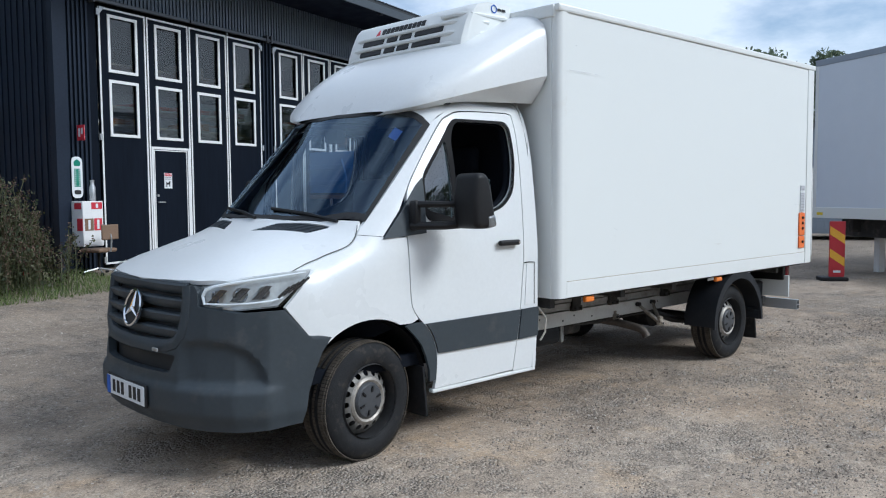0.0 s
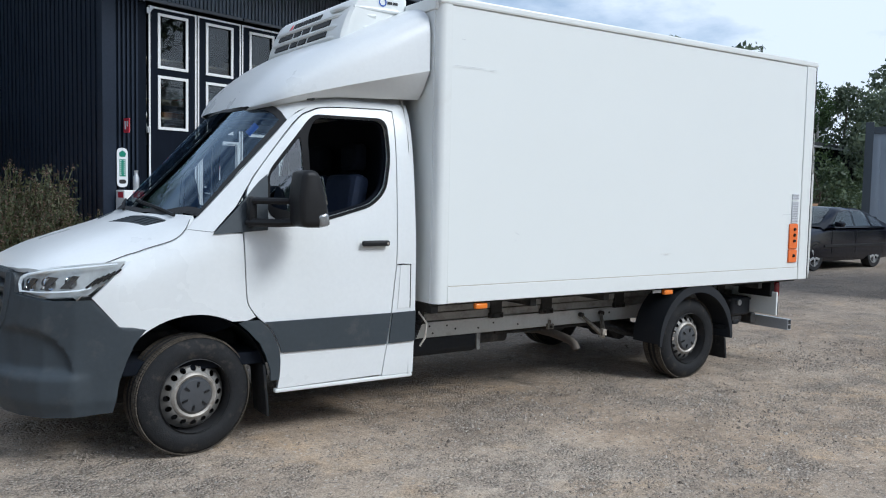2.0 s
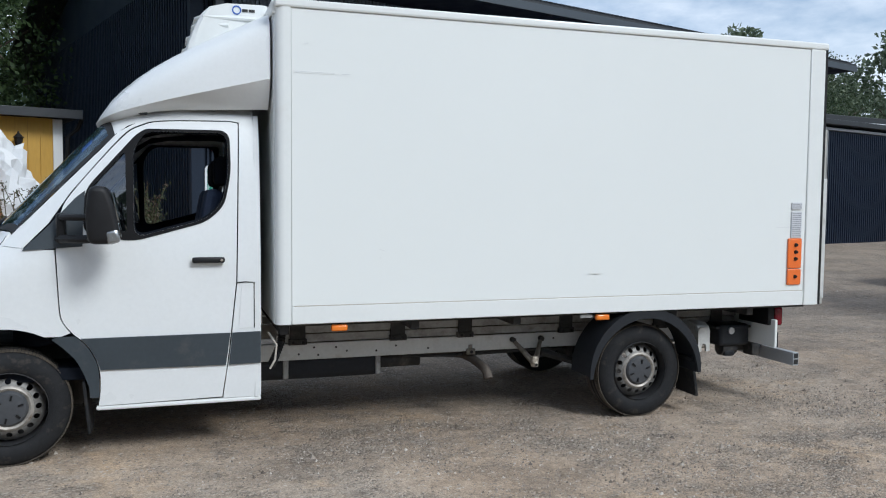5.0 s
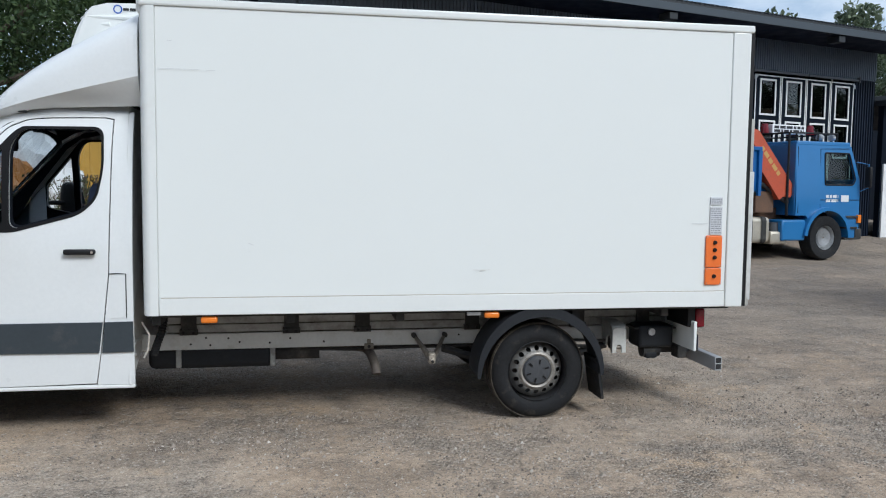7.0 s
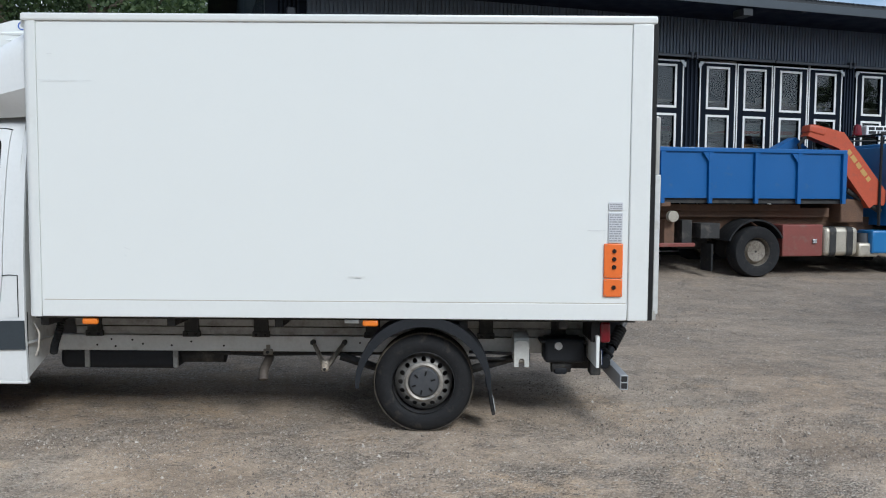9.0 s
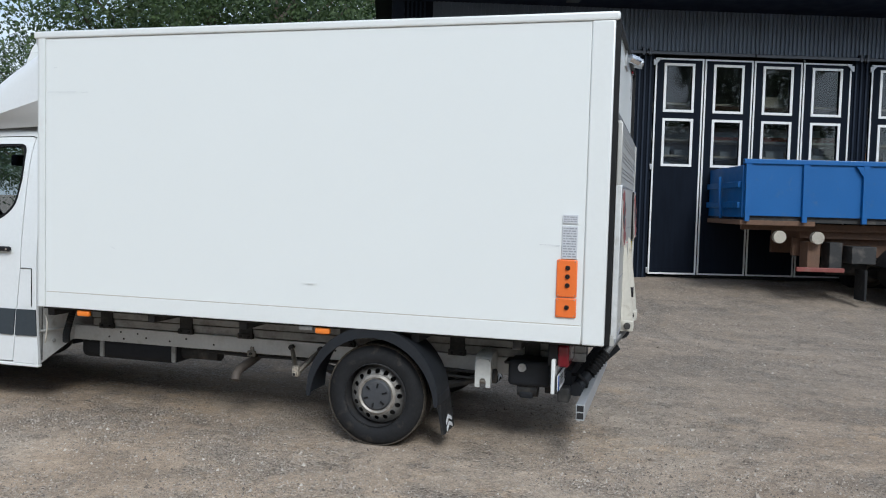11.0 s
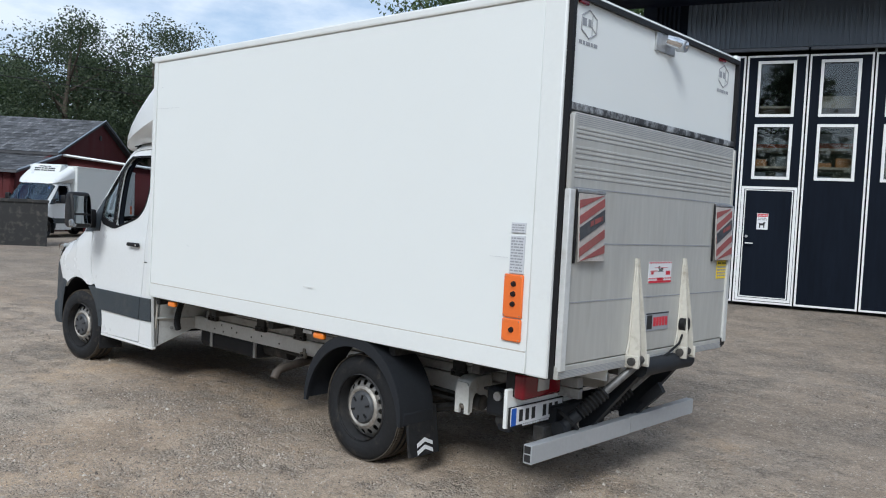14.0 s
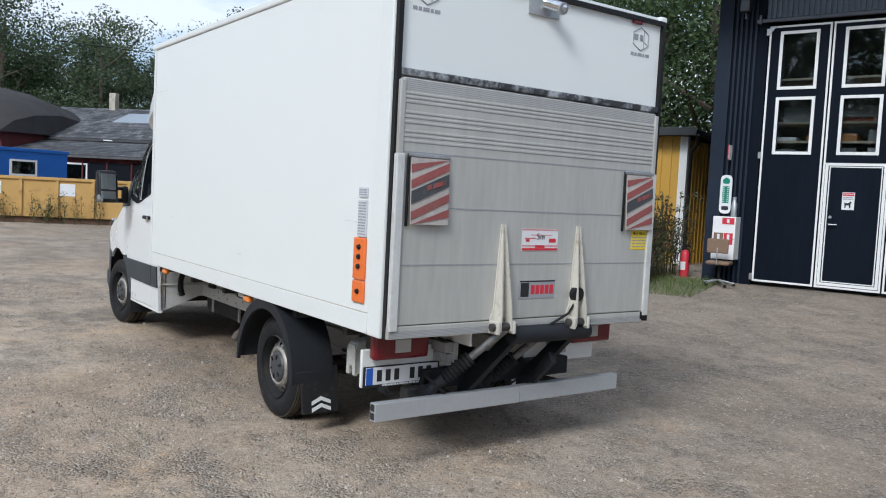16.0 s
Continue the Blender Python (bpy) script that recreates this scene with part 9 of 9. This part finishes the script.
def build_skips():
    def skip(m, L):
        s = thing("open_skip", m, "long yellow steel skip with rusty base", "skip", "yellow skips")
        part("front_wall", bx(B(), 0, L, 0, 0.06, 0.22, 1.50, 0.006), "container", s)
        part("back_wall", bx(B(), 0, L, 2.2, 2.26, 0.22, 1.50, 0.006), "container", s)
        for x in (0, L - 0.06):
            part("end_wall", bx(B(), x, x + 0.06, 0.06, 2.2, 0.22, 1.50, 0.006), "container", s)
        part("floor", bx(B(), 0.06, L - 0.06, 0.06, 2.2, 0.22, 0.30), "rust", s)
        part("top_rail", bx(B(), -0.03, L + 0.03, -0.06, 0.07, 1.46, 1.56, 0.012), "container", s)
        n = int(L / 1.05)
        for i in range(n + 1):
            x = i * (L - 0.10) / n
            part("rib", bx(B(), x, x + 0.10, -0.06, 0.0, 0.24, 1.46, 0.01), "container", s)
        part("runner", bx(B(), 0.1, L - 0.1, 0.1, 0.3, 0.0, 0.22, 0.01), "rust", s)
        return s
    a = skip(pose(-20.0, 3.0, 0, 0, 0, 66.5), 6.9)
    for x0, m_ in ((2.35, "paper"), (4.65, "paper")):
        pl = part("paper_notice", bx(B(), x0, x0 + 0.5, -0.012, -0.002, 0.95, 1.36), m_, a)
        if x0 < 3:
            part("smudge", bx(B(), x0 + 0.03, x0 + 0.47, -0.014, -0.0125, 1.08, 1.22), "greyprint", pl)
    skip(pose(-22.75, -3.4, 0, 0, 0, 66.5), 6.4)
    d = thing("dark_skip", pose(-17.35, 9.6, 0, 0, 0, 70), "black steel skip with sloping end", "skip")
    b = B()
    prism(b, [(0, 0), (1.9, 0), (1.9, 1.5), (0, 1.35)], XZ, 0, 1.8)
    part("body", b, "chassis", d)
    part("rim", bx(B(), -0.03, 1.93, -0.04, 0.05, 1.40, 1.50, 0.01), "chassis", d)


def skip_weeds():
    rnd = random.Random(41)
    vs, fs = [], []
    m = pose(-20.0, 3.0, 0, 0, 0, 66.5)
    for x in (2.2, 2.6, 3.0, 3.9, 4.3, 4.5, 4.8, 5.3, 5.9):
        for _ in range(3):
            foot = m @ Vector((x + rnd.gauss(0, 0.12), -0.18 + rnd.gauss(0, 0.05), 0))
            h, lean = rnd.uniform(0.45, 1.15), Vector((rnd.gauss(0, 0.14), rnd.gauss(0, 0.14), 0))
            for q in range(6):
                c0, c1 = foot + lean * (q / 6) + Vector((0, 0, h * q / 6)), foot + lean * ((q + 1) / 6) + Vector((0, 0, h * (q + 1) / 6))
                k = len(vs)
                w = Vector((0.006, 0.006, 0))
                vs += [c0 - w, c0 + w, c1 + w, c1 - w]
                fs.append((k, k + 1, k + 2, k + 3))
                leaf_cloud(vs, fs, c1, 0.13, 7, 0.035, rnd)
    me = bpy.data.meshes.new("tall_weeds")
    me.from_pydata(vs, [], fs)
    me.materials.append(M["weed"])
    tagged(new("tall_weeds", me), "thin green weeds along the foot of a yellow skip", "weeds", kind="stuff")


build_skips()
skip_weeds()
copy_thing(truck, pose(-24.1, 15.0, 0, 0, 0, 122))

# ---- cables and flag pole ----
for k, (dz, dx) in enumerate(((0.0, 0.0), (-0.75, 0.3), (-0.45, 0.6))):
    c = bpy.data.curves.new("overhead_cable", "CURVE")
    c.dimensions, c.bevel_depth = "3D", 0.014 if k < 2 else 0.007
    sp = c.splines.new("POLY")
    sp.points.add(16)
    for i, q in enumerate(sp.points):
        f = i / 16
        q.co = (-28 + 18 * f + dx, -4 + 34 * f, 7.7 - 2.0 * f + dz - 1.6 * f * (1 - f), 1)
    c.materials.append(M["black"])
    tagged(new("overhead_cable", c), "black overhead cable sagging across the yard", "cable", "overhead cables")
fp = thing("flag_pole", pose(-3.7, 31.3, 0), "tall thin white flag pole", "flag pole")
part("pole", cyl(B(), (0, 0, 0), (0, 0, 13.0), 0.06, 0.035, 12), "barn_white", fp)
part("ball", lathe(B(), [(0.001, 0.08), (0.06, 0.04), (0.06, -0.02), (0.001, -0.06)], (0, 0, 13.05), (0, 0, 1), 12), "yellowprint", fp)


# ---- loose stones on the yard ----
def pebbles():
    """Loose crushed stone in drifts: small four-sided chips on the dirt."""
    rnd = random.Random(11)
    vs, fs = [], []
    for _ in range(330000):
        pick = rnd.random()
        if pick < 0.55:
            x, y = rnd.uniform(-3, 14), rnd.uniform(0.6, 4.4)
        elif pick < 0.80:
            x, y = rnd.uniform(7.5, 15), rnd.uniform(3, 12)
        else:
            x, y = rnd.uniform(-5, 17), rnd.uniform(-0.5, 12.5)
        q = noise.noise(Vector((x * 0.55, y * 0.95, 2.3))) + 0.55 * noise.noise(Vector((x * 2.6, y * 3.4, 5.1)))
        if rnd.random() > 0.07 + 1.8 * max(0.0, q):
            continue
        s = min(0.015, 0.0035 * math.exp(rnd.gauss(0, 0.46)))
        if rnd.random() < 0.007:
            s *= 2.4
        z = ground_z(x, y)
        k = len(vs)
        a = rnd.uniform(0, 6.28)
        for j in range(4):
            r = s * rnd.uniform(0.75, 1.4)
            vs.append((x + r * math.cos(a + j * 1.571), y + r * math.sin(a + j * 1.571), z - 0.001))
        vs.append((x + s * rnd.uniform(-0.5, 0.5), y + s * rnd.uniform(-0.5, 0.5), z + s * rnd.uniform(0.8, 1.6)))
        fs += [(k, k + 1, k + 4), (k + 1, k + 2, k + 4), (k + 2, k + 3, k + 4), (k + 3, k, k + 4)]
    me = bpy.data.meshes.new("loose_stones")
    me.from_pydata(vs, [], fs)
    me.materials.append(M["pebble"])
    tagged(new("loose_stones", me), "loose pale stones scattered on the gravel", "stones", kind="stuff")


def pebble_material():
    m = bpy.data.materials.new("crushed_stone_chips")
    m.use_nodes = True
    n, l = m.node_tree.nodes, m.node_tree.links
    g, r = n.new("ShaderNodeNewGeometry"), n.new("ShaderNodeValToRGB")
    stops = ((0.0, (0.11, 0.090, 0.075)), (0.45, (0.27, 0.222, 0.178)), (0.80, (0.35, 0.302, 0.252)), (1.0, (0.56, 0.505, 0.44)))
    for k, (q, c) in enumerate(stops):
        e = r.color_ramp.elements[k] if k < 2 else r.color_ramp.elements.new(q)
        e.position, e.color = q, (*c, 1)
    n["Principled BSDF"].inputs["Roughness"].default_value = 0.85
    l.new(g.outputs["Random Per Island"], r.inputs["Fac"])
    l.new(r.outputs["Color"], n["Principled BSDF"].inputs["Base Color"])
    return m


M["pebble"] = pebble_material()
pebbles()
